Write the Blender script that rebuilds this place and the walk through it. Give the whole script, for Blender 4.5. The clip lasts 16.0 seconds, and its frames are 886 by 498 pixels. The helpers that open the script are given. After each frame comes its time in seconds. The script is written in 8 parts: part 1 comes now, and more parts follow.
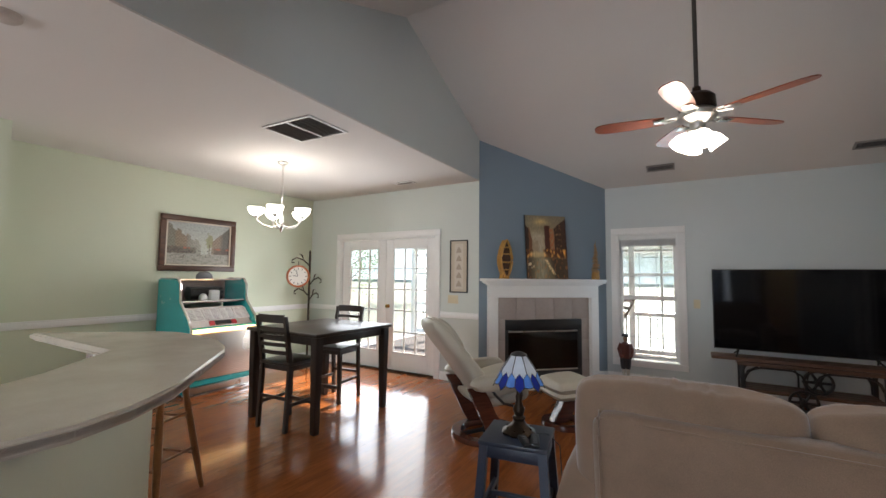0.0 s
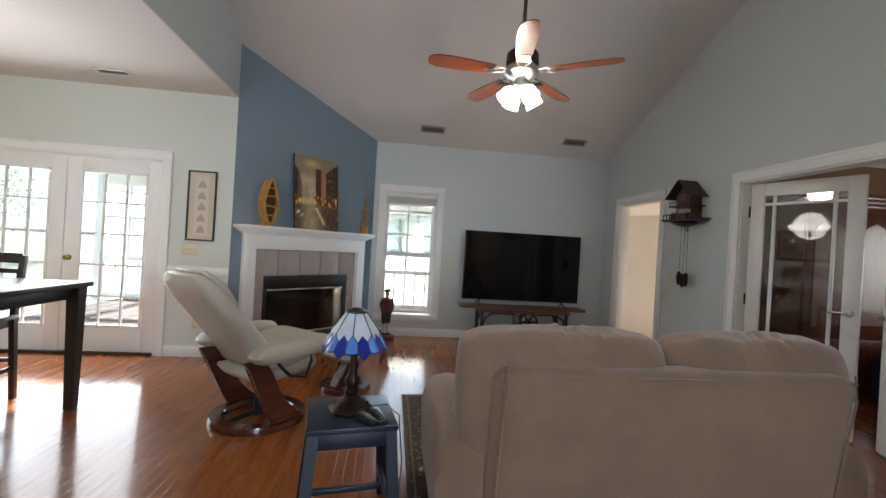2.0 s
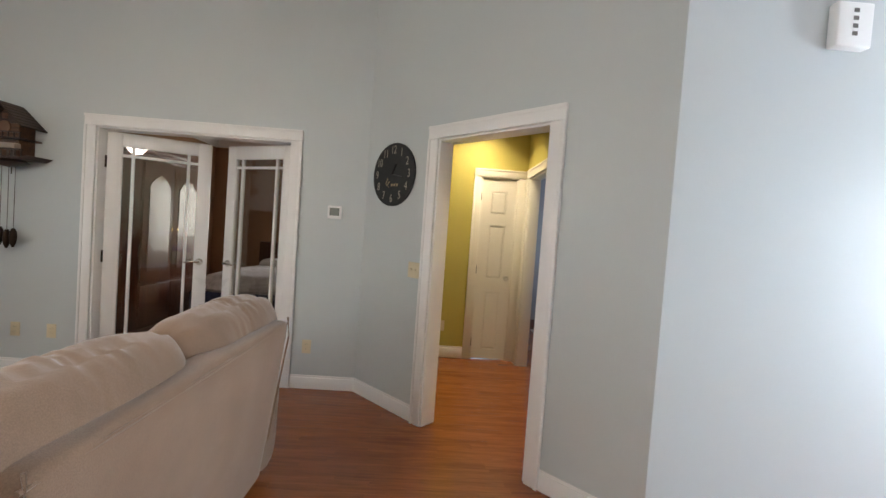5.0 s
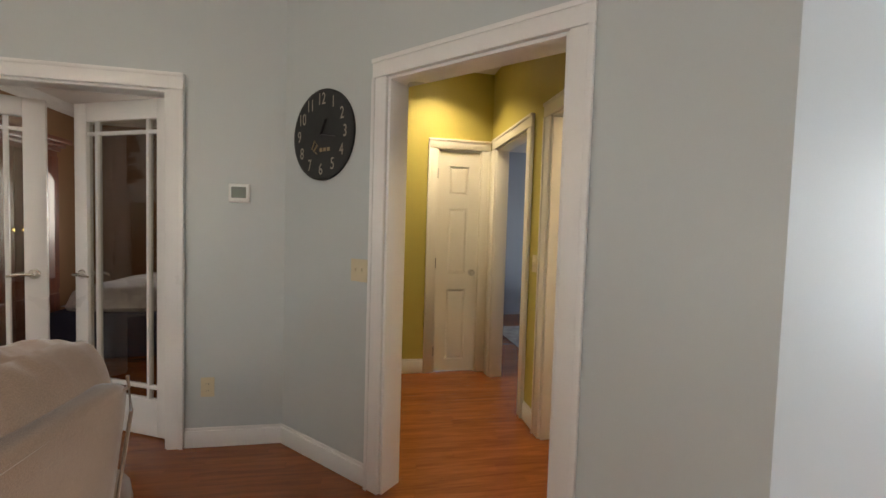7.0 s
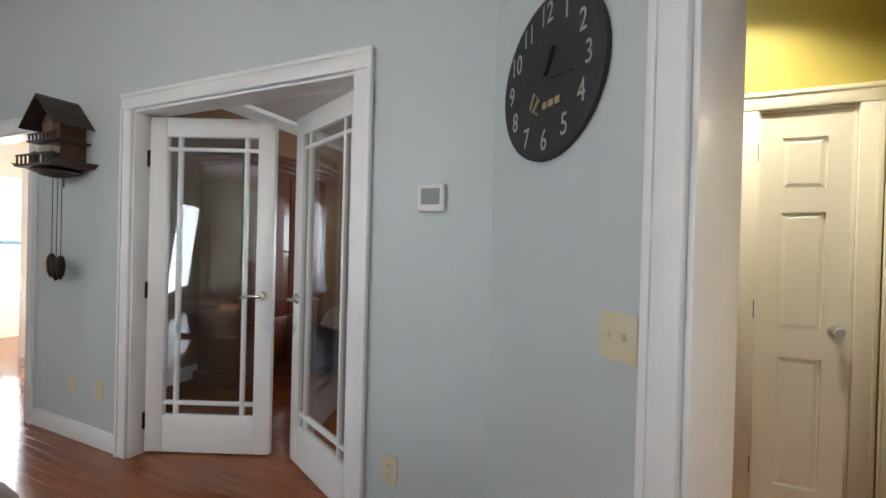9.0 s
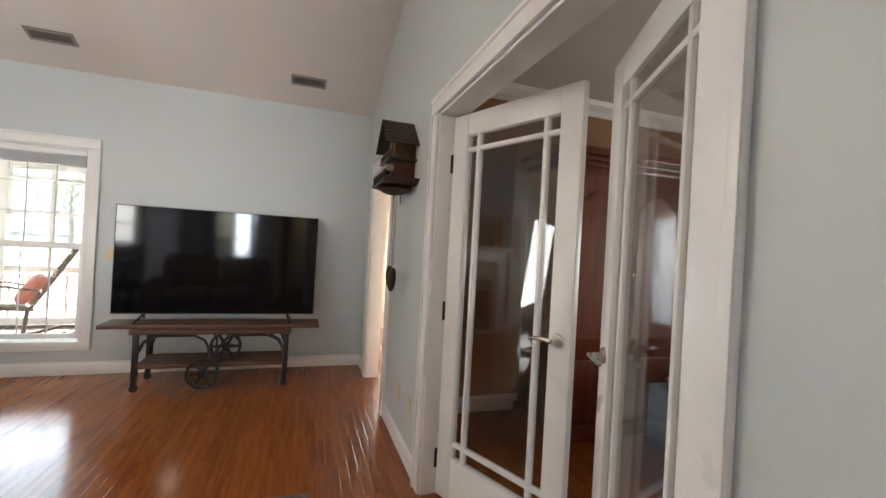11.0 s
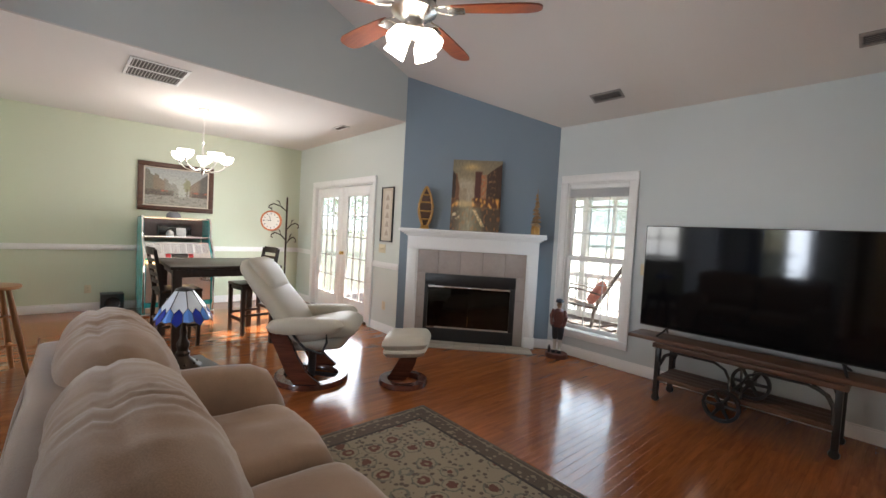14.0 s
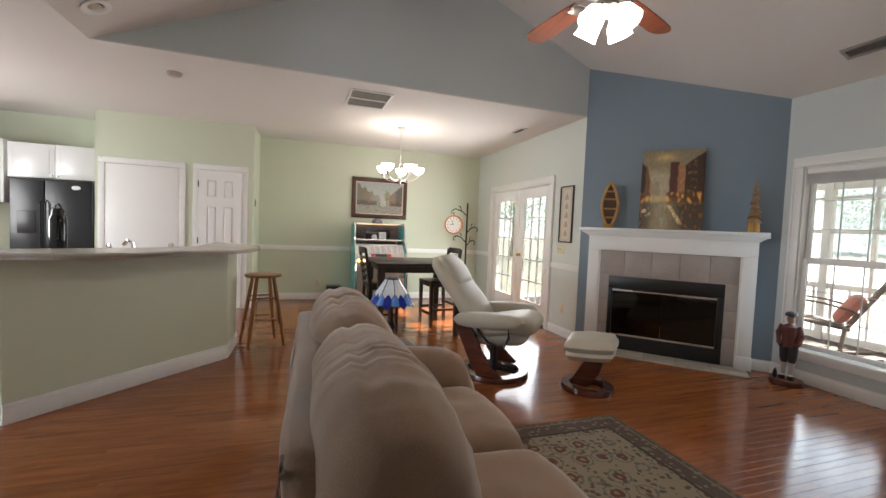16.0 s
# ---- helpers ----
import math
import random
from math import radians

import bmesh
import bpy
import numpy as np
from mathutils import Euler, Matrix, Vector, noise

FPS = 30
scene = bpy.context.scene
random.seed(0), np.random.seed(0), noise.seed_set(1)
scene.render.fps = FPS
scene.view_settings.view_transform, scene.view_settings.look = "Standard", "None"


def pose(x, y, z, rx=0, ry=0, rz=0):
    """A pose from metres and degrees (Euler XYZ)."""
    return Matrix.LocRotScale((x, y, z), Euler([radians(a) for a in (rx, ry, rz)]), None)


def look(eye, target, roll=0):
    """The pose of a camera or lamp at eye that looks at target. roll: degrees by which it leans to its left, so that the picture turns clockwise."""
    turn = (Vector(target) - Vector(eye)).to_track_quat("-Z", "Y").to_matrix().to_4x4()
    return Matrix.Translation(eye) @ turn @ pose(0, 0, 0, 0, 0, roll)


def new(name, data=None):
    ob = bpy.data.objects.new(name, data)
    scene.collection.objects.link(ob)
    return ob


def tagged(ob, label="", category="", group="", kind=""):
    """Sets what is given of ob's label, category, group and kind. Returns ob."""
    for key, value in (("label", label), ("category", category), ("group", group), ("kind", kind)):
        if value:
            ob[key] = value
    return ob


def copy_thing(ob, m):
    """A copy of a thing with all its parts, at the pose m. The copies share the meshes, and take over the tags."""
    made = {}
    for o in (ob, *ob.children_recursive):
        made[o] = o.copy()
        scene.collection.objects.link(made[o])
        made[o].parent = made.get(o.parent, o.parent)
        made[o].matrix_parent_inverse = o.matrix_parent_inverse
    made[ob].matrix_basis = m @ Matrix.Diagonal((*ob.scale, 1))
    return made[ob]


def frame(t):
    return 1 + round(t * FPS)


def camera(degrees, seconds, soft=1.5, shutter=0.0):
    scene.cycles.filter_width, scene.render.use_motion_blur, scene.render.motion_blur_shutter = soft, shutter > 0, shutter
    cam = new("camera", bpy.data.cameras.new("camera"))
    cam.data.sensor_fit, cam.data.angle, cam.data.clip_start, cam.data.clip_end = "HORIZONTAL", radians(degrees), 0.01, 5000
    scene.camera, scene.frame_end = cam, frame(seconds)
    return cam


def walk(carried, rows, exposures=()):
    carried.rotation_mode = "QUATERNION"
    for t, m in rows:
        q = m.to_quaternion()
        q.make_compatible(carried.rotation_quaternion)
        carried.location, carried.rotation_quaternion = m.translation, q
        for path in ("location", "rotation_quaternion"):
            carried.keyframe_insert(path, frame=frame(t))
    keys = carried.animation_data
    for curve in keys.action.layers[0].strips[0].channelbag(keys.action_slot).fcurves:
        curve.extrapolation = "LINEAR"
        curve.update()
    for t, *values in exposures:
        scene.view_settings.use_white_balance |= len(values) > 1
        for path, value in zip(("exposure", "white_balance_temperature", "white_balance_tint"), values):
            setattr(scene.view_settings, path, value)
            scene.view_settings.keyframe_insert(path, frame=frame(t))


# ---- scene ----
cam = camera(94.1, 16.0, soft=1.5, shutter=0.0)
PATH = [
    (0, (0.979, 2.18, 1.448), (-0.054, 3.888, 1.581), 0.6),
    (0.5, (0.782, 2.12, 1.401), (-0.099, 3.913, 1.494), 0.9),
    (1, (0.647, 2.228, 1.339), (-0.025, 4.111, 1.393), 1.3),
    (1.5, (0.455, 2.434, 1.307), (0.147, 4.41, 1.325), 2.4),
    (2, (0.217, 2.625, 1.302), (0.453, 4.611, 1.297), 3.4),
    (2.5, (0.038, 2.792, 1.313), (0.845, 4.622, 1.305), 3.9),
    (3, (-0.019, 3.039, 1.309), (1.278, 4.561, 1.319), 4.0),
    (3.5, (-0.084, 3.211, 1.355), (1.633, 4.236, 1.35), 3.3),
    (4, (-0.127, 3.316, 1.398), (1.818, 3.779, 1.354), 3.3),
    (4.5, (-0.163, 3.338, 1.386), (1.834, 3.432, 1.345), 4.1),
    (5, (-0.126, 3.325, 1.383), (1.871, 3.253, 1.316), 4.1),
    (7.5, (1.045, 3.382, 1.309), (3.009, 3.015, 1.221), 1.5),
    (8, (1.302, 3.343, 1.297), (3.299, 3.3, 1.218), 1.5),
    (8.5, (1.582, 3.38, 1.313), (3.55, 3.733, 1.266), 1.1),
    (9, (1.854, 3.42, 1.314), (3.691, 4.211, 1.3), 1.5),
    (11.5, (2.789, 4.099, 1.332), (3.016, 6.086, 1.328), 3.7),
    (12, (2.832, 4.214, 1.331), (2.592, 6.2, 1.314), 4.3),
    (12.5, (2.888, 4.268, 1.333), (2.179, 6.138, 1.288), 4.6),
    (13, (2.883, 4.225, 1.362), (1.776, 5.889, 1.281), 4.5),
    (13.5, (2.876, 4.175, 1.385), (1.528, 5.651, 1.308), 3.9),
    (14, (2.856, 4.136, 1.402), (1.359, 5.46, 1.319), 3.2),
    (14.5, (2.841, 4.144, 1.389), (1.204, 5.29, 1.306), 3.0),
    (15, (2.835, 4.133, 1.367), (1.075, 5.08, 1.284), 2.9),
    (15.5, (2.83, 4.084, 1.347), (0.991, 4.863, 1.259), 2.6),
    (16, (2.809, 4.062, 1.32), (0.91, 4.681, 1.229), 2.4),
]
EXPOSURES = [(0.0, 2.62, 6450, 12), (1.0, 2.53, 6450, 12), (2.0, 2.82, 6300, 11), (2.5, 3.1, 6400, 11), (3.0, 3.5, 6500, 11), (4.0, 3.55, 6450, 12), (5.0, 3.45, 6650, 12), (7.5, 3.15, 7200, 13), (8.0, 3.3, 6650, 11), (8.5, 3.45, 5700, 8), (9.0, 3.62, 5900, 9), (11.5, 3.65, 6800, 13), (12.0, 3.68, 6800, 13), (12.5, 3.5, 6700, 12), (13.0, 3.15, 6600, 12), (14.5, 3.03, 6500, 13), (16.0, 2.86, 6750, 13)]
walk(cam, [(t, look(eye, target, roll)) for t, eye, target, roll in PATH], EXPOSURES)

# ---- world ----
world = bpy.data.worlds.new("sky")
scene.world = world
world.use_nodes = True
wt = world.node_tree
sky = wt.nodes.new("ShaderNodeTexSky")
sky.sky_type, sky.sun_disc = "NISHITA", False
SUN_EL, SUN_AZ = radians(20.3), radians(-2.3)
sky.sun_elevation, sky.sun_rotation = SUN_EL, SUN_AZ
wt.nodes["Background"].inputs["Strength"].default_value = 0.09
wt.links.new(sky.outputs["Color"], wt.nodes["Background"].inputs["Color"])


LAMPS = 0.62


def lamp(name, kind, m, watts, colour, size=0.1, size_y=None, angle=None, spread=None):
    data = bpy.data.lights.new(name, kind)
    data.energy, data.color = watts * (1.0 if kind == "SUN" else LAMPS), colour
    if kind == "AREA":
        data.shape, data.size, data.size_y = "RECTANGLE", size, size_y or size
    elif kind == "POINT":
        data.shadow_soft_size = size
    elif kind == "SUN":
        data.angle = angle
    if spread and kind == "AREA":
        data.spread = spread
    ob = new(name, data)
    ob.matrix_world = m
    return ob


sun_way = Vector((0.04, -1.0, -0.37))
lamp("sun", "SUN", look((0, 0, 0), sun_way), 5.0, (1.0, 0.93, 0.82), angle=radians(0.5))
lamp("patio_daylight", "AREA", look((-3.15, 7.12, 1.15), (-3.1, 5, 0.9)), 11.5, (0.93, 0.97, 1.0), 1.7, 1.7)
lamp("window_daylight", "AREA", look((0.45, 8.55, 1.2), (0.48, 6, 0.9)), 1.9, (0.60, 0.82, 1.0), 0.62, 1.45)
lamp("front_daylight", "AREA", look((1.2, -0.66, 1.3), (1.0, 2, 1.2)), 28, (0.78, 0.88, 1.0), 0.6, 1.6)
lamp("kitchen_daylight", "AREA", look((-2.4, -0.82, 1.6), (-2.4, 2, 1.2)), 19, (0.95, 0.98, 1.0), 1.6, 1.05)


# ---- materials ----
def nodes_of(name):
    m = bpy.data.materials.new(name)
    m.use_nodes = True
    return m, m.node_tree.nodes, m.node_tree.links, m.node_tree.nodes["Principled BSDF"]


def surface(name, colour, rough=0.6, metal=0.0, grain=40.0, var=0.06, bump=0.05, large=1.5, stretch=(1, 1, 1), rvar=0.08, coat=0.0, island=0.0):
    """Colour with fine grain and large uneven patches, roughness that varies, and a fine relief."""
    m, n, l, b = nodes_of(name)
    tc = n.new("ShaderNodeTexCoord")
    mp = n.new("ShaderNodeMapping")
    mp.inputs["Scale"].default_value = stretch
    l.new(tc.outputs["Object"], mp.inputs["Vector"])
    fine, wide = n.new("ShaderNodeTexNoise"), n.new("ShaderNodeTexNoise")
    fine.inputs["Scale"].default_value, fine.inputs["Detail"].default_value = grain, 6
    wide.inputs["Scale"].default_value, wide.inputs["Detail"].default_value = large, 4
    for t in (fine, wide):
        l.new(mp.outputs["Vector"], t.inputs["Vector"])
    add = n.new("ShaderNodeMath")
    add.operation = "ADD"
    l.new(fine.outputs["Fac"], add.inputs[0])
    l.new(wide.outputs["Fac"], add.inputs[1])
    if island:
        rnd = n.new("ShaderNodeObjectInfo")
        mul = n.new("ShaderNodeMath")
        mul.operation = "MULTIPLY_ADD"
        l.new(rnd.outputs["Random"], mul.inputs[0])
        mul.inputs[1].default_value = island
        l.new(add.outputs[0], mul.inputs[2])
        add = mul
    ramp = n.new("ShaderNodeMapRange")
    ramp.inputs["From Min"].default_value, ramp.inputs["From Max"].default_value = 0.6, 1.4 + island
    ramp.inputs["To Min"].default_value, ramp.inputs["To Max"].default_value = 1 - var, 1 + var
    l.new(add.outputs[0], ramp.inputs["Value"])
    mix = n.new("ShaderNodeVectorMath")
    mix.operation = "SCALE"
    mix.inputs[0].default_value = colour
    l.new(ramp.outputs["Result"], mix.inputs["Scale"])
    l.new(mix.outputs["Vector"], b.inputs["Base Color"])
    rr = n.new("ShaderNodeMapRange")
    rr.inputs["To Min"].default_value, rr.inputs["To Max"].default_value = max(0.02, rough - rvar), min(1, rough + rvar)
    l.new(wide.outputs["Fac"], rr.inputs["Value"])
    l.new(rr.outputs["Result"], b.inputs["Roughness"])
    b.inputs["Metallic"].default_value = metal
    b.inputs["Coat Weight"].default_value = coat
    if bump:
        bp = n.new("ShaderNodeBump")
        bp.inputs["Strength"].default_value, bp.inputs["Distance"].default_value = bump, 0.01
        l.new(fine.outputs["Fac"], bp.inputs["Height"])
        l.new(bp.outputs["Normal"], b.inputs["Normal"])
    return m


def wood(name, dark, light, rough=0.35, scale=1.0, axis=0, island=0.35, coat=0.0, per_island=False, polished=False):
    """Long grain along one axis, two tones, with a shift of tone from piece to piece."""
    m, n, l, b = nodes_of(name)
    tc, mp = n.new("ShaderNodeTexCoord"), n.new("ShaderNodeMapping")
    sc = [14 * scale] * 3
    sc[axis] = 1.1 * scale
    mp.inputs["Scale"].default_value = sc
    info = n.new("ShaderNodeNewGeometry" if per_island else "ShaderNodeObjectInfo")
    rand = info.outputs["Random Per Island" if per_island else "Random"]
    shift = n.new("ShaderNodeVectorMath")
    shift.operation = "MULTIPLY_ADD"
    shift.inputs[0].default_value = (17, 31, 23)
    l.new(rand, shift.inputs[1])
    l.new(tc.outputs["Object"], shift.inputs[2])
    l.new(shift.outputs["Vector"], mp.inputs["Vector"])
    a, w = n.new("ShaderNodeTexNoise"), n.new("ShaderNodeTexNoise")
    a.inputs["Scale"].default_value, a.inputs["Detail"].default_value, a.inputs["Distortion"].default_value = 2.0, 8, 0.6
    w.inputs["Scale"].default_value, w.inputs["Detail"].default_value = 9.0, 5
    l.new(mp.outputs["Vector"], a.inputs["Vector"])
    l.new(mp.outputs["Vector"], w.inputs["Vector"])
    f = n.new("ShaderNodeMath")
    f.operation = "MULTIPLY_ADD"
    l.new(w.outputs["Fac"], f.inputs[0])
    f.inputs[1].default_value = 0.45
    l.new(a.outputs["Fac"], f.inputs[2])
    g = n.new("ShaderNodeMath")
    g.operation = "MULTIPLY_ADD"
    l.new(rand, g.inputs[0])
    g.inputs[1].default_value = island
    l.new(f.outputs[0], g.inputs[2])
    ramp = n.new("ShaderNodeValToRGB")
    ramp.color_ramp.elements[0].position, ramp.color_ramp.elements[1].position = 0.5, 1.0 + island * 0.3
    ramp.color_ramp.elements[0].color, ramp.color_ramp.elements[1].color = (*dark, 1), (*light, 1)
    l.new(g.outputs[0], ramp.inputs["Fac"])
    l.new(ramp.outputs["Color"], b.inputs["Base Color"])
    rr = n.new("ShaderNodeMapRange")
    rr.inputs["To Min"].default_value, rr.inputs["To Max"].default_value = rough - 0.06, rough + 0.08
    b.inputs["Roughness"].default_value = rough
    b.inputs["Coat Weight"].default_value = coat
    if polished:
        # one even coat of varnish over the grain
        slow = n.new("ShaderNodeTexNoise")
        slow.inputs["Scale"].default_value = 1.3
        l.new(tc.outputs["Object"], slow.inputs["Vector"])
        l.new(slow.outputs["Fac"], rr.inputs["Value"])
        l.new(rr.outputs["Result"], b.inputs["Roughness"])
        return m
    l.new(a.outputs["Fac"], rr.inputs["Value"])
    l.new(rr.outputs["Result"], b.inputs["Roughness"])
    bp = n.new("ShaderNodeBump")
    bp.inputs["Strength"].default_value, bp.inputs["Distance"].default_value = 0.06, 0.004
    l.new(w.outputs["Fac"], bp.inputs["Height"])
    l.new(bp.outputs["Normal"], b.inputs["Normal"])
    return m


def glowing(name, colour, strength, base=(0.9, 0.9, 0.88)):
    m, n, l, b = nodes_of(name)
    b.inputs["Base Color"].default_value = (*base, 1)
    b.inputs["Roughness"].default_value = 0.35
    b.inputs["Emission Color"].default_value = (*colour, 1)
    b.inputs["Emission Strength"].default_value = strength * LAMPS
    return m


def pane_glass(name, tint=(1, 1, 1), gloss=0.04, face=0.045):
    m, n, l, b = nodes_of(name)
    n.remove(b)
    tr, gl, mx, fr = n.new("ShaderNodeBsdfTransparent"), n.new("ShaderNodeBsdfGlossy"), n.new("ShaderNodeMixShader"), n.new("ShaderNodeLayerWeight")
    tr.inputs["Color"].default_value = (*tint, 1)
    gl.inputs["Roughness"].default_value = gloss
    pw, sc = n.new("ShaderNodeMath"), n.new("ShaderNodeMath")
    pw.operation, sc.operation = "POWER", "MULTIPLY_ADD"
    fr.inputs["Blend"].default_value = 0.5
    l.new(fr.outputs["Facing"], pw.inputs[0])
    pw.inputs[1].default_value = 5.0
    l.new(pw.outputs[0], sc.inputs[0])
    sc.inputs[1].default_value, sc.inputs[2].default_value = 0.9, face
    l.new(sc.outputs[0], mx.inputs[0])
    l.new(tr.outputs[0], mx.inputs[1])
    l.new(gl.outputs[0], mx.inputs[2])
    l.new(mx.outputs[0], n["Material Output"].inputs["Surface"])
    return m


GREY_BLUE = surface("wall_paint_grey_blue", (0.53, 0.575, 0.58), 0.42, grain=260, var=0.025, bump=0.05, large=0.9)
SAGE = surface("wall_paint_sage", (0.60, 0.645, 0.505), 0.5, grain=260, var=0.025, bump=0.05, large=0.9)
SLATE_BLUE = surface("wall_paint_slate_blue", (0.20, 0.265, 0.325), 0.5, grain=260, var=0.03, bump=0.05, large=0.9)
MUSTARD = surface("wall_paint_mustard", (0.50, 0.435, 0.115), 0.5, grain=260, var=0.03, bump=0.05, large=0.9)
TAN = surface("wall_paint_tan", (0.30, 0.175, 0.095), 0.55, grain=260, var=0.03, bump=0.05, large=0.9)
SLATE_ROOM = surface("wall_paint_dusk_blue", (0.34, 0.38, 0.45), 0.55, grain=260, var=0.03, bump=0.05, large=0.9)
PALE_WALL = surface("wall_paint_pale", (0.62, 0.64, 0.66), 0.55, grain=260, var=0.03, bump=0.05, large=0.9)
CEIL = surface("ceiling_paint", (0.70, 0.67, 0.64), 0.8, grain=180, var=0.03, bump=0.12, large=0.8)
TRIM = surface("trim_paint_white", (0.80, 0.80, 0.79), 0.3, grain=90, var=0.02, bump=0.02, large=2)
CREAM_DOOR = surface("door_paint_cream", (0.80, 0.77, 0.70), 0.32, grain=90, var=0.02, bump=0.02, large=2)
FLOORWOOD = wood("oak_floor", (0.17, 0.048, 0.014), (0.315, 0.102, 0.029), 0.13, 1.0, 1, 0.16, polished=True)
FLOORWOOD_FAR = wood("oak_floor_joined", (0.17, 0.048, 0.014), (0.315, 0.102, 0.029), 0.13, 1.0, 1, 0.16, per_island=True, polished=True)
PLANK_GAP = surface("floor_gap", (0.03, 0.012, 0.006), 0.7)
DARKWOOD = wood("espresso_wood", (0.012, 0.008, 0.006), (0.035, 0.022, 0.016), 0.32, 1.4, 2, 0.15)
BLADE = wood("cherry_blade", (0.15, 0.032, 0.012), (0.30, 0.08, 0.028), 0.3, 1.2, 0, 0.1)
BENTWOOD = wood("reddish_bentwood", (0.045, 0.012, 0.008), (0.12, 0.034, 0.018), 0.2, 1.4, 0, 0.1, coat=0.3)
STOOLWOOD = wood("honey_wood", (0.20, 0.08, 0.026), (0.37, 0.17, 0.062), 0.35, 1.4, 2, 0.1)
RUSTICWOOD = wood("rustic_brown_wood", (0.035, 0.017, 0.010), (0.115, 0.055, 0.032), 0.5, 1.2, 0, 0.25)
SUEDE = surface("microfibre_taupe", (0.242, 0.156, 0.102), 0.9, grain=300, var=0.26, bump=0.12, large=5)
SUEDE.node_tree.nodes["Principled BSDF"].inputs["Sheen Weight"].default_value = 0.45
SUEDE.node_tree.nodes["Principled BSDF"].inputs["Sheen Roughness"].default_value = 0.45
CREAM = surface("cream_leather", (0.44, 0.405, 0.33), 0.45, grain=220, var=0.07, bump=0.08, large=3)
NAVY = surface("navy_painted_wood", (0.014, 0.021, 0.040), 0.42, grain=60, var=0.2, bump=0.05, large=4)
BLACK = surface("black_metal", (0.012, 0.012, 0.013), 0.35, grain=80, var=0.15, bump=0.02)
BLACKGLOSS = surface("black_gloss", (0.006, 0.006, 0.007), 0.08, grain=10, var=0.05, bump=0, rvar=0.03)
SCREEN = surface("tv_screen", (0.004, 0.004, 0.005), 0.06, grain=10, var=0.05, bump=0, rvar=0.02)
SCREEN.node_tree.nodes["Principled BSDF"].inputs["Specular IOR Level"].default_value = 0.28
BRONZE = surface("dark_bronze", (0.035, 0.022, 0.014), 0.42, 0.8, grain=90, var=0.25, bump=0.06)
NICKEL = surface("brushed_nickel", (0.62, 0.60, 0.56), 0.28, 1.0, grain=120, var=0.05, bump=0.02)
CHROME = surface("chrome", (0.80, 0.80, 0.80), 0.10, 1.0, grain=30, var=0.03, bump=0, rvar=0.05)
BRASS = surface("brass", (0.68, 0.46, 0.16), 0.25, 1.0, grain=50, var=0.08, bump=0.02)
IVORY = surface("ivory_plastic", (0.66, 0.58, 0.40), 0.4, grain=60, var=0.03, bump=0)
WHITEPL = surface("white_plastic", (0.78, 0.79, 0.78), 0.38, grain=60, var=0.02, bump=0)
TILE = surface("taupe_tile", (0.36, 0.31, 0.285), 0.38, grain=30, var=0.12, bump=0.04, large=7, island=0.3)
HEARTHTILE = surface("hearth_tile", (0.42, 0.36, 0.29), 0.35, grain=30, var=0.15, bump=0.04, large=7, island=0.3)
GROUT = surface("grout", (0.26, 0.23, 0.21), 0.9, grain=200, var=0.1, bump=0.1)
LAMINATE = surface("laminate_counter", (0.50, 0.44, 0.36), 0.22, grain=300, var=0.10, bump=0.01, large=6)
SPLASH = surface("laminate_splash", (0.27, 0.20, 0.18), 0.3, grain=300, var=0.12, bump=0.01, large=6)
GLASS = pane_glass("window_glass")
DARKGLASS = pane_glass("door_glass", (0.86, 0.86, 0.85), 0.008, 0.075)

PALE_SAGE = surface("wall_paint_pale_grey", (0.60, 0.64, 0.60), 0.5, grain=260, var=0.025, bump=0.05, large=0.9)
TEAL = surface("teal_enamel", (0.03, 0.36, 0.36), 0.25, grain=50, var=0.06, bump=0.01, large=3, coat=0.3)
PANELWHITE = surface("selection_card", (0.62, 0.60, 0.58), 0.3, grain=60, var=0.08, bump=0)
RED = surface("red_enamel", (0.45, 0.03, 0.04), 0.35, grain=60, var=0.1, bump=0)
COPPER = surface("copper_rim", (0.55, 0.18, 0.08), 0.35, 0.7, grain=60, var=0.1, bump=0.02)
DIALWHITE = surface("dial_face", (0.75, 0.72, 0.66), 0.5, grain=60, var=0.04, bump=0)
GOLDWOOD = wood("golden_carved_wood", (0.28, 0.12, 0.02), (0.55, 0.30, 0.07), 0.4, 2.0, 2, 0.1)
BARKWOOD = wood("driftwood", (0.20, 0.11, 0.05), (0.42, 0.26, 0.13), 0.7, 3.0, 2, 0.1)
WALNUTFRAME = wood("walnut_frame", (0.035, 0.014, 0.008), (0.10, 0.04, 0.02), 0.35, 2.0, 0, 0.1)
ARMOIREWOOD = wood("cherry_armoire", (0.10, 0.022, 0.012), (0.20, 0.055, 0.026), 0.3, 1.2, 2, 0.1, coat=0.2)
GREEN_BACK = surface("lawn_green", (0.135, 0.150, 0.10), 0.9, grain=30, var=0.4, bump=0.2, large=0.6)


# ---- mesh helpers ----
def box(bm, x0, x1, y0, y1, z0, z1, bevel=0.0, seg=2, m=None):
    r = bmesh.ops.create_cube(bm, size=1)["verts"]
    for v in r:
        v.co = Vector(((x0 + x1) / 2 + v.co.x * (x1 - x0), (y0 + y1) / 2 + v.co.y * (y1 - y0), (z0 + z1) / 2 + v.co.z * (z1 - z0)))
    if bevel:
        es = {e for v in r for e in v.link_edges}
        g = bmesh.ops.bevel(bm, geom=list(es), offset=bevel, segments=seg, affect="EDGES", profile=0.5)
        r = list({v for f in g["faces"] for v in f.verts} | {v for v in r if v.is_valid})
    if m is not None:
        bmesh.ops.transform(bm, matrix=m, verts=r)
    return r


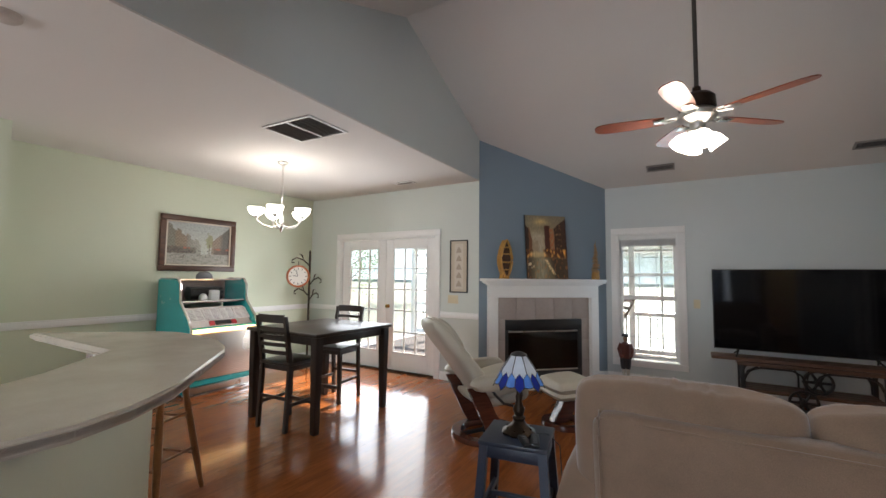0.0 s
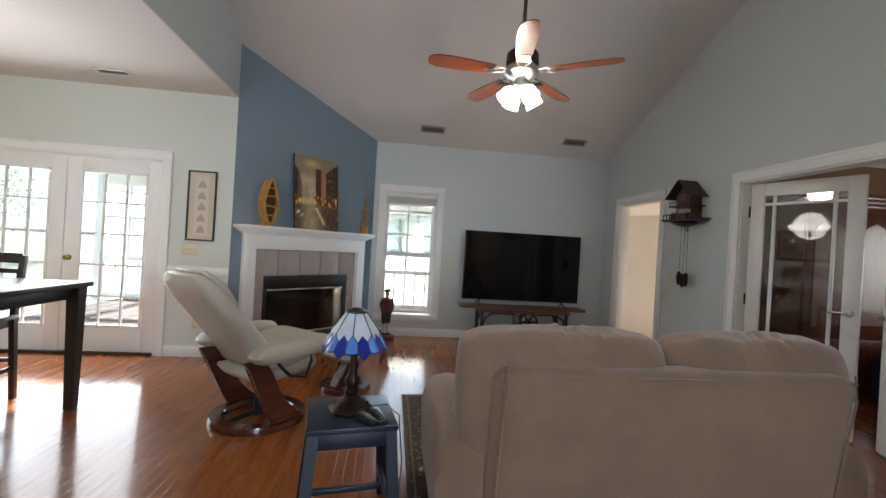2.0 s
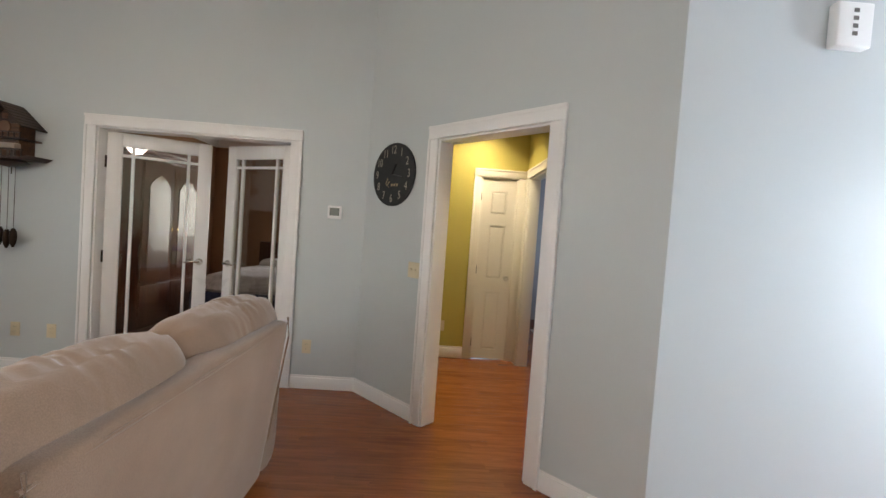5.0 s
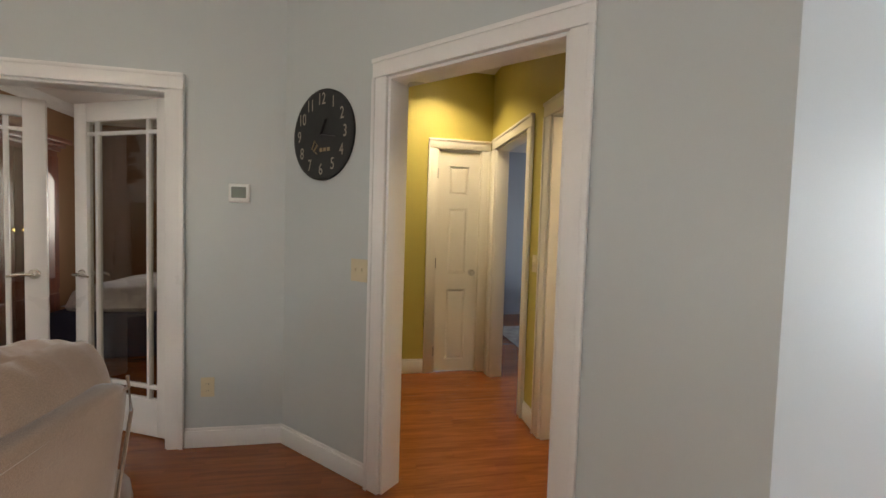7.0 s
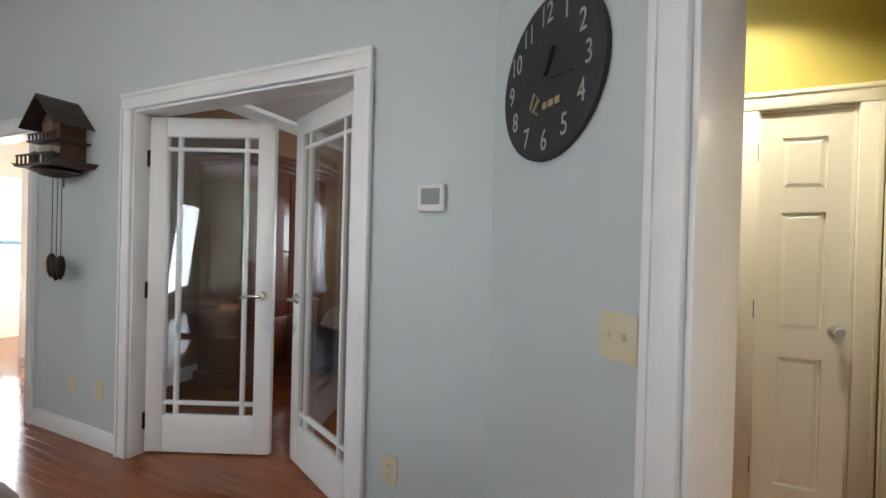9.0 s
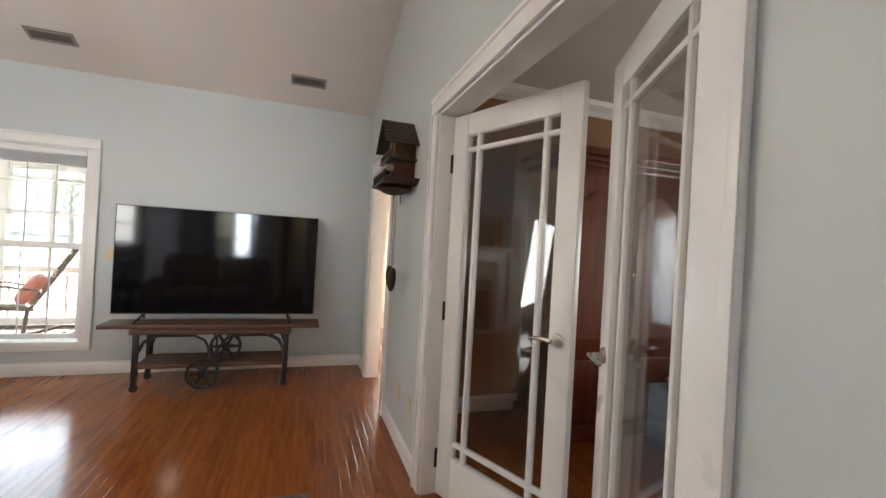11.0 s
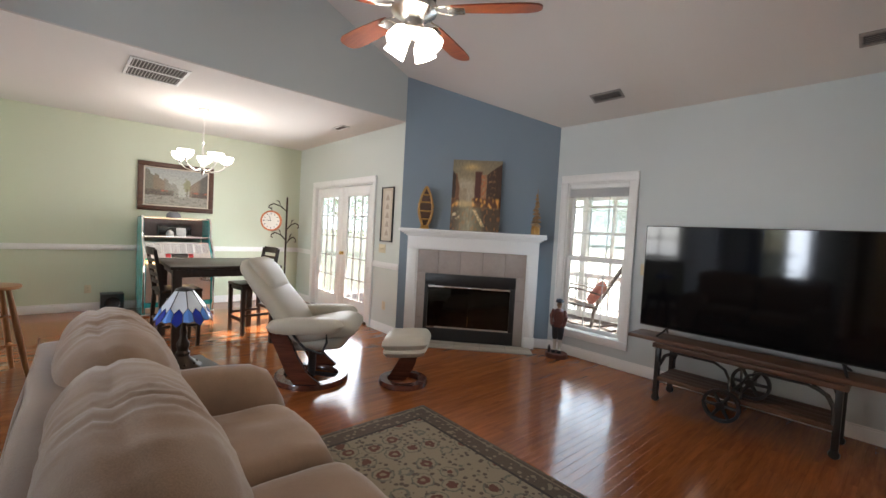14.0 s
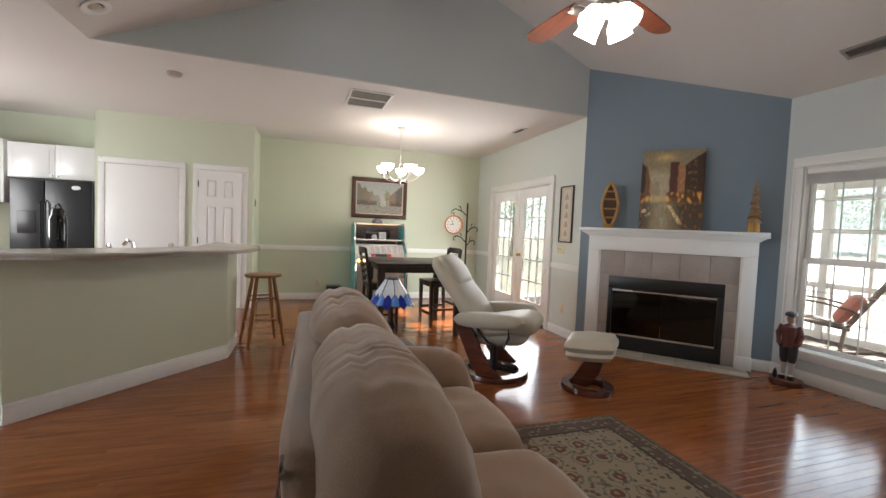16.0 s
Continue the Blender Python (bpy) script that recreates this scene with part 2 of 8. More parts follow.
def rod(bm, a, b, r0, r1=None, seg=12, caps=True):
    a, b = Vector(a), Vector(b)
    r1 = r0 if r1 is None else r1
    m = Matrix.Translation((a + b) / 2) @ (b - a).to_track_quat("Z", "Y").to_matrix().to_4x4()
    return bmesh.ops.create_cone(bm, cap_ends=caps, segments=seg, radius1=r0, radius2=r1, depth=(b - a).length, matrix=m)["verts"]


def lathe(bm, profile, centre=(0, 0, 0), seg=24, m=None, closed=False):
    """Turns (radius, height) pairs round the z axis."""
    rings, made = [], []
    c = Vector(centre)
    for r, z in profile:
        if r < 1e-5:
            ring = [bm.verts.new(c + Vector((0, 0, z)))]
        else:
            ring = [bm.verts.new(c + Vector((r * math.cos(2 * math.pi * k / seg), r * math.sin(2 * math.pi * k / seg), z))) for k in range(seg)]
        rings.append(ring)
        made += ring
    pairs = list(zip(rings, rings[1:]))
    if closed:
        pairs.append((rings[-1], rings[0]))
    for p, q in pairs:
        for k in range(seg):
            j = (k + 1) % seg
            if len(p) == 1 and len(q) == 1:
                continue
            if len(p) == 1:
                bm.faces.new((p[0], q[j], q[k]))
            elif len(q) == 1:
                bm.faces.new((p[k], p[j], q[0]))
            else:
                bm.faces.new((p[k], p[j], q[j], q[k]))
    if m is not None:
        bmesh.ops.transform(bm, matrix=m, verts=made)
    return made


def tube(bm, pts, r, seg=8, closed=False, flat=1.0):
    """A round bar along points; r may be a list."""
    pts = [Vector(p) for p in pts]
    n = len(pts)
    rs = r if isinstance(r, (list, tuple)) else [r] * n
    rings = []
    up = Vector((0, 0, 1))
    for i, p in enumerate(pts):
        a = pts[(i - 1) % n] if (closed or i > 0) else p
        b = pts[(i + 1) % n] if (closed or i < n - 1) else p
        d = (b - a).normalized()
        s = d.cross(up)
        if s.length < 0.05:
            s = d.cross(Vector((1, 0, 0)))
        s.normalize()
        t = s.cross(d).normalized()
        rings.append([bm.verts.new(p + rs[i] * (math.cos(2 * math.pi * k / seg) * s + flat * math.sin(2 * math.pi * k / seg) * t)) for k in range(seg)])
    for i in range(n if closed else n - 1):
        p, q = rings[i], rings[(i + 1) % n]
        for k in range(seg):
            j = (k + 1) % seg
            bm.faces.new((p[k], p[j], q[j], q[k]))
    if not closed:
        bm.faces.new(list(reversed(rings[0])))
        bm.faces.new(rings[-1])
    return [v for ring in rings for v in ring]


def arc(c, r, a0, a1, n, plane="xz"):
    out = []
    for k in range(n + 1):
        a = radians(a0 + (a1 - a0) * k / n)
        u, v = r * math.cos(a), r * math.sin(a)
        out.append({"xz": (c[0] + u, c[1], c[2] + v), "xy": (c[0] + u, c[1] + v, c[2]), "yz": (c[0], c[1] + u, c[2] + v)}[plane])
    return out


def prism(bm, poly, d0, d1, plane="xy", m=None):
    """A polygon pushed from d0 to d1 along the axis that its plane lacks."""
    def at(u, v, d):
        return {"xy": (u, v, d), "xz": (u, d, v), "yz": (d, u, v)}[plane]
    a = [bm.verts.new(at(u, v, d0)) for u, v in poly]
    b = [bm.verts.new(at(u, v, d1)) for u, v in poly]
    bm.faces.new(a)
    bm.faces.new(list(reversed(b)))
    n = len(poly)
    for k in range(n):
        j = (k + 1) % n
        bm.faces.new((a[j], a[k], b[k], b[j]))
    if m is not None:
        bmesh.ops.transform(bm, matrix=m, verts=a + b)
    return a + b


def pillow(bm, sx, sy, sz, m, n=14, puff=2.6, wrinkle=0.0, seed=0):
    """A stuffed cushion: a rounded block, fuller in the middle, with soft creases."""
    r = bmesh.ops.create_grid(bm, x_segments=n, y_segments=n, size=1)["verts"]
    top = list(r)
    dup = bmesh.ops.duplicate(bm, geom=list({f for v in r for f in v.link_faces}) + list({e for v in r for e in v.link_edges}) + r)
    low = [g for g in dup["geom"] if isinstance(g, bmesh.types.BMVert)]
    for side, vs in ((1, top), (-1, low)):
        for v in vs:
            x, y = v.co.x, v.co.y
            edge = max(0.0, (1 - abs(x) ** (puff * 2)) * (1 - abs(y) ** (puff * 2))) ** 0.5
            k = noise.noise(Vector((x * 2.2 + seed, y * 2.2, side * 3.0))) * wrinkle + noise.noise(Vector((x * 6 + seed, y * 2.5, side * 5.0))) * wrinkle * 0.5
            sq = 1 - 0.10 * (abs(x * y)) ** 2
            v.co = Vector((x * sx / 2 * sq, y * sy / 2 * sq, side * sz / 2 * edge + k * edge))
    vs = top + low
    bmesh.ops.remove_doubles(bm, verts=vs, dist=1e-4)
    vs = [v for v in vs if v.is_valid]
    bmesh.ops.transform(bm, matrix=m, verts=vs)
    return vs


def mesh_of(name, bm, material, smooth=False, angle=40):
    bmesh.ops.recalc_face_normals(bm, faces=bm.faces[:])
    me = bpy.data.meshes.new(name)
    bm.to_mesh(me)
    bm.free()
    for mt in (material if isinstance(material, (list, tuple)) else [material]):
        me.materials.append(mt)
    if smooth:
        me.shade_smooth()
        me.set_sharp_from_angle(angle=radians(angle))
    return me


def part(name, bm, material, parent=None, label="", smooth=False, angle=40):
    """Links a bmesh as one mesh object under a thing or under a part."""
    ob = new(name, mesh_of(name, bm, material, smooth, angle))
    if parent:
        ob.parent = parent
    return tagged(ob, label=label)


def thing(name, m=None, label="", category="", group="", kind=""):
    """An empty at the base of a thing, to hold its parts."""
    ob = new(name)
    ob.empty_display_size = 0.1
    if m is not None:
        ob.matrix_world = m
    return tagged(ob, label, category, group, kind)


def struct(name, bm, material, label="", category="", smooth=False):
    return tagged(part(name, bm, material, None, "", smooth), label, category, "", "structure")


def fresh():
    return bmesh.new()


def boxpart(name, dims, material, parent, bevel=0.004, label="", m=None, seg=2):
    bm = fresh()
    box(bm, *dims, bevel=bevel, m=m, seg=seg)
    return part(name, bm, material, parent, label, smooth=bevel > 0)


def wall_frame(p0, p1):
    """Local x along the wall, y into the room (on the left of p0 to p1), z up."""
    d = Vector((p1[0] - p0[0], p1[1] - p0[1], 0)).normalized()
    nrm = Vector((-d.y, d.x, 0))
    m = Matrix((d, nrm, Vector((0, 0, 1)))).transposed().to_4x4()
    m.translation = (p0[0], p0[1], 0)
    return m, (Vector(p1) - Vector(p0)).length


def wall(name, p0, p1, material, holes=(), top=2.765, thick=0.12, label="", breaks=(), ends=(0, 0)):
    """A wall with thickness outside the room line; holes are (s0, s1, z0, z1); top may be a function of s."""
    m, length = wall_frame(p0, p1)
    tf = top if callable(top) else (lambda s: top)
    cuts = sorted({-ends[0], length + ends[1], *breaks, *[h[0] for h in holes], *[h[1] for h in holes]})
    bm = fresh()
    for a, b in zip(cuts, cuts[1:]):
        mid = (a + b) / 2
        hs = sorted((h[2], h[3]) for h in holes if h[0] <= mid <= h[1])
        z = 0.0
        for h0, h1 in hs:
            if h0 > z:
                prism(bm, [(a, z), (b, z), (b, h0), (a, h0)], -thick, 0, "xz", m)
            z = h1
        prism(bm, [(a, z), (b, z), (b, tf(b)), (a, tf(a))], -thick, 0, "xz", m)
    return struct(name, bm, material, label, "wall")


def casing(parent, m, s0, s1, z0, z1, w=0.09, proud=0.022, sill=False, material=None, depth=0.12, door=True):
    """Moulded trim round an opening, with the jambs inside it."""
    material = material or TRIM
    zb = 0.0 if door else z0
    for nm, d in (("casing_side", (s0 - w, s0, 0, proud, zb if door else z0 - 0.0, z1)), ("casing_side", (s1, s1 + w, 0, proud, zb if door else z0 - 0.0, z1)), ("casing_head", (s0 - w, s1 + w, 0, proud + 0.003, z1, z1 + w))):
        bm = fresh()
        box(bm, *d, bevel=0.006, m=m)
        x0, x1, y0, y1, a, b = d
        if nm == "casing_side":
            o = x0 if x1 == s0 else x1
            k = 1 if x1 == s0 else -1
            box(bm, min(o, o + k * 0.022), max(o, o + k * 0.022), y1, y1 + 0.007, a, b + 0.0, bevel=0.003, m=m)
        else:
            box(bm, x0, x1, y1, y1 + 0.007, b - 0.022, b, bevel=0.003, m=m)
        part(nm, bm, material, parent, smooth=True)
    for nm, d in (("jamb", (s0, s0 + 0.015, -depth - 0.01, 0.004, z0, z1)), ("jamb", (s1 - 0.015, s1, -depth - 0.01, 0.004, z0, z1)), ("jamb_head", (s0 + 0.015, s1 - 0.015, -depth - 0.01, 0.004, z1 - 0.015, z1))):
        boxpart(nm, d, material, parent, 0.002, m=m)


def run_trim(name, segments, z0, z1, proud, material, label, cap=0.0):
    """Skirting or rail along wall runs: (p0, p1, s0, s1)."""
    bm = fresh()
    for p0, p1, s0, s1 in segments:
        m, length = wall_frame(p0, p1)
        s1 = length if s1 is None else s1
        box(bm, s0, s1, 0.001, proud, z0, z1, bevel=0.004, m=m)
        if cap:
            box(bm, s0, s1, 0.001, proud * 0.55, z1 - 0.001, z1 + cap, bevel=0.003, m=m)
    return struct(name, bm, material, label, "trim", smooth=True)


# ---- the large structure ----
CH = 2.77            # flat ceiling
EX, TVY = 3.375, 8.60  # east wall, television wall
PY, GX = 7.245, -4.815  # patio wall, green wall
KINK, SEC = (3.375, 3.875), (1.73, 2.23)
BLA, BLB = (-1.51, 7.245), (-0.105, 8.60)
RIDGE_Y, RIDGE_Z, SOUTH_Y = 5.45, 4.10, 2.30
BOXC = (-4.08, 3.245)  # corner of the pantry box
SOFN, SOFS = (-1.51, 7.245), (-1.40, SOUTH_Y)
ROOM_S = -0.9


def vault(y):
    if y > RIDGE_Y:
        return RIDGE_Z - (y - RIDGE_Y) * (RIDGE_Z - CH) / (TVY - RIDGE_Y)
    return RIDGE_Z - (RIDGE_Y - y) * (RIDGE_Z - CH) / (RIDGE_Y - SOUTH_Y)


# east wall with the bedroom opening and the study doors
GL0, GL1 = 4.51, 6.09
BD0, BD1 = 7.24, 8.135
ey = KINK[1]
wall("wall_east", KINK, (EX, TVY), GREY_BLUE, [(GL0 - ey, GL1 - ey, 0, 2.075), (BD0 - ey, BD1 - ey, 0, 2.055)], lambda s: vault(ey + s) + 0.02,
     label="grey-blue painted gable wall with white door openings", breaks=(RIDGE_Y - ey,))
wall("wall_television", (EX, TVY), BLB, GREY_BLUE, [(EX - 0.816, EX - 0.060, 0.31, 2.075)], 2.80, label="grey-blue painted wall with one tall window", ends=(0.12, 0))
bm_len = (Vector(BLB) - Vector(BLA)).length
wall("wall_fireplace", BLB, BLA, SLATE_BLUE, [(bm_len / 2 - 0.50, bm_len / 2 + 0.50, 0.0, 0.80)], lambda s: vault(TVY - s * (TVY - PY) / bm_len) + 0.03, thick=0.12,
     label="slate blue accent wall across the corner behind the mantel")
wall("wall_patio", BLA, (GX, PY), PALE_SAGE, [(0.70, 2.57, 0, 2.045)], 2.80, label="pale painted wall with white glazed patio doors", ends=(0, 0.12))
wall("wall_green", (GX, PY), (GX, BOXC[1]), SAGE, [], 2.80, label="pale sage green dining wall with chair rail", ends=(0, 0.12))
wall("wall_pantry_side", (GX, BOXC[1]), (BOXC[0] - 0.12, BOXC[1]), SAGE, [], 2.80, label="short sage green return wall beside the pantry")
wall("wall_pantry", BOXC, (BOXC[0], 1.25), SAGE, [], 2.80, label="sage green kitchen wall with two white doors")
wall("wall_kitchen_west", (-4.85, 1.25), (-4.85, ROOM_S), SAGE, [], 2.80, label="sage green kitchen wall behind the cabinets")
wall("wall_south", (-4.85, ROOM_S), (SEC[0], ROOM_S), PALE_WALL, [(1.65, 3.25, 1.05, 2.1), (5.0, 6.4, 0.5, 2.1)], 2.80, label="plain pale wall closing the kitchen and entry", ends=(0.12, 0.12))
wall("wall_entry", (SEC[0], ROOM_S), SEC, GREY_BLUE, [], 2.80, label="smooth grey-blue entry wall catching the daylight")
dl = (Vector(KINK) - Vector(SEC)).length
hal0, hal1 = 0.635, 1.508
wall("wall_diagonal", SEC, KINK, GREY_BLUE, [(hal0, hal1, 0, 2.055)], lambda s: vault(SEC[1] + s * 0.7071) + 0.02, label="grey-blue painted diagonal wall with the hall opening")

# soffit face between the dining ceiling and the vault
sm, sl = wall_frame(SOFN, SOFS)
bm = fresh()
prism(bm, [(0, CH + 0.012), (sl, CH + 0.013), (sl * (PY - RIDGE_Y) / (PY - SOUTH_Y), RIDGE_Z + 0.01), (0, vault(PY) + 0.03)], -0.10, 0, "xz", sm)
struct("wall_soffit", bm, GREY_BLUE, "grey triangular wall face above the dining ceiling edge", "wall")

# ceilings
bm = fresh()
prism(bm, [(SOFN[0] - 0.003, PY), (GX - 0.12, PY), (GX - 0.12, SOUTH_Y), (SOFS[0] - 0.003, SOUTH_Y)], CH, CH + 0.1)
prism(bm, [(1.85, SOUTH_Y), (-4.9, SOUTH_Y), (-4.9, ROOM_S - 0.1), (1.85, ROOM_S - 0.1)], CH, CH + 0.1)
struct("ceiling_flat", bm, CEIL, "flat white painted ceiling over dining area and kitchen", "ceiling")
bm = fresh()
for ya, za, yb, zb in ((RIDGE_Y, RIDGE_Z, TVY + 0.12, vault(TVY + 0.12)), (SOUTH_Y, CH, RIDGE_Y, RIDGE_Z)):
    prism(bm, [(ya, za), (yb, zb), (yb, zb + 0.1), (ya, za + 0.1)], -1.6, 3.5, "yz")
struct("ceiling_vault", bm, CEIL, "vaulted white painted ceiling rising to a ridge", "ceiling")

# floor below the boards
bm = fresh()
box(bm, -4.9, 7.5, -1.1, 11.9, -0.2, -0.012)
struct("subfloor", bm, PLANK_GAP, "dark subfloor seen only in the joints", "floor")

# doors' and windows' trim
def on_wall(p0, p1):
    return wall_frame(p0, p1)[0]


em = on_wall(KINK, (EX, TVY))
d = thing("door_1", label="white cased opening to the study", category="door frame", kind="structure")
casing(d, em, GL0 - ey, GL1 - ey, 0, 2.075)
d = thing("door_2", label="white cased opening to the bedroom", category="door frame", kind="structure")
casing(d, em, BD0 - ey, BD1 - ey, 0, 2.055)
gm = on_wall(SEC, KINK)
d = thing("door_3", label="white cased opening to the yellow hall", category="door frame", kind="structure")
casing(d, gm, hal0, hal1, 0, 2.055)

bases = [(KINK, (EX, TVY), 0, GL0 - ey - 0.09), (KINK, (EX, TVY), GL1 - ey + 0.09, BD0 - ey - 0.09), (KINK, (EX, TVY), BD1 - ey + 0.09, None),
         ((EX, TVY), BLB, 0, None), (BLA, (GX, PY), 0, 0.61), (BLA, (GX, PY), 2.66, None), ((GX, PY), (GX, BOXC[1]), 0, None), ((GX, BOXC[1]), BOXC, 0, None),
         (BOXC, (BOXC[0], 1.25), 0, 0.1), ((SEC[0], ROOM_S), SEC, 0, None), (SEC, KINK, 0, hal0 - 0.09), (SEC, KINK, hal1 + 0.09, None),
         (BLB, BLA, 0, 0.18), (BLB, BLA, bm_len - 0.18, None)]
run_trim("baseboard", bases, 0, 0.100, 0.014, TRIM, "white painted baseboard along the walls", cap=0.018)
run_trim("trim", [(BLA, (GX, PY), 0, 0.61), (BLA, (GX, PY), 2.66, None), ((GX, PY), (GX, BOXC[1]), 0, None)], 0.87, 0.93, 0.018, TRIM, "white chair rail along the dining walls", cap=0.02)


# ---- windows and doors ----
def grille(bm, x0, x1, z0, z1, nx, nz, y, w=0.018, t=0.012):
    for k in range(1, nx):
        x = x0 + (x1 - x0) * k / nx
        box(bm, x - w / 2, x + w / 2, y - t, y + t, z0, z1)
    for k in range(1, nz):
        z = z0 + (z1 - z0) * k / nz
        box(bm, x0, x1, y - t * 0.9, y + t * 0.9, z - w / 2, z + w / 2)


def pane(name, x0, x1, z0, z1, y, parent, material=None):
    bm = fresh()
    box(bm, x0, x1, y - 0.002, y + 0.002, z0, z1)
    ob = part(name, bm, material or GLASS, parent)
    ob.visible_shadow = False
    return ob


# patio doors: local x along the wall, y into the room
pm = on_wall(BLA, (GX, PY))
win = thing("door_4", pm, "pair of white glazed patio doors, closed, with brass knob", "patio door", kind="structure")
P0, P1 = 0.70, 2.57
casing(win, Matrix.Identity(4), P0, P1, 0, 2.045)
mid = (P0 + P1) / 2
for k, (a, b) in enumerate(((P0 + 0.018, mid - 0.004), (mid + 0.004, P1 - 0.018))):
    leaf = boxpart("door_leaf_frame", (a, a + 0.135, -0.075, -0.03, 0.02, 2.02), TRIM, win, 0.003)
    boxpart("stile", (b - 0.135, b, -0.075, -0.03, 0.02, 2.02), TRIM, leaf, 0.003)
    boxpart("rail", (a + 0.135, b - 0.135, -0.074, -0.031, 0.02, 0.27), TRIM, leaf, 0.003)
    boxpart("rail", (a + 0.135, b - 0.135, -0.074, -0.031, 1.89, 2.02), TRIM, leaf, 0.003)
    bm = fresh()
    grille(bm, a + 0.135, b - 0.135, 0.27, 1.89, 3, 5, -0.052)
    part("muntins", bm, TRIM, leaf)
    bm = fresh()
    for z0, z1, x0, x1 in ((0.27, 0.295, a + 0.135, b - 0.135), (1.865, 1.89, a + 0.135, b - 0.135), (0.27, 1.89, a + 0.135, a + 0.16), (0.27, 1.89, b - 0.16, b - 0.135)):
        box(bm, x0, x1, -0.034, -0.022, z0, z1, bevel=0.004)
    part("glazing_bead", bm, TRIM, leaf, smooth=True)
    pane("glass", a + 0.135, b - 0.135, 0.27, 1.89, -0.056, leaf)
bm = fresh()
lathe(bm, [(0.0, 0.06), (0.018, 0.058), (0.028, 0.045), (0.026, 0.03), (0.010, 0.022), (0.010, 0.006), (0.028, 0.004), (0.028, 0.0)], m=Matrix.Translation((mid - 0.06, -0.03, 0.98)) @ pose(0, 0, 0, -90))
part("knob", bm, BRASS, win, "polished brass knob", smooth=True)
boxpart("threshold", (P0 + 0.015, P1 - 0.015, -0.12, 0.02, 0.0, 0.022), BRONZE, win, 0.004, "dark bronze threshold")

# double-hung window in the television wall
wm = on_wall((EX, TVY), BLB)
W0, W1, WZ0, WZ1 = EX - 0.816, EX - 0.060, 0.31, 2.075
win = thing("window_1", wm, "tall white double-hung window with raised blind", "window", kind="structure")
casing(win, Matrix.Identity(4), W0, W1, WZ0, WZ1, door=False)
boxpart("sill", (W0 - 0.09, W1 + 0.09, 0, 0.026, WZ0 - 0.085, WZ0), TRIM, win, 0.005)
for nm, z0, z1, y in (("upper_sash", 1.16, WZ1 - 0.015, -0.085), ("lower_sash", WZ0 + 0.015, 1.19, -0.055)):
    s = boxpart(nm, (W0 + 0.016, W0 + 0.056, y - 0.015, y + 0.015, z0, z1), TRIM, win, 0.003)
    boxpart("sash_stile", (W1 - 0.056, W1 - 0.016, y - 0.015, y + 0.015, z0, z1), TRIM, s, 0.003)
    boxpart("sash_rail", (W0 + 0.056, W1 - 0.056, y - 0.0145, y + 0.0145, z0, z0 + 0.045), TRIM, s, 0.003)
    boxpart("sash_rail", (W0 + 0.056, W1 - 0.056, y - 0.0145, y + 0.0145, z1 - 0.045, z1), TRIM, s, 0.003)
    bm = fresh()
    grille(bm, W0 + 0.056, W1 - 0.056, z0 + 0.045, z1 - 0.045, 3, 3, y, 0.008, 0.005)
    part("muntins", bm, surface("muntin_grey", (0.45, 0.47, 0.48), 0.4), s)
    pane("pane", W0 + 0.056, W1 - 0.056, z0 + 0.045, z1 - 0.045, y - 0.006, s)
bl = boxpart("blind_headrail", (W0 + 0.02, W1 - 0.02, -0.04, 0.0, WZ1 - 0.07, WZ1 - 0.017), WHITEPL, win, 0.004, "white raised blind")
BLINDGREY = surface("blind_slat", (0.62, 0.62, 0.63), 0.5, grain=60, var=0.06, bump=0)
for k in range(11):
    boxpart("slat", (W0 + 0.025, W1 - 0.025, -0.046, 0.002, WZ1 - 0.083 - k * 0.0085, WZ1 - 0.078 - k * 0.0085), BLINDGREY, bl, 0)


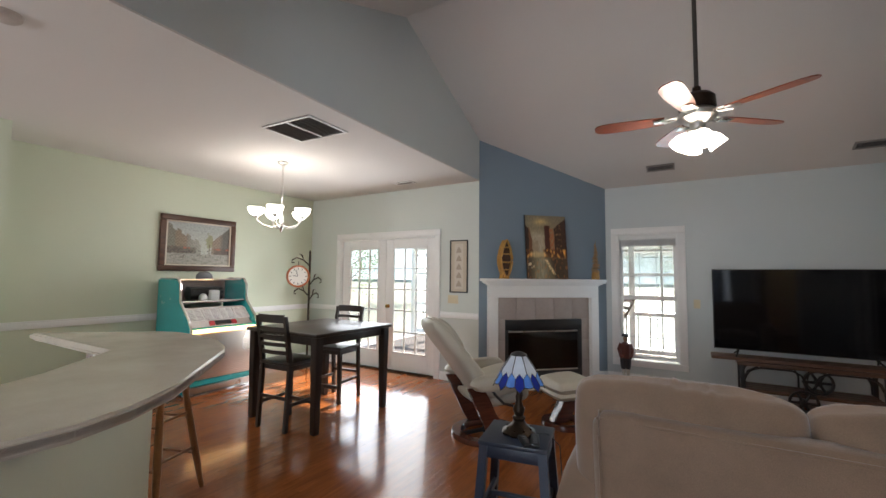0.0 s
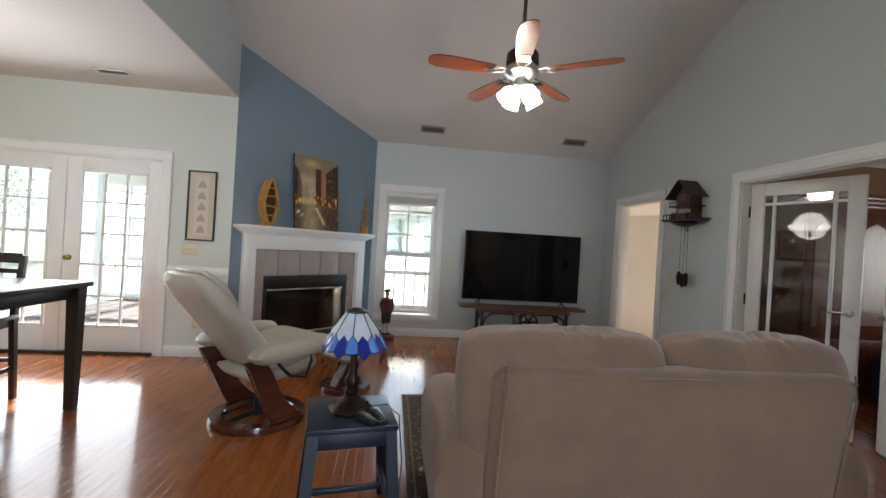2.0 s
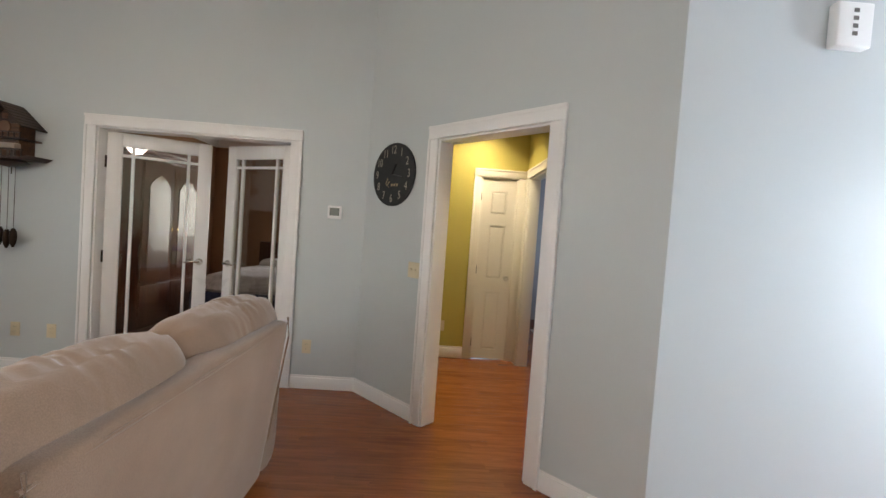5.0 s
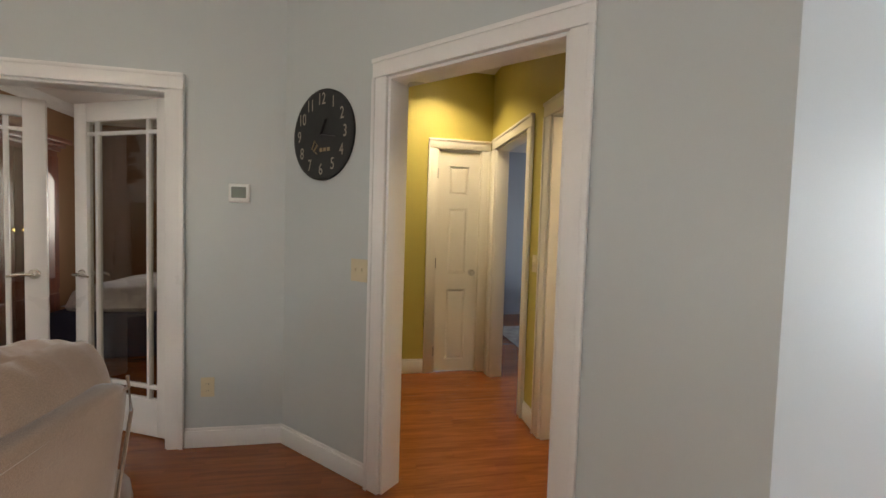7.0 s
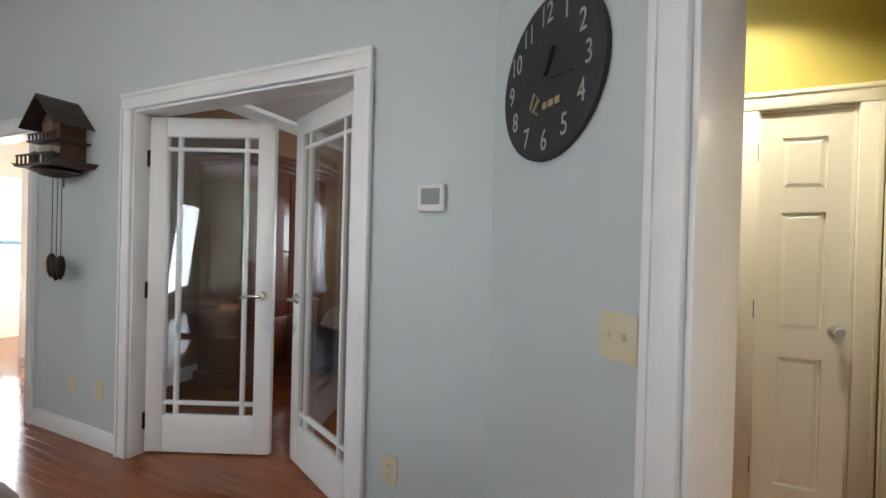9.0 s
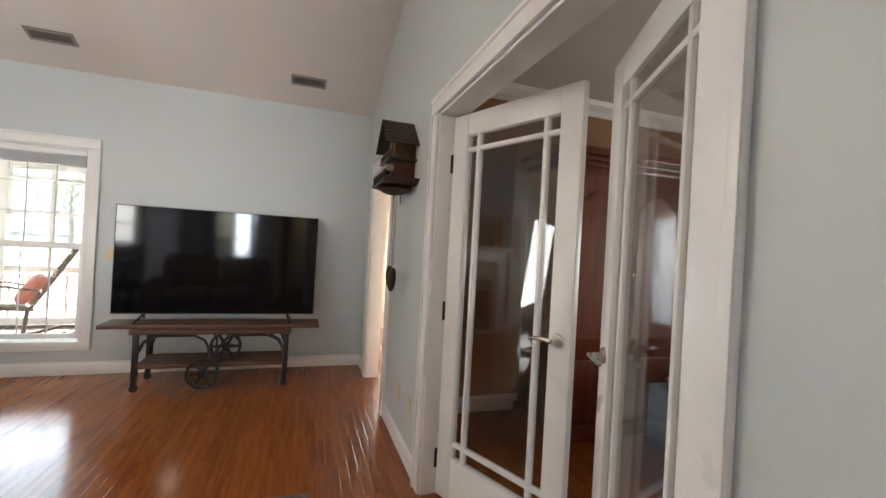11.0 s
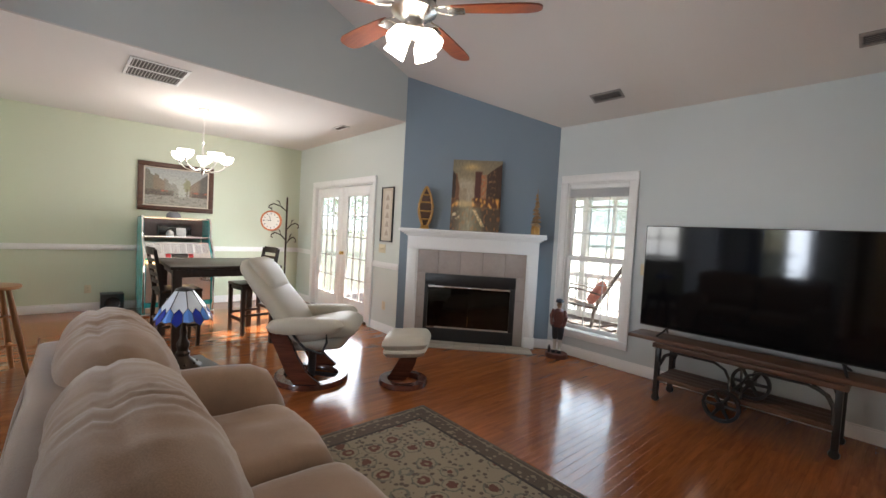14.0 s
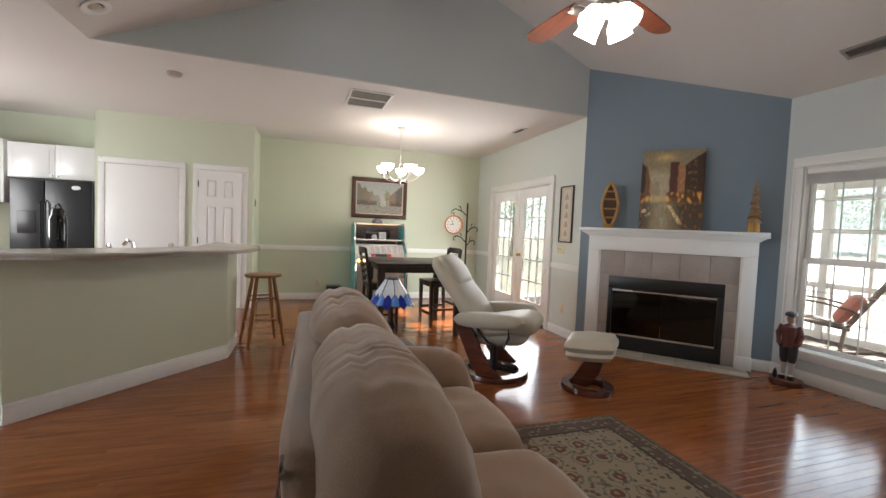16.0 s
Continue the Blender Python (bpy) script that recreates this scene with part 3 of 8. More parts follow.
def panel_door(name, m, width, height, material, parent=None, knob=None, label="", category="", kind="", rows=((0.12, 0.78), (0.92, 1.52), (1.64, 1.90)), cols=2):
    """A moulded panel door; local x across, y towards the viewer, z up; hinge at x = 0."""
    d = thing(name, m, label, category, kind=kind)
    if parent:
        d.parent = parent
    sx = height / 2.03
    bm = fresh()
    stile = 0.11 if cols == 2 else 0.105
    xs = [stile, (width - 0.09) / 2, (width + 0.09) / 2, width - stile] if cols == 2 else [stile, width - stile]
    box(bm, 0, width, -0.035, -0.014, 0.01, height)
    zs = [0.01] + [z * sx for r in rows for z in r] + [height]
    for z0, z1 in zip(zs[0::2], zs[1::2]):
        box(bm, 0, width, -0.014, 0.0, z0, z1)
    for z0, z1 in ((r[0] * sx, r[1] * sx) for r in rows):
        edges = [0.0] + xs + [width]
        for x0, x1 in zip(edges[0::2], edges[1::2]):
            box(bm, x0, x1, -0.014, 0.0, z0, z1)
    part("leaf", bm, material, d)
    for z0, z1 in rows:
        for x0, x1 in zip(xs[0::2], xs[1::2]):
            bm = fresh()
            a = prism(bm, [(x0 + 0.028, z0 * sx + 0.028), (x1 - 0.028, z0 * sx + 0.028), (x1 - 0.028, z1 * sx - 0.028), (x0 + 0.028, z1 * sx - 0.028)], -0.012, -0.003, "xz")
            for v in a:
                if v.co.y < -0.01:
                    v.co.x += 0.018 if v.co.x > (x0 + x1) / 2 else -0.018
                    v.co.z += 0.018 if v.co.z > (z0 + z1) * sx / 2 else -0.018
            part("raised_panel", bm, material, d)
    if knob:
        bm = fresh()
        lathe(bm, [(0.0, 0.062), (0.02, 0.06), (0.027, 0.045), (0.02, 0.03), (0.010, 0.022), (0.010, 0.008), (0.032, 0.006), (0.032, 0.0)], m=Matrix.Translation((knob, 0.0, 0.94)) @ pose(0, 0, 0, -90), seg=16)
        part("knob", bm, NICKEL, d, "brushed nickel knob", smooth=True)
    for z in (0.2, height / 2, height - 0.2):
        bm = fresh()
        rod(bm, (-0.004, 0.004, z - 0.045), (-0.004, 0.004, z + 0.045), 0.007, seg=8)
        part("hinge", bm, BRONZE, d)
    return d


def glazed_door(name, m, width, label, handle_side):
    """A white door with one large and eight small panes; local x from the hinge, y towards the living room."""
    d = thing(name, m, label, "glazed door")
    H = 2.055
    st, tr, br = 0.105, 0.115, 0.235
    for nm, dims in (("stile", (0, st, -0.04, 0, 0.01, H)), ("stile", (width - st, width, -0.04, 0, 0.01, H)), ("top_rail", (st, width - st, -0.0395, -0.0005, H - tr, H)), ("bottom_rail", (st, width - st, -0.0395, -0.0005, 0.01, br))):
        boxpart(nm, dims, TRIM, d, 0.003)
    x0, x1, z0, z1 = st, width - st, br, H - tr
    bw = 0.022
    xa, xb, za, zb = x0 + 0.075, x1 - 0.075, z0 + 0.075, z1 - 0.075
    for nm, dims in (("muntin", (xa - bw / 2, xa + bw / 2, -0.035, -0.005, z0, z1)), ("muntin", (xb - bw / 2, xb + bw / 2, -0.035, -0.005, z0, z1)), ("muntin", (x0, x1, -0.034, -0.006, za - bw / 2, za + bw / 2)), ("muntin", (x0, x1, -0.034, -0.006, zb - bw / 2, zb + bw / 2))):
        boxpart(nm, dims, TRIM, d, 0.003)
    pane("pane", x0, x1, z0, z1, -0.02, d, DARKGLASS)
    for z in (0.2, 1.0, 1.8):
        bm = fresh()
        rod(bm, (-0.004, 0.004, z - 0.05), (-0.004, 0.004, z + 0.05), 0.008, seg=8)
        part("hinge", bm, BRONZE, d, "dark hinge")
    for s in (1, -1):
        bm = fresh()
        y0 = 0.0 if s > 0 else -0.04
        lathe(bm, [(0.0, 0.012), (0.026, 0.010), (0.031, 0.0)], m=Matrix.Translation((width - 0.06, y0, 0.98)) @ pose(0, 0, 0, -90 * s), seg=20)
        rod(bm, (width - 0.06, y0, 0.98), (width - 0.06, y0 + s * 0.05, 0.98), 0.010, seg=10)
        tube(bm, [(width - 0.06, y0 + s * 0.05, 0.98), (width - 0.10, y0 + s * 0.052, 0.983), (width - 0.145, y0 + s * 0.05, 0.98), (width - 0.175, y0 + s * 0.044, 0.972)], [0.011, 0.010, 0.009, 0.006], 8)
        part("lever_handle", bm, NICKEL, d, "brushed nickel lever handle", smooth=True)
    return d


def door_pose(hinge, free, flip=False):
    a = math.atan2(free[1] - hinge[1], free[0] - hinge[0])
    m = Matrix.Translation((hinge[0], hinge[1], 0)) @ Matrix.Rotation(a, 4, "Z")
    return m @ Matrix.Diagonal((1, -1, 1, 1)) if flip else m


g1 = glazed_door("glazed_door", door_pose((3.455, 6.07), (3.755, 5.345), True), 0.77, "white glazed study door standing ajar with nickel lever", 1)
g2 = glazed_door("glazed_door", door_pose((3.455, 4.53), (3.775, 5.21)), 0.77, "white glazed study door opened further, nickel lever", 1)
tagged(g1, group="study doors")
tagged(g2, group="study doors")

# kitchen-side doors on the pantry wall
km = on_wall(BOXC, (BOXC[0], 1.25))
for y0, y1, nm, rows, cols in ((2.331, 1.30, "door_5", ((0.15, 1.9),), 1), (3.154, 2.445, "door_6", ((0.12, 0.78), (0.92, 1.52), (1.64, 1.90)), 2)):
    d = thing(nm, km, "white pantry door, closed, in a white frame", "door", kind="structure")
    s0, s1 = BOXC[1] - y0 + 0.07, BOXC[1] - y1 - 0.07
    for n2, dims in (("casing_side", (s0 - 0.08, s0, 0, 0.02, 0, 2.06)), ("casing_side", (s1, s1 + 0.08, 0, 0.02, 0, 2.06)), ("casing_head", (s0 - 0.08, s1 + 0.08, 0, 0.022, 2.06, 2.14))):
        boxpart(n2, dims, TRIM, d, 0.006)
    if cols == 2:
        panel_door("leaf_assembly", Matrix.Translation((s1, 0.042, 0)) @ Matrix.Diagonal((-1, 1, 1, 1)), s1 - s0, 2.05, TRIM, d, s1 - s0 - 0.06)
    else:
        boxpart("leaf", (s0 + 0.004, s1 - 0.004, 0.004, 0.012, 0.01, 2.05), TRIM, d, 0.003)
        bm = fresh()
        lathe(bm, [(0.0, 0.062), (0.02, 0.06), (0.027, 0.045), (0.02, 0.03), (0.010, 0.022), (0.010, 0.008), (0.032, 0.006), (0.032, 0.0)], m=Matrix.Translation((s0 + 0.09, 0.012, 0.94)) @ pose(0, 0, 0, -90), seg=16)
        part("knob", bm, NICKEL, d, "nickel knob", smooth=True)

# entry and kitchen windows in the south wall
CURTAIN = surface("blue_curtain", (0.10, 0.17, 0.34), 0.85, grain=120, var=0.12, bump=0.1, large=5)
for k, (x0, x1, z0, z1) in enumerate(((0.15, 1.55, 0.5, 2.1), (-3.2, -1.6, 1.05, 2.1))):
    wn = thing(f"window_{3 + k}", pose(0, ROOM_S, 0), "white window with glazing bars", "window", kind="structure")
    bm = fresh()
    grille(bm, x0, x1, z0, z1, 4 if k == 0 else 3, 4 if k == 0 else 2, 0.22 if k == 0 else 0.12, 0.035, 0.012)
    part("muntins", bm, TRIM, wn)
    for a, b in ((x0 - 0.08, x0 + 0.01), (x1 - 0.01, x1 + 0.08)):
        boxpart("side_casing", (a, b, 0.0, 0.24 if k == 0 else 0.14, z0 - 0.08, z1 + 0.08), TRIM, wn, 0.004)
for a, b in ((0.10, 0.42), (1.27, 1.58)):
    cu_ = thing("curtain", pose(0, ROOM_S + 0.29, 0), "blue hanging curtain at the entry window", "curtain", "entry curtains")
    bm = fresh()
    g0 = [[bm.verts.new((a + (b - a) * i / 32, 0.022 * math.sin(i * 1.15) + o, z)) for z in (0.12, 2.2)] for o in (0.0, 0.004) for i in range(33)]
    for o in (0, 33):
        for i in range(32):
            p, q = g0[o + i], g0[o + i + 1]
            bm.faces.new((p[0], q[0], q[1], p[1]) if o else (p[0], p[1], q[1], q[0]))
    part("cloth", bm, CURTAIN, cu_, smooth=True)
    bm = fresh()
    rod(bm, (a - 0.05, 0.0, 2.21), (b + 0.05, 0.0, 2.21), 0.012, seg=10)
    part("curtain_rod", bm, BRONZE, cu_, smooth=True)


# ---- rooms seen through the openings ----
def shell(name, segs, material, top, thick=0.06, label=""):
    for k, (p0, p1, holes) in enumerate(segs):
        wall(f"wall_{name}_{k + 1}", p0, p1, material, holes, top, thick, label)


HLX, HLY = 4.14, 2.82
# yellow hall behind the diagonal wall
HB = 2.26
d0 = Vector(SEC) + Vector((0.7071, -0.7071)) * 0.125
d1 = Vector(KINK) + Vector((0.7071, -0.7071)) * 0.125
wall("wall_hall_1", (4.52, HB), (4.52, 4.1), MUSTARD, [(0.105, 0.51, 0, 2.07)], 2.80, label="mustard yellow hall wall")
wall("wall_hall_2", (d0.x + 0.10, HB), (4.52, HB), MUSTARD, [(3.22 - 0.74 - d0.x - 0.10, 3.22 - d0.x - 0.10, 0, 2.07), (3.60 - d0.x - 0.10, 4.36 - d0.x - 0.10, 0, 2.07)], 2.80, label="mustard yellow hall wall with two doorways", thick=0.1)
wall("wall_hall_3", (4.52, 4.1), (3.52, 4.1), MUSTARD, [], 2.80, label="mustard yellow hall end wall")
wall("wall_hall_4", tuple(d1), tuple(d0), MUSTARD, [(dl - hal1 - 0.004, dl - hal0 + 0.004, 0, 2.048)], 2.80, 0.004, label="mustard yellow back of the diagonal wall")
wall("wall_hall_5", (3.51, 4.1), tuple(d1 + Vector((0.004, 0.0))), MUSTARD, [], 2.80, 0.004, label="mustard yellow side of the hall")
bm = fresh()
prism(bm, [(d0.x, HB - 0.1), (4.67, HB - 0.1), (4.67, 4.2), (3.50, 4.2), (d1.x, d1.y), (d0.x, d0.y)], 2.78, 2.88)
struct("ceiling_hall", bm, CEIL, "white hall ceiling", "ceiling")
lampb = thing("downlight", pose(HLX, HLY, 2.78), "recessed hall downlight with white rim, lit", "ceiling light")
bm = fresh()
lathe(bm, [(0.0, -0.004), (0.055, -0.004), (0.06, -0.001), (0.0, -0.001)], seg=20)
part("lens", bm, glowing("hall_glass_lit", (1.0, 0.86, 0.62), 4.0), lampb, "warm frosted lens", smooth=True)
bm = fresh()
lathe(bm, [(0.06, -0.001), (0.078, -0.001), (0.076, -0.007), (0.062, -0.009)], seg=24, closed=True)
part("rim", bm, TRIM, lampb, smooth=True)
lamp("hall_light", "AREA", look((HLX, HLY, 2.765), (HLX, HLY + 0.001, 0)), 2.2, (1.0, 0.84, 0.56), 0.12, 0.12, spread=radians(115))
hd = thing("door_7", on_wall((4.52, HB), (4.52, 4.1)), "narrow cream closet door, closed, nickel knob", "door", kind="structure")
casing(hd, Matrix.Identity(4), 0.105, 0.51, 0, 2.07, material=CREAM_DOOR)
panel_door("leaf_assembly", Matrix.Translation((0.506, 0.0, 0)) @ Matrix.Diagonal((-1, 1, 1, 1)), 0.395, 2.05, CREAM_DOOR, hd, 0.34, cols=1)
hm = on_wall((d0.x + 0.10, HB), (4.52, HB))
for k, (a, b) in enumerate(((3.22 - 0.74, 3.22), (3.60, 4.36))):
    d = thing(f"door_{8 + k}", hm, "cream cased doorway off the hall", "door frame", kind="structure")
    casing(d, Matrix.Identity(4), a - d0.x - 0.10, b - d0.x - 0.10, 0, 2.07, material=CREAM_DOOR, depth=0.1)
panel_door("panel_door", Matrix.Translation((3.195, HB - 0.11, 0)) @ Matrix.Rotation(radians(-96), 4, "Z") @ Matrix.Diagonal((1, -1, 1, 1)), 0.70, 2.04, CREAM_DOOR, None, 0.64, "cream six-panel door swung open into the room", "door")
boxes = [((4.52, HB), (4.52, 4.1), 0.0, 0.012), ((4.52, HB), (4.52, 4.1), 0.60, None), ((d0.x + 0.10, HB), (4.52, HB), 3.31 - d0.x - 0.1, 3.51 - d0.x - 0.1)]
run_trim("baseboard_hall", boxes, 0, 0.115, 0.014, TRIM, "white hall baseboard", cap=0.018)
# rooms south of the hall
shell("south_rooms", [((3.40, -0.9), (7.1, -0.9), [(1.5, 2.7, 0.8, 2.1)]), ((7.1, -0.9), (7.1, 2.15), ()), ((7.1, 2.15), (4.53, 2.15), ()), ((3.40, 2.15), (3.40, -0.9), ())], SLATE_ROOM, 2.6, label="plain pale blue-grey bedroom wall")
shell("bath", [((1.95, 0.2), (3.33, 0.2), ()), ((3.33, 0.2), (3.33, 2.15), ()), ((1.95, 2.15), (1.95, 0.2), ())], CREAM_DOOR, 2.6, label="plain cream wall of the side room")
bm = fresh()
box(bm, 1.90, 7.2, -1.0, HB - 0.1, 2.6, 2.68)
struct("ceiling_side_rooms", bm, CEIL, "white ceiling of the side rooms", "ceiling")
lamp("side_bedroom_daylight", "AREA", look((5.5, -0.84, 1.45), (5.5, 2, 1.1)), 4, (0.86, 0.93, 1.0), 1.15, 1.25)
wgb = thing("window_5", on_wall((3.40, -0.9), (7.1, -0.9)), "white bedroom window with glazing bars", "window", kind="structure")
casing(wgb, Matrix.Identity(4), 1.5, 2.7, 0.8, 2.1, door=False, depth=0.06)
bm = fresh()
grille(bm, 1.5, 2.7, 0.8, 2.1, 3, 4, -0.03)
part("muntins", bm, TRIM, wgb)
nt = thing("nightstand", pose(6.55, 0.68, 0), "dark wooden nightstand in the far bedroom", "nightstand")
boxpart("top", (-0.25, 0.25, -0.22, 0.22, 0.52, 0.56), DARKWOOD, nt, 0.006)
for sx in (-1, 1):
    for sy in (-1, 1):
        boxpart("leg", (sx * 0.2 - 0.02, sx * 0.2 + 0.02, sy * 0.17 - 0.02, sy * 0.17 + 0.02, 0, 0.52), DARKWOOD, nt, 0.004)
tl = thing("table_lamp", pose(6.55, 0.68, 0.56), "small table lamp with pale shade", "table lamp")
bm = fresh()
lathe(bm, [(0.0, 0), (0.08, 0), (0.08, 0.02), (0.03, 0.05), (0.05, 0.14), (0.015, 0.24), (0.012, 0.32), (0, 0.32)], seg=16)
part("base", bm, BRONZE, tl, smooth=True)
bm = fresh()
lathe(bm, [(0.14, 0.26), (0.09, 0.46)], seg=20)
part("shade", bm, surface("linen_shade", (0.75, 0.72, 0.66), 0.8), tl, "pale linen shade", smooth=True)
rg = thing("area_rug", pose(5.5, 0.95, 0), "patterned pale bedroom rug", "rug")
RUGB = surface("rug_pale", (0.34, 0.32, 0.31), 0.95, grain=60, var=0.5, bump=0.3, large=9)
boxpart("rug_body", (-0.75, 0.75, -0.8, 0.7, 0.0, 0.012), RUGB, rg, 0.004)

bl_ = thing("ceiling_light", pose(2.62, 1.25, 2.6), "round frosted ceiling light of the side room, lit", "ceiling light")
bm = fresh()
lathe(bm, [(0.0, -0.09), (0.07, -0.08), (0.12, -0.05), (0.14, -0.012)])
part("shade", bm, glowing("side_glass_lit", (1.0, 0.80, 0.52), 1.5), bl_, "warm frosted glass", smooth=True)
bm = fresh()
lathe(bm, [(0.0, 0.0), (0.15, 0.0), (0.15, -0.02), (0.0, -0.02)])
part("rim", bm, NICKEL, bl_)
lamp("side_room_light", "POINT", pose(2.62, 1.25, 2.42), 4.5, (1.0, 0.78, 0.46), 0.1)

# study behind the glazed doors
SX1, SY0, SY1 = 7.2, 4.16, 7.10
sw = EX + 0.124
wall("wall_study_1", (sw, SY1), (sw, SY0), TAN, [(SY1 - GL1 - 0.0, SY1 - GL0, 0, 2.08)], 2.74, 0.004, "tan study wall beside the doors")
shell("study", [((sw, SY0), (SX1, SY0), ()), ((SX1, SY0), (SX1, SY1), [(0.6, 1.5, 0.7, 2.0)]), ((SX1, SY1), (sw, SY1), ())], TAN, 2.74, label="warm tan study wall")
bm = fresh()
box(bm, sw, SX1 + 0.1, SY0 - 0.06, SY1 + 0.06, 2.74, 2.8)
struct("ceiling_study", bm, CEIL, "white study ceiling", "ceiling")
bm = fresh()
for p0, p1 in (((sw, SY0), (SX1, SY0)), ((SX1, SY0), (SX1, SY1)), ((SX1, SY1), (sw, SY1)), ((sw, SY1), (sw, SY0))):
    mm, ln = wall_frame(p0, p1)
    prism(bm, [(0.0, 2.62), (0.02, 2.62), (0.03, 2.66), (0.08, 2.70), (0.10, 2.738), (0.0, 2.738)], 0, ln, "yz", mm)
struct("trim_study_crown", bm, TRIM, "white crown moulding round the study", "trim")
run_trim("baseboard_study", [((sw, SY0), (SX1, SY0), 0, None), ((SX1, SY0), (SX1, SY1), 0, None), ((SX1, SY1), (sw, SY1), 0, None)], 0, 0.115, 0.014, TRIM, "white study baseboard", cap=0.018)
lamp("study_daylight", "AREA", look((SX1 - 0.05, SY0 + 1.05, 1.35), (sw, SY0 + 1.2, 0.9)), 4.2, (0.98, 0.96, 0.93), 0.85, 1.2)
wst = thing("window_2", on_wall((SX1, SY0), (SX1, SY1)), "study window with white frame", "window", kind="structure")
casing(wst, Matrix.Identity(4), 0.6, 1.5, 0.7, 2.0, door=False, depth=0.06)
bm = fresh()
grille(bm, 0.6, 1.5, 0.7, 2.0, 3, 4, -0.04)
part("muntins", bm, TRIM, wst)


def armoire(m):
    a = thing("armoire", m, "tall reddish cherry armoire with panelled doors", "armoire")
    boxpart("body", (-0.55, 0.55, -0.28, 0.25, 0.1, 2.0), ARMOIREWOOD, a, 0.006)
    boxpart("plinth", (-0.58, 0.58, -0.30, 0.28, 0.0, 0.1), ARMOIREWOOD, a, 0.008)
    bm = fresh()
    for k, (o, z0, z1) in enumerate(((0.02, 2.0, 2.04), (0.05, 2.04, 2.08), (0.085, 2.08, 2.13))):
        box(bm, -0.55 - o, 0.55 + o, -0.28, 0.25 + o, z0, z1, bevel=0.008)
    part("cornice", bm, ARMOIREWOOD, a, smooth=True)
    for sx in (-1, 1):
        d = boxpart("door", (min(0.006 * sx, 0.53 * sx), max(0.006 * sx, 0.53 * sx), 0.25, 0.272, 0.62, 1.94), ARMOIREWOOD, a, 0.004)
        bm = fresh()
        w0, w1 = sorted((0.09 * sx, 0.45 * sx))
        prism(bm, [(w0, 0.74), (w1, 0.74), (w1, 1.70)] + [(w1 + (w0 - w1) * t, 1.70 + 0.13 * math.sin(math.pi * t)) for t in (0.25, 0.5, 0.75)] + [(w0, 1.70)], 0.272, 0.284, "xz")
        part("raised_panel", bm, ARMOIREWOOD, d)
        bm = fresh()
        rod(bm, (0.05 * sx, 0.272, 1.22), (0.05 * sx, 0.30, 1.22), 0.012, seg=10)
        part("knob", bm, BRASS, d)
        boxpart("drawer", (min(0.006 * sx, 0.53 * sx), max(0.006 * sx, 0.53 * sx), 0.25, 0.272, 0.14, 0.58), ARMOIREWOOD, a, 0.004)
    return a


armoire(pose(5.02, 6.72, 0, 0, 0, 180))
bed = thing("bed", pose(6.14, 5.72, 0), "single bed with pale patterned quilt, navy skirt and pillow", "bed")
boxpart("frame", (-1.0, 1.0, -0.5, 0.5, 0.12, 0.32), WALNUTFRAME, bed, 0.01)
boxpart("headboard", (0.98, 1.04, -0.52, 0.52, 0.0, 1.05), WALNUTFRAME, bed, 0.012)
for sx in (-0.95, 0.93):
    for sy in (-0.46, 0.46):
        boxpart("leg", (sx - 0.03, sx + 0.03, sy - 0.03, sy + 0.03, 0, 0.12), WALNUTFRAME, bed, 0.004)
bm = fresh()
pillow(bm, 2.08, 1.14, 0.36, pose(0, 0, 0.50), puff=4, wrinkle=0.012)
part("quilt", bm, surface("quilt_cloth", (0.50, 0.47, 0.46), 0.9, grain=18, var=0.35, bump=0.2, large=5), bed, "pale patterned quilt", smooth=True)
bm = fresh()
box(bm, -1.03, 0.95, -0.55, 0.55, 0.03, 0.46, bevel=0.02, seg=2)
part("bed_skirt", bm, surface("navy_cloth", (0.025, 0.03, 0.07), 0.9, grain=60, var=0.2, bump=0.2), bed, "hanging navy bed skirt", smooth=True)
bm = fresh()
pillow(bm, 0.4, 0.75, 0.18, pose(0.72, 0, 0.70), wrinkle=0.02)
part("pillow", bm, surface("pillow_cloth", (0.66, 0.64, 0.62), 0.9, grain=60, var=0.05, bump=0.1), bed, "white pillow", smooth=True)

# bedroom behind the far opening
bw = EX + 0.124
wall("wall_bedroom_1", (bw, 10.6), (bw, 7.26), CREAM_DOOR, [(10.6 - BD1, 10.6 - BD0, 0, 2.06)], 2.74, 0.004, "pale bedroom wall beside the opening")
shell("bedroom", [((bw, 7.26), (6.4, 7.26), ()), ((6.4, 7.26), (6.4, 10.6), ()), ((6.4, 10.6), (bw, 10.6), [(1.0, 2.3, 0.6, 2.05)])], CREAM_DOOR, 2.74, label="pale cream bedroom wall")
bm = fresh()
box(bm, bw, 6.5, 7.2, 10.7, 2.742, 2.8)
struct("ceiling_bedroom", bm, CEIL, "white bedroom ceiling", "ceiling")
lamp("bedroom_daylight", "AREA", look((4.75, 10.55, 1.35), (4.6, 8, 0.6)), 5, (1.0, 0.97, 0.92), 1.25, 1.4)
panel_door("panel_door", door_pose((4.56, 8.64), (4.13, 9.29), True), 0.78, 2.03, CREAM_DOOR, None, 0.72, "cream door standing open in the bedroom", "door")


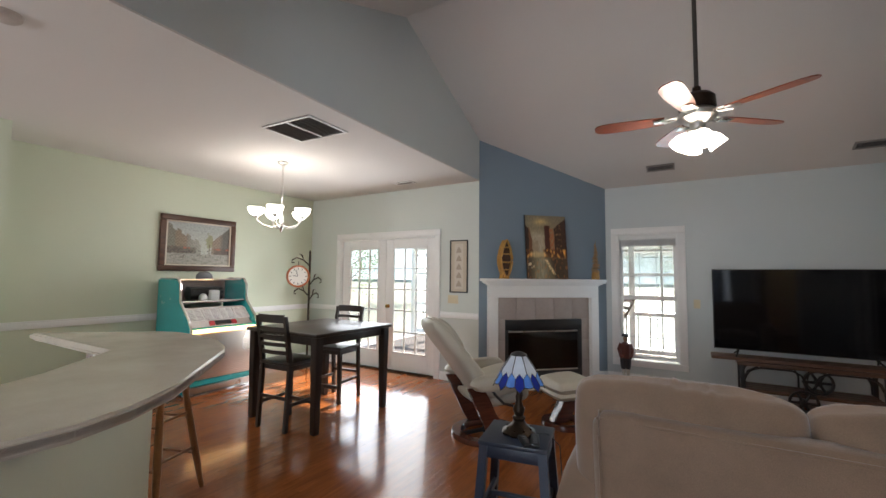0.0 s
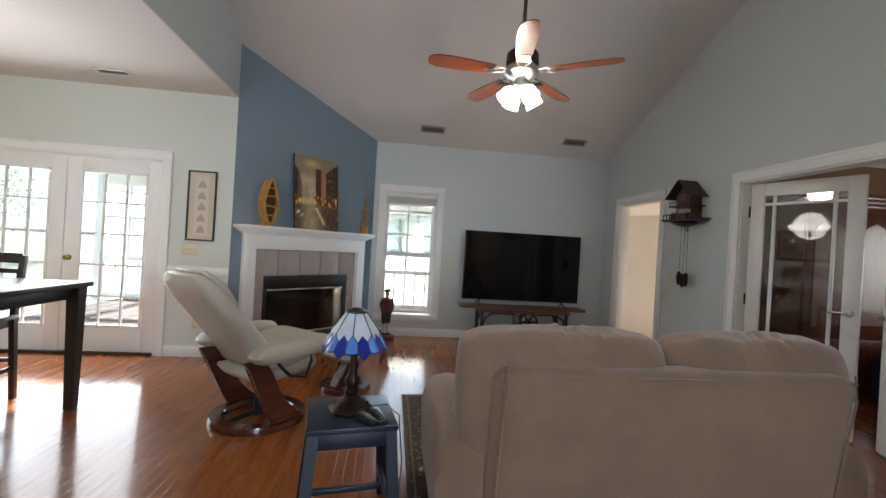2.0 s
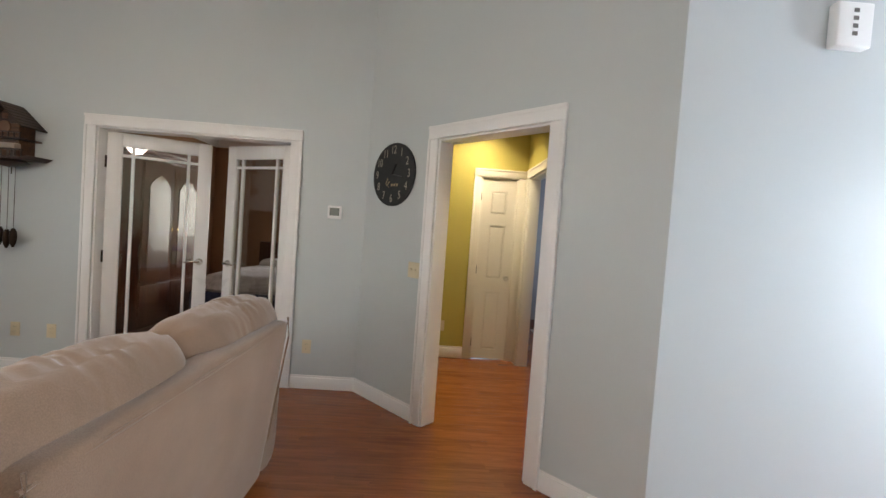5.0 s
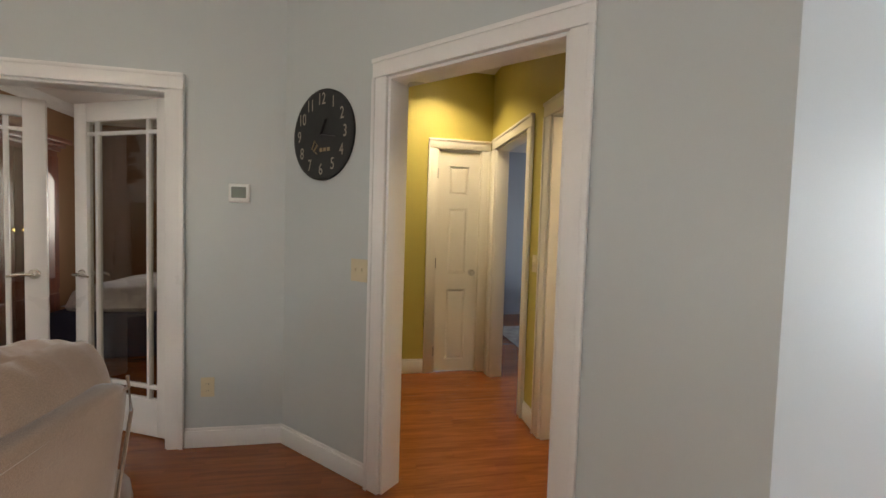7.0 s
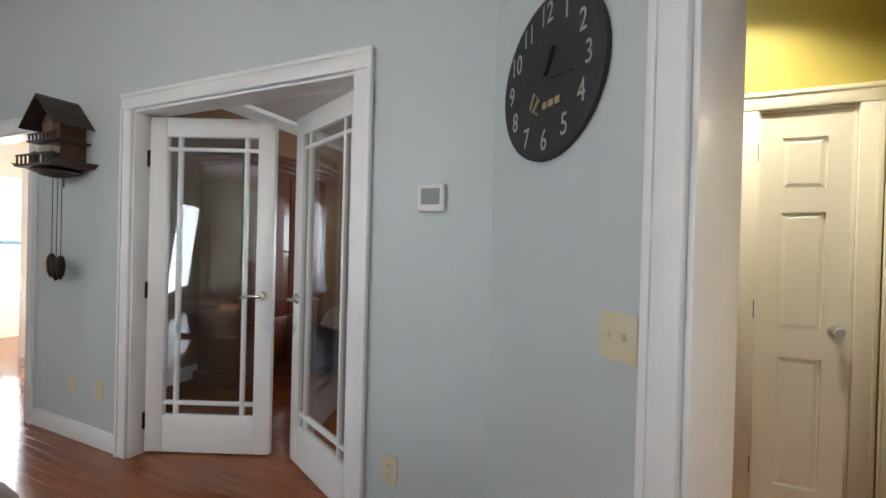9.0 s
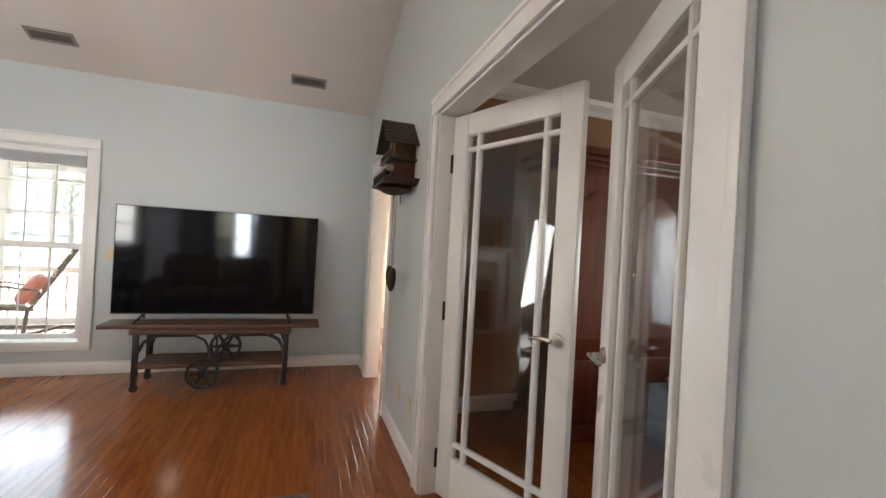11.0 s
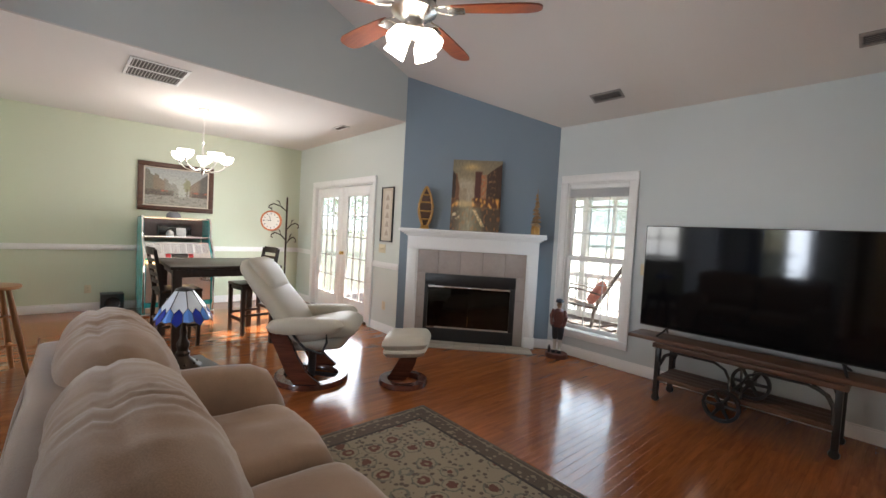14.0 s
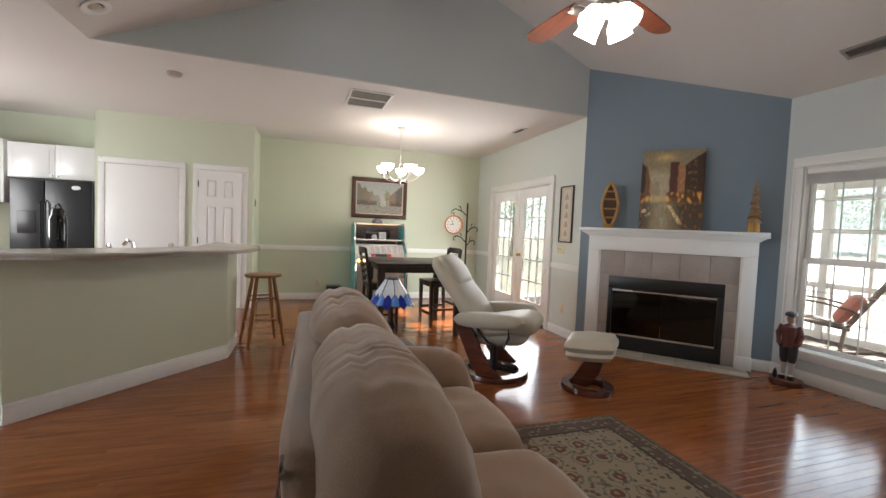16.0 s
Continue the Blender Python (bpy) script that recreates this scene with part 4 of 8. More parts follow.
# ---- porch and garden ----
bm = fresh()
box(bm, -400, 400, 8.7, 400, -0.6, -0.25)
box(bm, -400, -5.05, -400, 8.7, -0.6, -0.25)
box(bm, 7.6, 400, -400, 8.7, -0.6, -0.25)
box(bm, -5.05, 7.6, -400, -1.15, -0.6, -0.25)
struct("ground", bm, GREEN_BACK, "green lawn around the house", "ground")
PORCHPAINT = surface("porch_paint", (0.70, 0.68, 0.65), 0.6, grain=40, var=0.08, bump=0.05, large=2)
bm = fresh()
box(bm, -5.4, -0.6, 7.37, 11.3, -0.25, -0.03)
box(bm, -0.6, 3.34, 8.73, 11.3, -0.25, -0.03)
struct("porch_floor", bm, PORCHPAINT, "pale painted porch floor", "floor")
bm = fresh()
box(bm, -5.5, 3.4, 8.85, 11.3, 2.62, 2.7)
box(bm, -5.5, -1.7, 7.40, 8.85, 2.62, 2.7)
# unseen extension and fascia, added to keep the sun off the window
box(bm, -1.3, 3.4, 11.3, 13.7, 2.62, 2.7)
box(bm, -1.3, 3.4, 13.6, 13.7, 2.02, 2.62)
struct("porch_roof", bm, TRIM, "white porch ceiling with added sun-blocking extension", "roof")
HEADZ = 2.12
porch = thing("porch_screen", pose(0, 11.1, 0), "white framed porch wall with added haze sheets", "porch wall", kind="structure")
for k in range(9):
    x = -5.3 + k * 1.05
    boxpart("post", (x - 0.05, x + 0.05, -0.05, 0.05, -0.03, 2.62), TRIM, porch, 0.005)
for z0, z1 in ((0.0, 0.1), (0.72, 0.80), (1.50, 1.55), (1.98, 2.02), (HEADZ, 2.62)):
    boxpart("rail", (-5.3, 3.1, -0.035, 0.035, z0, z1), TRIM, porch, 0.004)
for k in range(8):
    x = -4.775 + k * 1.05
    boxpart("mullion", (x - 0.022, x + 0.022, -0.03, 0.03, 0.80, 2.4), TRIM, porch, 0.003)
for k in range(40):
    x = -5.2 + k * 0.21
    boxpart("baluster", (x - 0.015, x + 0.015, -0.015, 0.015, 0.1, 0.72), TRIM, porch, 0)

# pale see-through sheets added to haze the view past the porch
HAZEM, sn_, sl_, sb_ = nodes_of("haze_sheet")
sb_.inputs["Base Color"].default_value = (0.55, 0.60, 0.60, 1)
sb_.inputs["Roughness"].default_value = 0.8
str_, smx = sn_.new("ShaderNodeBsdfTransparent"), sn_.new("ShaderNodeMixShader")
sth = sn_.new("ShaderNodeBsdfTranslucent")
sth.inputs["Color"].default_value = (0.60, 0.68, 0.70, 1)
sm1 = sn_.new("ShaderNodeMixShader")
sm1.inputs[0].default_value = 0.5
sl_.new(sb_.outputs[0], sm1.inputs[1])
sl_.new(sth.outputs[0], sm1.inputs[2])
smx.inputs[0].default_value = 0.30
sl_.new(str_.outputs[0], smx.inputs[1])
sl_.new(sm1.outputs[0], smx.inputs[2])
sl_.new(smx.outputs[0], sn_["Material Output"].inputs["Surface"])
for k in range(8):
    x = -5.3 + k * 1.05
    ob = boxpart("screen_panel", (x + 0.05, x + 1.0, 0.036, 0.038, 0.1, HEADZ), HAZEM, porch, 0, "added translucent sheet that hazes the view")
    ob.visible_shadow = False


RKX, RKY = -0.62, 10.14


def rocking_chair(m):
    c = thing("rocking_chair", m, "weathered wooden rocking chair with red cushion on the porch", "rocking chair")
    GW = surface("weathered_wood", (0.17, 0.135, 0.115), 0.7, grain=60, var=0.2, bump=0.1)
    for s in (-1, 1):
        bm = fresh()
        tube(bm, arc((0, s * 0.27, 1.15), 1.13, 240, 298, 12), 0.018, 6)
        part("rocker", bm, GW, c, smooth=True)
        for x, h in ((0.24, 0.62), (-0.22, 0.42)):
            bm = fresh()
            rod(bm, (x, s * 0.27, 0.05), (x * 0.95, s * 0.27, h), 0.018, seg=8)
            part("leg", bm, GW, c, smooth=True)
        bm = fresh()
        tube(bm, [(0.30, s * 0.28, 0.64), (0.0, s * 0.28, 0.65), (-0.26, s * 0.26, 0.62)], 0.025, 8, flat=0.5)
        part("arm", bm, GW, c, smooth=True)
        bm = fresh()
        rod(bm, (-0.22, s * 0.24, 0.40), (-0.52, s * 0.24, 1.15), 0.018, seg=8)
        part("back_post", bm, GW, c, smooth=True)
    boxpart("seat", (-0.26, 0.26, -0.27, 0.27, 0.39, 0.42), GW, c, 0.01)
    for k in range(5):
        z = 0.55 + k * 0.13
        x = -0.22 - (z - 0.40) * 0.4
        boxpart("slat", (x - 0.01, x + 0.01, -0.24, 0.24, z, z + 0.06), GW, c, 0.003)
    bm = fresh()
    pillow(bm, 0.40, 0.42, 0.14, pose(-0.20, 0, 0.62, 0, 65, 0))
    part("cushion", bm, surface("red_cushion", (0.55, 0.22, 0.17), 0.9, grain=60, var=0.1, bump=0.1), c, "faded red cushion", smooth=True)
    return c


rocking_chair(pose(RKX, RKY, -0.03, 0, -7, 206) @ Matrix.Diagonal((1.04, 1.0, 1.04, 1)))
LEAF = surface("leaf_green", (0.10, 0.14, 0.075), 0.55, grain=8, var=0.45, bump=0, large=1.2, island=0.0)
lt = LEAF.node_tree
tl_ = lt.nodes.new("ShaderNodeBsdfTranslucent")
mx_ = lt.nodes.new("ShaderNodeMixShader")
mx_.inputs[0].default_value = 0.5
tl_.inputs["Color"].default_value = (0.13, 0.19, 0.09, 1)
lt.links.new(lt.nodes["Principled BSDF"].outputs[0], mx_.inputs[1])
lt.links.new(tl_.outputs[0], mx_.inputs[2])
lt.links.new(mx_.outputs[0], lt.nodes["Material Output"].inputs["Surface"])
BARK = surface("bark", (0.16, 0.12, 0.09), 0.9, grain=30, var=0.3, bump=0.5)
rng = np.random.default_rng(4)


def tree(x, y, h, r, n):
    t = thing("tree", pose(x, y, -0.25), "leafy green garden tree beyond the porch", "tree", "garden trees")
    bm = fresh()
    tube(bm, [(0, 0, 0), (0.06, 0.03, h * 0.3), (-0.05, 0.05, h * 0.6), (0, 0, h * 0.9)], [0.16, 0.12, 0.08, 0.03], 8)
    tips = []
    for k in range(7):
        a = k * 2.4
        p = Vector((r * 0.75 * math.cos(a), r * 0.75 * math.sin(a), h * (0.45 + 0.07 * k)))
        tube(bm, [(0, 0, p.z - h * 0.18), p * 0.5 + Vector((0, 0, p.z * 0.42)), p], [0.05, 0.035, 0.012], 6)
        tips += [p, p * 0.6 + Vector((0, 0, p.z * 0.42))]
    part("trunk", bm, BARK, t, smooth=True)
    vs, fs = [], []
    for k in range(n):
        c = tips[k % len(tips)] + Vector(rng.normal(0, 1, 3)) * r * 0.30
        u = Vector(rng.normal(0, 1, 3)).normalized()
        w = u.orthogonal().normalized()
        s = 0.05 + 0.06 * rng.random()
        i = len(vs)
        vs += [c - u * s, c + w * s * 0.45, c + u * s, c - w * s * 0.45]
        fs.append((i, i + 1, i + 2, i + 3))
    me = bpy.data.meshes.new("crown")
    me.from_pydata([tuple(v) for v in vs], [], fs)
    me.materials.append(LEAF)
    ob = new("crown", me)
    ob.parent = t
    tagged(ob, label="crown of small leaves", kind="stuff")


for x, y, h, r in ((-8.5, 30, 5.0, 2.4), (-4.5, 31, 5.6, 2.8), (0.6, 32, 5.0, 2.4), (-14, 30, 6.0, 3.0), (-20, 24, 5.0, 2.6), (-22, 17, 5.5, 2.8), (-19, 11, 5, 2.6)):
    tree(x, y, h, r, 2600)
# emission paints sunlit haze of distant trees onto a plain backdrop
hb, nn, ll, bb = nodes_of("haze_glow")
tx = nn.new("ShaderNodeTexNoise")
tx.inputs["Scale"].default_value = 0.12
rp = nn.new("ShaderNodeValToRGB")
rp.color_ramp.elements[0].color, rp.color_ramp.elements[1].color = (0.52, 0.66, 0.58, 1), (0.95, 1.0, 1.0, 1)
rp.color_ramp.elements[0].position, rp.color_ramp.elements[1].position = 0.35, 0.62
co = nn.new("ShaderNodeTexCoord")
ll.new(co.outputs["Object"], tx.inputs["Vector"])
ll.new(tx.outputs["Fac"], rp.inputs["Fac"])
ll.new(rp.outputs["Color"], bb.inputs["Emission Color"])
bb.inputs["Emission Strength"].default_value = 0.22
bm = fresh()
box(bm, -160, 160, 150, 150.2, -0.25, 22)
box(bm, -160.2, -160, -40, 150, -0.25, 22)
struct("backdrop", bm, hb, "glowing backdrop with painted haze of distant trees", "backdrop")


# ---- fireplace: local x along the corner wall from its patio end, y into the room ----
fm = on_wall(BLB, BLA)
FL = bm_len


def fs(x):
    return FL - x


fp = thing("fireplace", label="white mantel fireplace with taupe tile surround and black glass doors", category="fireplace")
fp.matrix_world = fm @ Matrix.Translation((FL, 0, 0)) @ Matrix.Diagonal((-1.018, 1, 1, 1))
MANTEL = TRIM
for nm, d in (("pilaster", (0.115, 0.235, 0, 0.085, 0, 1.19)), ("pilaster", (1.615, 1.735, 0, 0.085, 0, 1.19))):
    p = boxpart(nm, d, MANTEL, fp, 0.005)
    boxpart("inner_moulding", ((d[1], d[1] + 0.018, 0, 0.065, 0, 1.17) if d[0] < 1 else (d[0] - 0.018, d[0], 0, 0.065, 0, 1.17)), MANTEL, p, 0.003)
    boxpart("plinth_block", (d[0] - 0.008, d[1] + 0.008, 0, 0.095, 0, 0.14), MANTEL, p, 0.005)
boxpart("frieze", (0.115, 1.735, 0, 0.0852, 1.17, 1.345), MANTEL, fp, 0.004)
bm = fresh()
for k, (o, z0, z1) in enumerate(((0.02, 1.335, 1.355), (0.045, 1.352, 1.372), (0.075, 1.369, 1.392))):
    box(bm, 0.115 - o, 1.735 + o, 0, 0.085 + o, z0, z1, bevel=0.008)
part("crown_moulding", bm, MANTEL, fp, smooth=True)
boxpart("mantel_shelf", (0.012, 1.80, 0.0, 0.205, 1.39, 1.428), MANTEL, fp, 0.008)
bm = fresh()
box(bm, 0.20, 0.352, 0.0, 0.046, 0.0, 1.172)
box(bm, 1.47, 1.63, 0.0, 0.046, 0.0, 1.172)
box(bm, 0.352, 1.47, 0.0, 0.0458, 0.868, 1.172)
part("tile_bed", bm, GROUT, fp)
for k in range(5):
    x0 = 0.235 + k * 0.276
    boxpart("tile", (x0 + 0.003, x0 + 0.273, 0.04, 0.054, 0.875, 1.166), TILE, fp, 0.003)
for x0, x1 in ((0.237, 0.352), (1.473, 1.612)):
    for k in range(3):
        boxpart("tile", (x0, x1, 0.04, 0.054, 0.01 + k * 0.29, 0.294 + k * 0.29), TILE, fp, 0.003)
box_in = fresh()
for d in ((0.36, 1.46, -0.45, -0.44, 0.0, 0.86), (0.36, 0.37, -0.44, 0.03, 0.0, 0.86), (1.45, 1.46, -0.44, 0.03, 0.0, 0.86), (0.37, 1.45, -0.44, 0.03, 0.0, 0.02), (0.37, 1.45, -0.44, 0.03, 0.85, 0.86)):
    box(box_in, *d)
part("firebox", box_in, surface("soot_black", (0.018, 0.017, 0.016), 0.85, grain=40, var=0.3, bump=0.2), fp, "sooty black firebox")
boxpart("face_plate", (0.355, 1.485, 0.03, 0.055, 0.725, 0.868), BLACK, fp, 0.003, "black metal hood plate")
boxpart("face_plate", (0.355, 1.485, 0.03, 0.055, 0.012, 0.17), BLACK, fp, 0.003, "black lower grille plate")
boxpart("face_side", (0.355, 0.40, 0.03, 0.0548, 0.17, 0.725), BLACK, fp, 0.003)
boxpart("face_side", (1.422, 1.485, 0.03, 0.0548, 0.17, 0.725), BLACK, fp, 0.003)
for x0, x1 in ((0.402, 0.909), (0.913, 1.42)):
    d = boxpart("glass_door", (x0, x1, 0.040, 0.048, 0.175, 0.715), pane_glass("smoked_glass", (0.16, 0.16, 0.17), 0.04, 0.07), fp, 0)
    boxpart("door_trim", (x0, x1, 0.046, 0.056, 0.695, 0.715), NICKEL, d, 0.003, "thin bright trim bar")
    boxpart("door_trim", (x0, x1, 0.046, 0.056, 0.175, 0.192), NICKEL, d, 0.003, "thin bright trim bar")
for k in range(3):
    bm = fresh()
    lathe(bm, [(0.0, -0.26 + k * 0.03), (0.045, -0.25), (0.052, 0.0), (0.045, 0.25), (0.0, 0.26)], m=Matrix.Translation((0.9 + 0.05 * k, -0.22 + 0.08 * (k % 2), 0.10 + 0.07 * k)) @ pose(0, 0, 0, 0, 90, 12 - 14 * k), seg=10)
    part("log", bm, BARKWOOD, fp, "charred log", smooth=True)
hearth = thing("hearth", label="flush beige tile hearth before the fireplace", category="hearth")
hearth.matrix_world = fp.matrix_world.copy()
boxpart("hearth_bed", (0.15, 1.70, 0.002, 0.37, -0.005, 0.006), GROUT, hearth, 0)
for k in range(5):
    for j, (y0, y1) in enumerate(((0.06, 0.20), (0.206, 0.367))):
        boxpart("tile", (0.153 + k * 0.309, 0.456 + k * 0.309, y0, y1, 0.002, 0.012), HEARTHTILE, hearth, 0.002)

# things on the mantel
UMBER = surface("canvas_edge", (0.035, 0.018, 0.009), 0.6, grain=40, var=0.25, bump=0.2, large=6)
PAINT, pn_, plk, pb_ = nodes_of("oil_paint")
pat_ = pn_.new("ShaderNodeAttribute")
pat_.attribute_name = "paint"
ptc = pn_.new("ShaderNodeTexCoord")
stroke = pn_.new("ShaderNodeTexNoise")
stroke.inputs["Scale"].default_value, stroke.inputs["Detail"].default_value = 60.0, 3
plk.new(ptc.outputs["Object"], stroke.inputs["Vector"])
pmr = pn_.new("ShaderNodeMapRange")
pmr.inputs["To Min"].default_value, pmr.inputs["To Max"].default_value = 0.9, 1.1
plk.new(stroke.outputs["Fac"], pmr.inputs["Value"])
psc = pn_.new("ShaderNodeVectorMath")
psc.operation = "SCALE"
plk.new(pat_.outputs["Color"], psc.inputs[0])
plk.new(pmr.outputs["Result"], psc.inputs["Scale"])
plk.new(psc.outputs["Vector"], pb_.inputs["Base Color"])
pb_.inputs["Roughness"].default_value = 0.45
pbp = pn_.new("ShaderNodeBump")
pbp.inputs["Strength"].default_value, pbp.inputs["Distance"].default_value = 0.12, 0.002
plk.new(stroke.outputs["Fac"], pbp.inputs["Height"])
plk.new(pbp.outputs["Normal"], pb_.inputs["Normal"])


def soft(a, b, x):
    t = min(1.0, max(0.0, (x - a) / (b - a)))
    return t * t * (3 - 2 * t)


def over(c, d, f):
    f = min(1.0, max(0.0, f))
    return tuple(p + (q - p) * f for p, q in zip(c, d))


def patch(u, v, u0, u1, v0, v1, e=0.02):
    """One inside a soft-edged rectangle of the picture, nought outside."""
    return soft(u0 - e, u0 + e, u) * (1 - soft(u1 - e, u1 + e, u)) * soft(v0 - e, v0 + e, v) * (1 - soft(v1 - e, v1 + e, v))


def nz(u, v, k, o=0.0):
    return noise.noise(Vector((u * k, v * k, o)))


def oil_picture(parent, w, h, y, shade, nx, label):
    """A fine sheet whose paint colours follow the picture function shade(u, v), u and v from 0 to 1."""
    nz_ = int(nx * h / w)
    me = bpy.data.meshes.new("canvas_paint")
    me.from_pydata([((i / nx - 0.5) * w, y, j / nz_ * h) for j in range(nz_ + 1) for i in range(nx + 1)], [], [(j * (nx + 1) + i, j * (nx + 1) + i + 1, (j + 1) * (nx + 1) + i + 1, (j + 1) * (nx + 1) + i) for j in range(nz_) for i in range(nx)])
    at = me.color_attributes.new("paint", "FLOAT_COLOR", "POINT")
    for j in range(nz_ + 1):
        for i in range(nx + 1):
            u, v = i / nx, j / nz_
            at.data[j * (nx + 1) + i].color = (*shade(u + 0.012 * nz(u, v, 11), v + 0.010 * nz(u, v, 13, 5.0)), 1.0)
    me.materials.append(PAINT)
    ob = new("canvas_paint", me)
    ob.parent = parent
    return tagged(ob, label=label)


def lamplit_street(u, v):
    """Hazy sky, dark house fronts, a row of lit shops and a wet road."""
    c = over((0.30, 0.235, 0.13), (0.20, 0.17, 0.11), soft(0.55, 1.0, v))
    c = over(c, (0.62, 0.42, 0.17), 0.75 * math.exp(-((u - 0.38) / 0.16) ** 2 - ((v - 0.90) / 0.05) ** 2))
    c = over(c, (0.40, 0.34, 0.24), patch(u, v, 0.12, 0.46, 0.40, 0.72, 0.08) * 0.9)
    c = over(c, (0.28, 0.21, 0.13), patch(u, v, 0.14, 0.30, 0.40, 0.60 + 0.05 * nz(u, v, 20), 0.02) * 0.7)
    c = over(c, (0.16, 0.07, 0.03), patch(u, v, -0.1, 0.15 - 0.35 * max(0, v - 0.62), 0.38, 0.80, 0.015))
    c = over(c, (0.035, 0.016, 0.010), patch(u, v, -0.1, 0.07, 0.45, 0.84 - u, 0.015))
    c = over(c, (0.075, 0.020, 0.012), patch(u, v, 0.46, 0.60, 0.40, 0.84, 0.012))
    c = over(c, (0.36, 0.13, 0.05), patch(u, v, 0.585, 0.70, 0.44, 0.80, 0.012) * (0.75 + 0.8 * nz(u, v, 24)))
    c = over(c, (0.045, 0.020, 0.012), patch(u, v, 0.70, 1.1, 0.30, 0.80 + 0.55 * (u - 0.70), 0.012))
    c = over(c, (0.22, 0.12, 0.05), patch(u, v, 0.74, 0.88, 0.46, 0.86, 0.02) * max(0, 1.6 * nz(u, v, 22, 3.0)))
    lit = patch(u, v, -0.1, 0.16, 0.31, 0.45, 0.02) + patch(u, v, 0.42, 1.1, 0.30, 0.46, 0.02)
    c = over(c, (0.10, 0.035, 0.012), lit * 0.9)
    c = over(c, (0.72, 0.34, 0.07), lit * soft(-0.05, 0.4, nz(u * 1.3, v, 12, 7.0)))
    c = over(c, (0.62, 0.46, 0.22), patch(u, v, 0.10, 0.46, 0.34, 0.42, 0.03) * 0.6)
    road = 1 - soft(0.30, 0.35, v)
    c = over(c, (0.155, 0.125, 0.07), road)
    c = over(c, (0.34, 0.30, 0.20), road * math.exp(-((u - 0.36 - 0.1 * (v - 0.2)) / 0.13) ** 2) * (0.8 + 0.6 * nz(u * 2.5, v * 0.6, 12)))
    c = over(c, (0.045, 0.022, 0.012), road * soft(0.56, 0.75, u + 0.25 * v) * 0.85)
    c = over(c, (0.05, 0.025, 0.014), road * (1 - soft(0.02, 0.24, u)) * 0.8)
    streak = 0.47 + (0.30 - v) * 0.85
    c = over(c, (0.80, 0.62, 0.33), patch(u, v, streak - 0.035, streak + 0.03, 0.07, 0.30, 0.015) * (0.7 + 0.9 * nz(u, v, 30, 2.0)))
    c = over(c, (0.60, 0.48, 0.30), patch(u, v, 0.04, 0.18, 0.16, 0.26, 0.03) * soft(0.0, 0.3, nz(u, v, 20, 9.0)))
    c = over(c, (0.50, 0.20, 0.05), road * soft(0.12, 0.4, nz(u * 1.6, v, 14, 4.0)) * 0.3)
    k = 1.2 + 0.25 * nz(u * 1.5, v, 20, 1.0)
    return tuple(max(0.0, q * k) for q in c)


def pale_street(u, v):
    """A pale grey sky, terraces to both sides, a young tree, and a light road with dark specks."""
    c = over((0.50, 0.50, 0.44), (0.40, 0.42, 0.40), soft(0.4, 1.0, v))
    lt = 0.96 - 0.80 * max(0.0, u - 0.02)
    left = patch(u, v, -0.1, 0.52, 0.25, max(0.36, lt - 0.07 * (int(u * 14) % 2)), 0.012)
    c = over(c, over((0.20, 0.185, 0.13), (0.34, 0.33, 0.27), soft(0.1, 0.5, u)), left * 0.9)
    c = over(c, (0.30, 0.20, 0.12), left * patch(u, v, 0.12, 0.30, 0.42, 0.80, 0.02) * 0.6)
    c = over(c, (0.085, 0.075, 0.06), left * soft(0.10, 0.30, math.sin(u * 130) * math.sin(v * 85)) * 0.6 * (1 - u * 1.4))
    rt = 0.42 + 1.35 * max(0.0, u - 0.68)
    right = patch(u, v, 0.70, 1.1, 0.25, min(0.96, rt + 0.12), 0.012)
    c = over(c, over((0.30, 0.22, 0.15), (0.12, 0.11, 0.09), soft(0.82, 0.9, u)), right * 0.9)
    c = over(c, (0.075, 0.065, 0.055), right * soft(0.15, 0.35, math.sin(u * 120) * math.sin(v * 75)) * 0.55)
    crown = math.exp(-((u - 0.66) / 0.055) ** 2 - ((v - 0.58) / 0.20) ** 2)
    c = over(c, (0.27, 0.27, 0.12), soft(0.25, 0.6, crown + 0.35 * nz(u, v, 26)) * 0.8)
    c = over(c, (0.14, 0.10, 0.06), patch(u, v, 0.655, 0.668, 0.22, 0.50, 0.004))
    shops = patch(u, v, -0.1, 0.44, 0.26, 0.42, 0.02) + patch(u, v, 0.74, 1.1, 0.26, 0.42, 0.02)
    c = over(c, (0.11, 0.075, 0.055), shops * (0.5 + 0.8 * abs(nz(u, v, 22, 3.0))))
    c = over(c, (0.42, 0.14, 0.09), shops * patch(u, v, -0.1, 1.1, 0.37, 0.42, 0.01) * soft(0.0, 0.3, nz(u, v, 14, 6.0)))
    road = 1 - soft(0.22, 0.29, v)
    c = over(c, (0.36, 0.345, 0.29), road)
    c = over(c, (0.20, 0.18, 0.14), road * soft(0.05, 0.4, nz(u * 0.6, v * 2.0, 18, 2.0)) * 0.7)
    specks = patch(u, v, 0.05, 0.95, 0.18, 0.36, 0.03) * soft(0.30, 0.42, nz(u * 1.6, v * 0.55, 46, 8.0))
    c = over(c, (0.06, 0.05, 0.045), specks * 0.9)
    k = 0.85 + 0.2 * nz(u * 1.5, v, 26, 1.0)
    return tuple(max(0.0, q * k) for q in c)


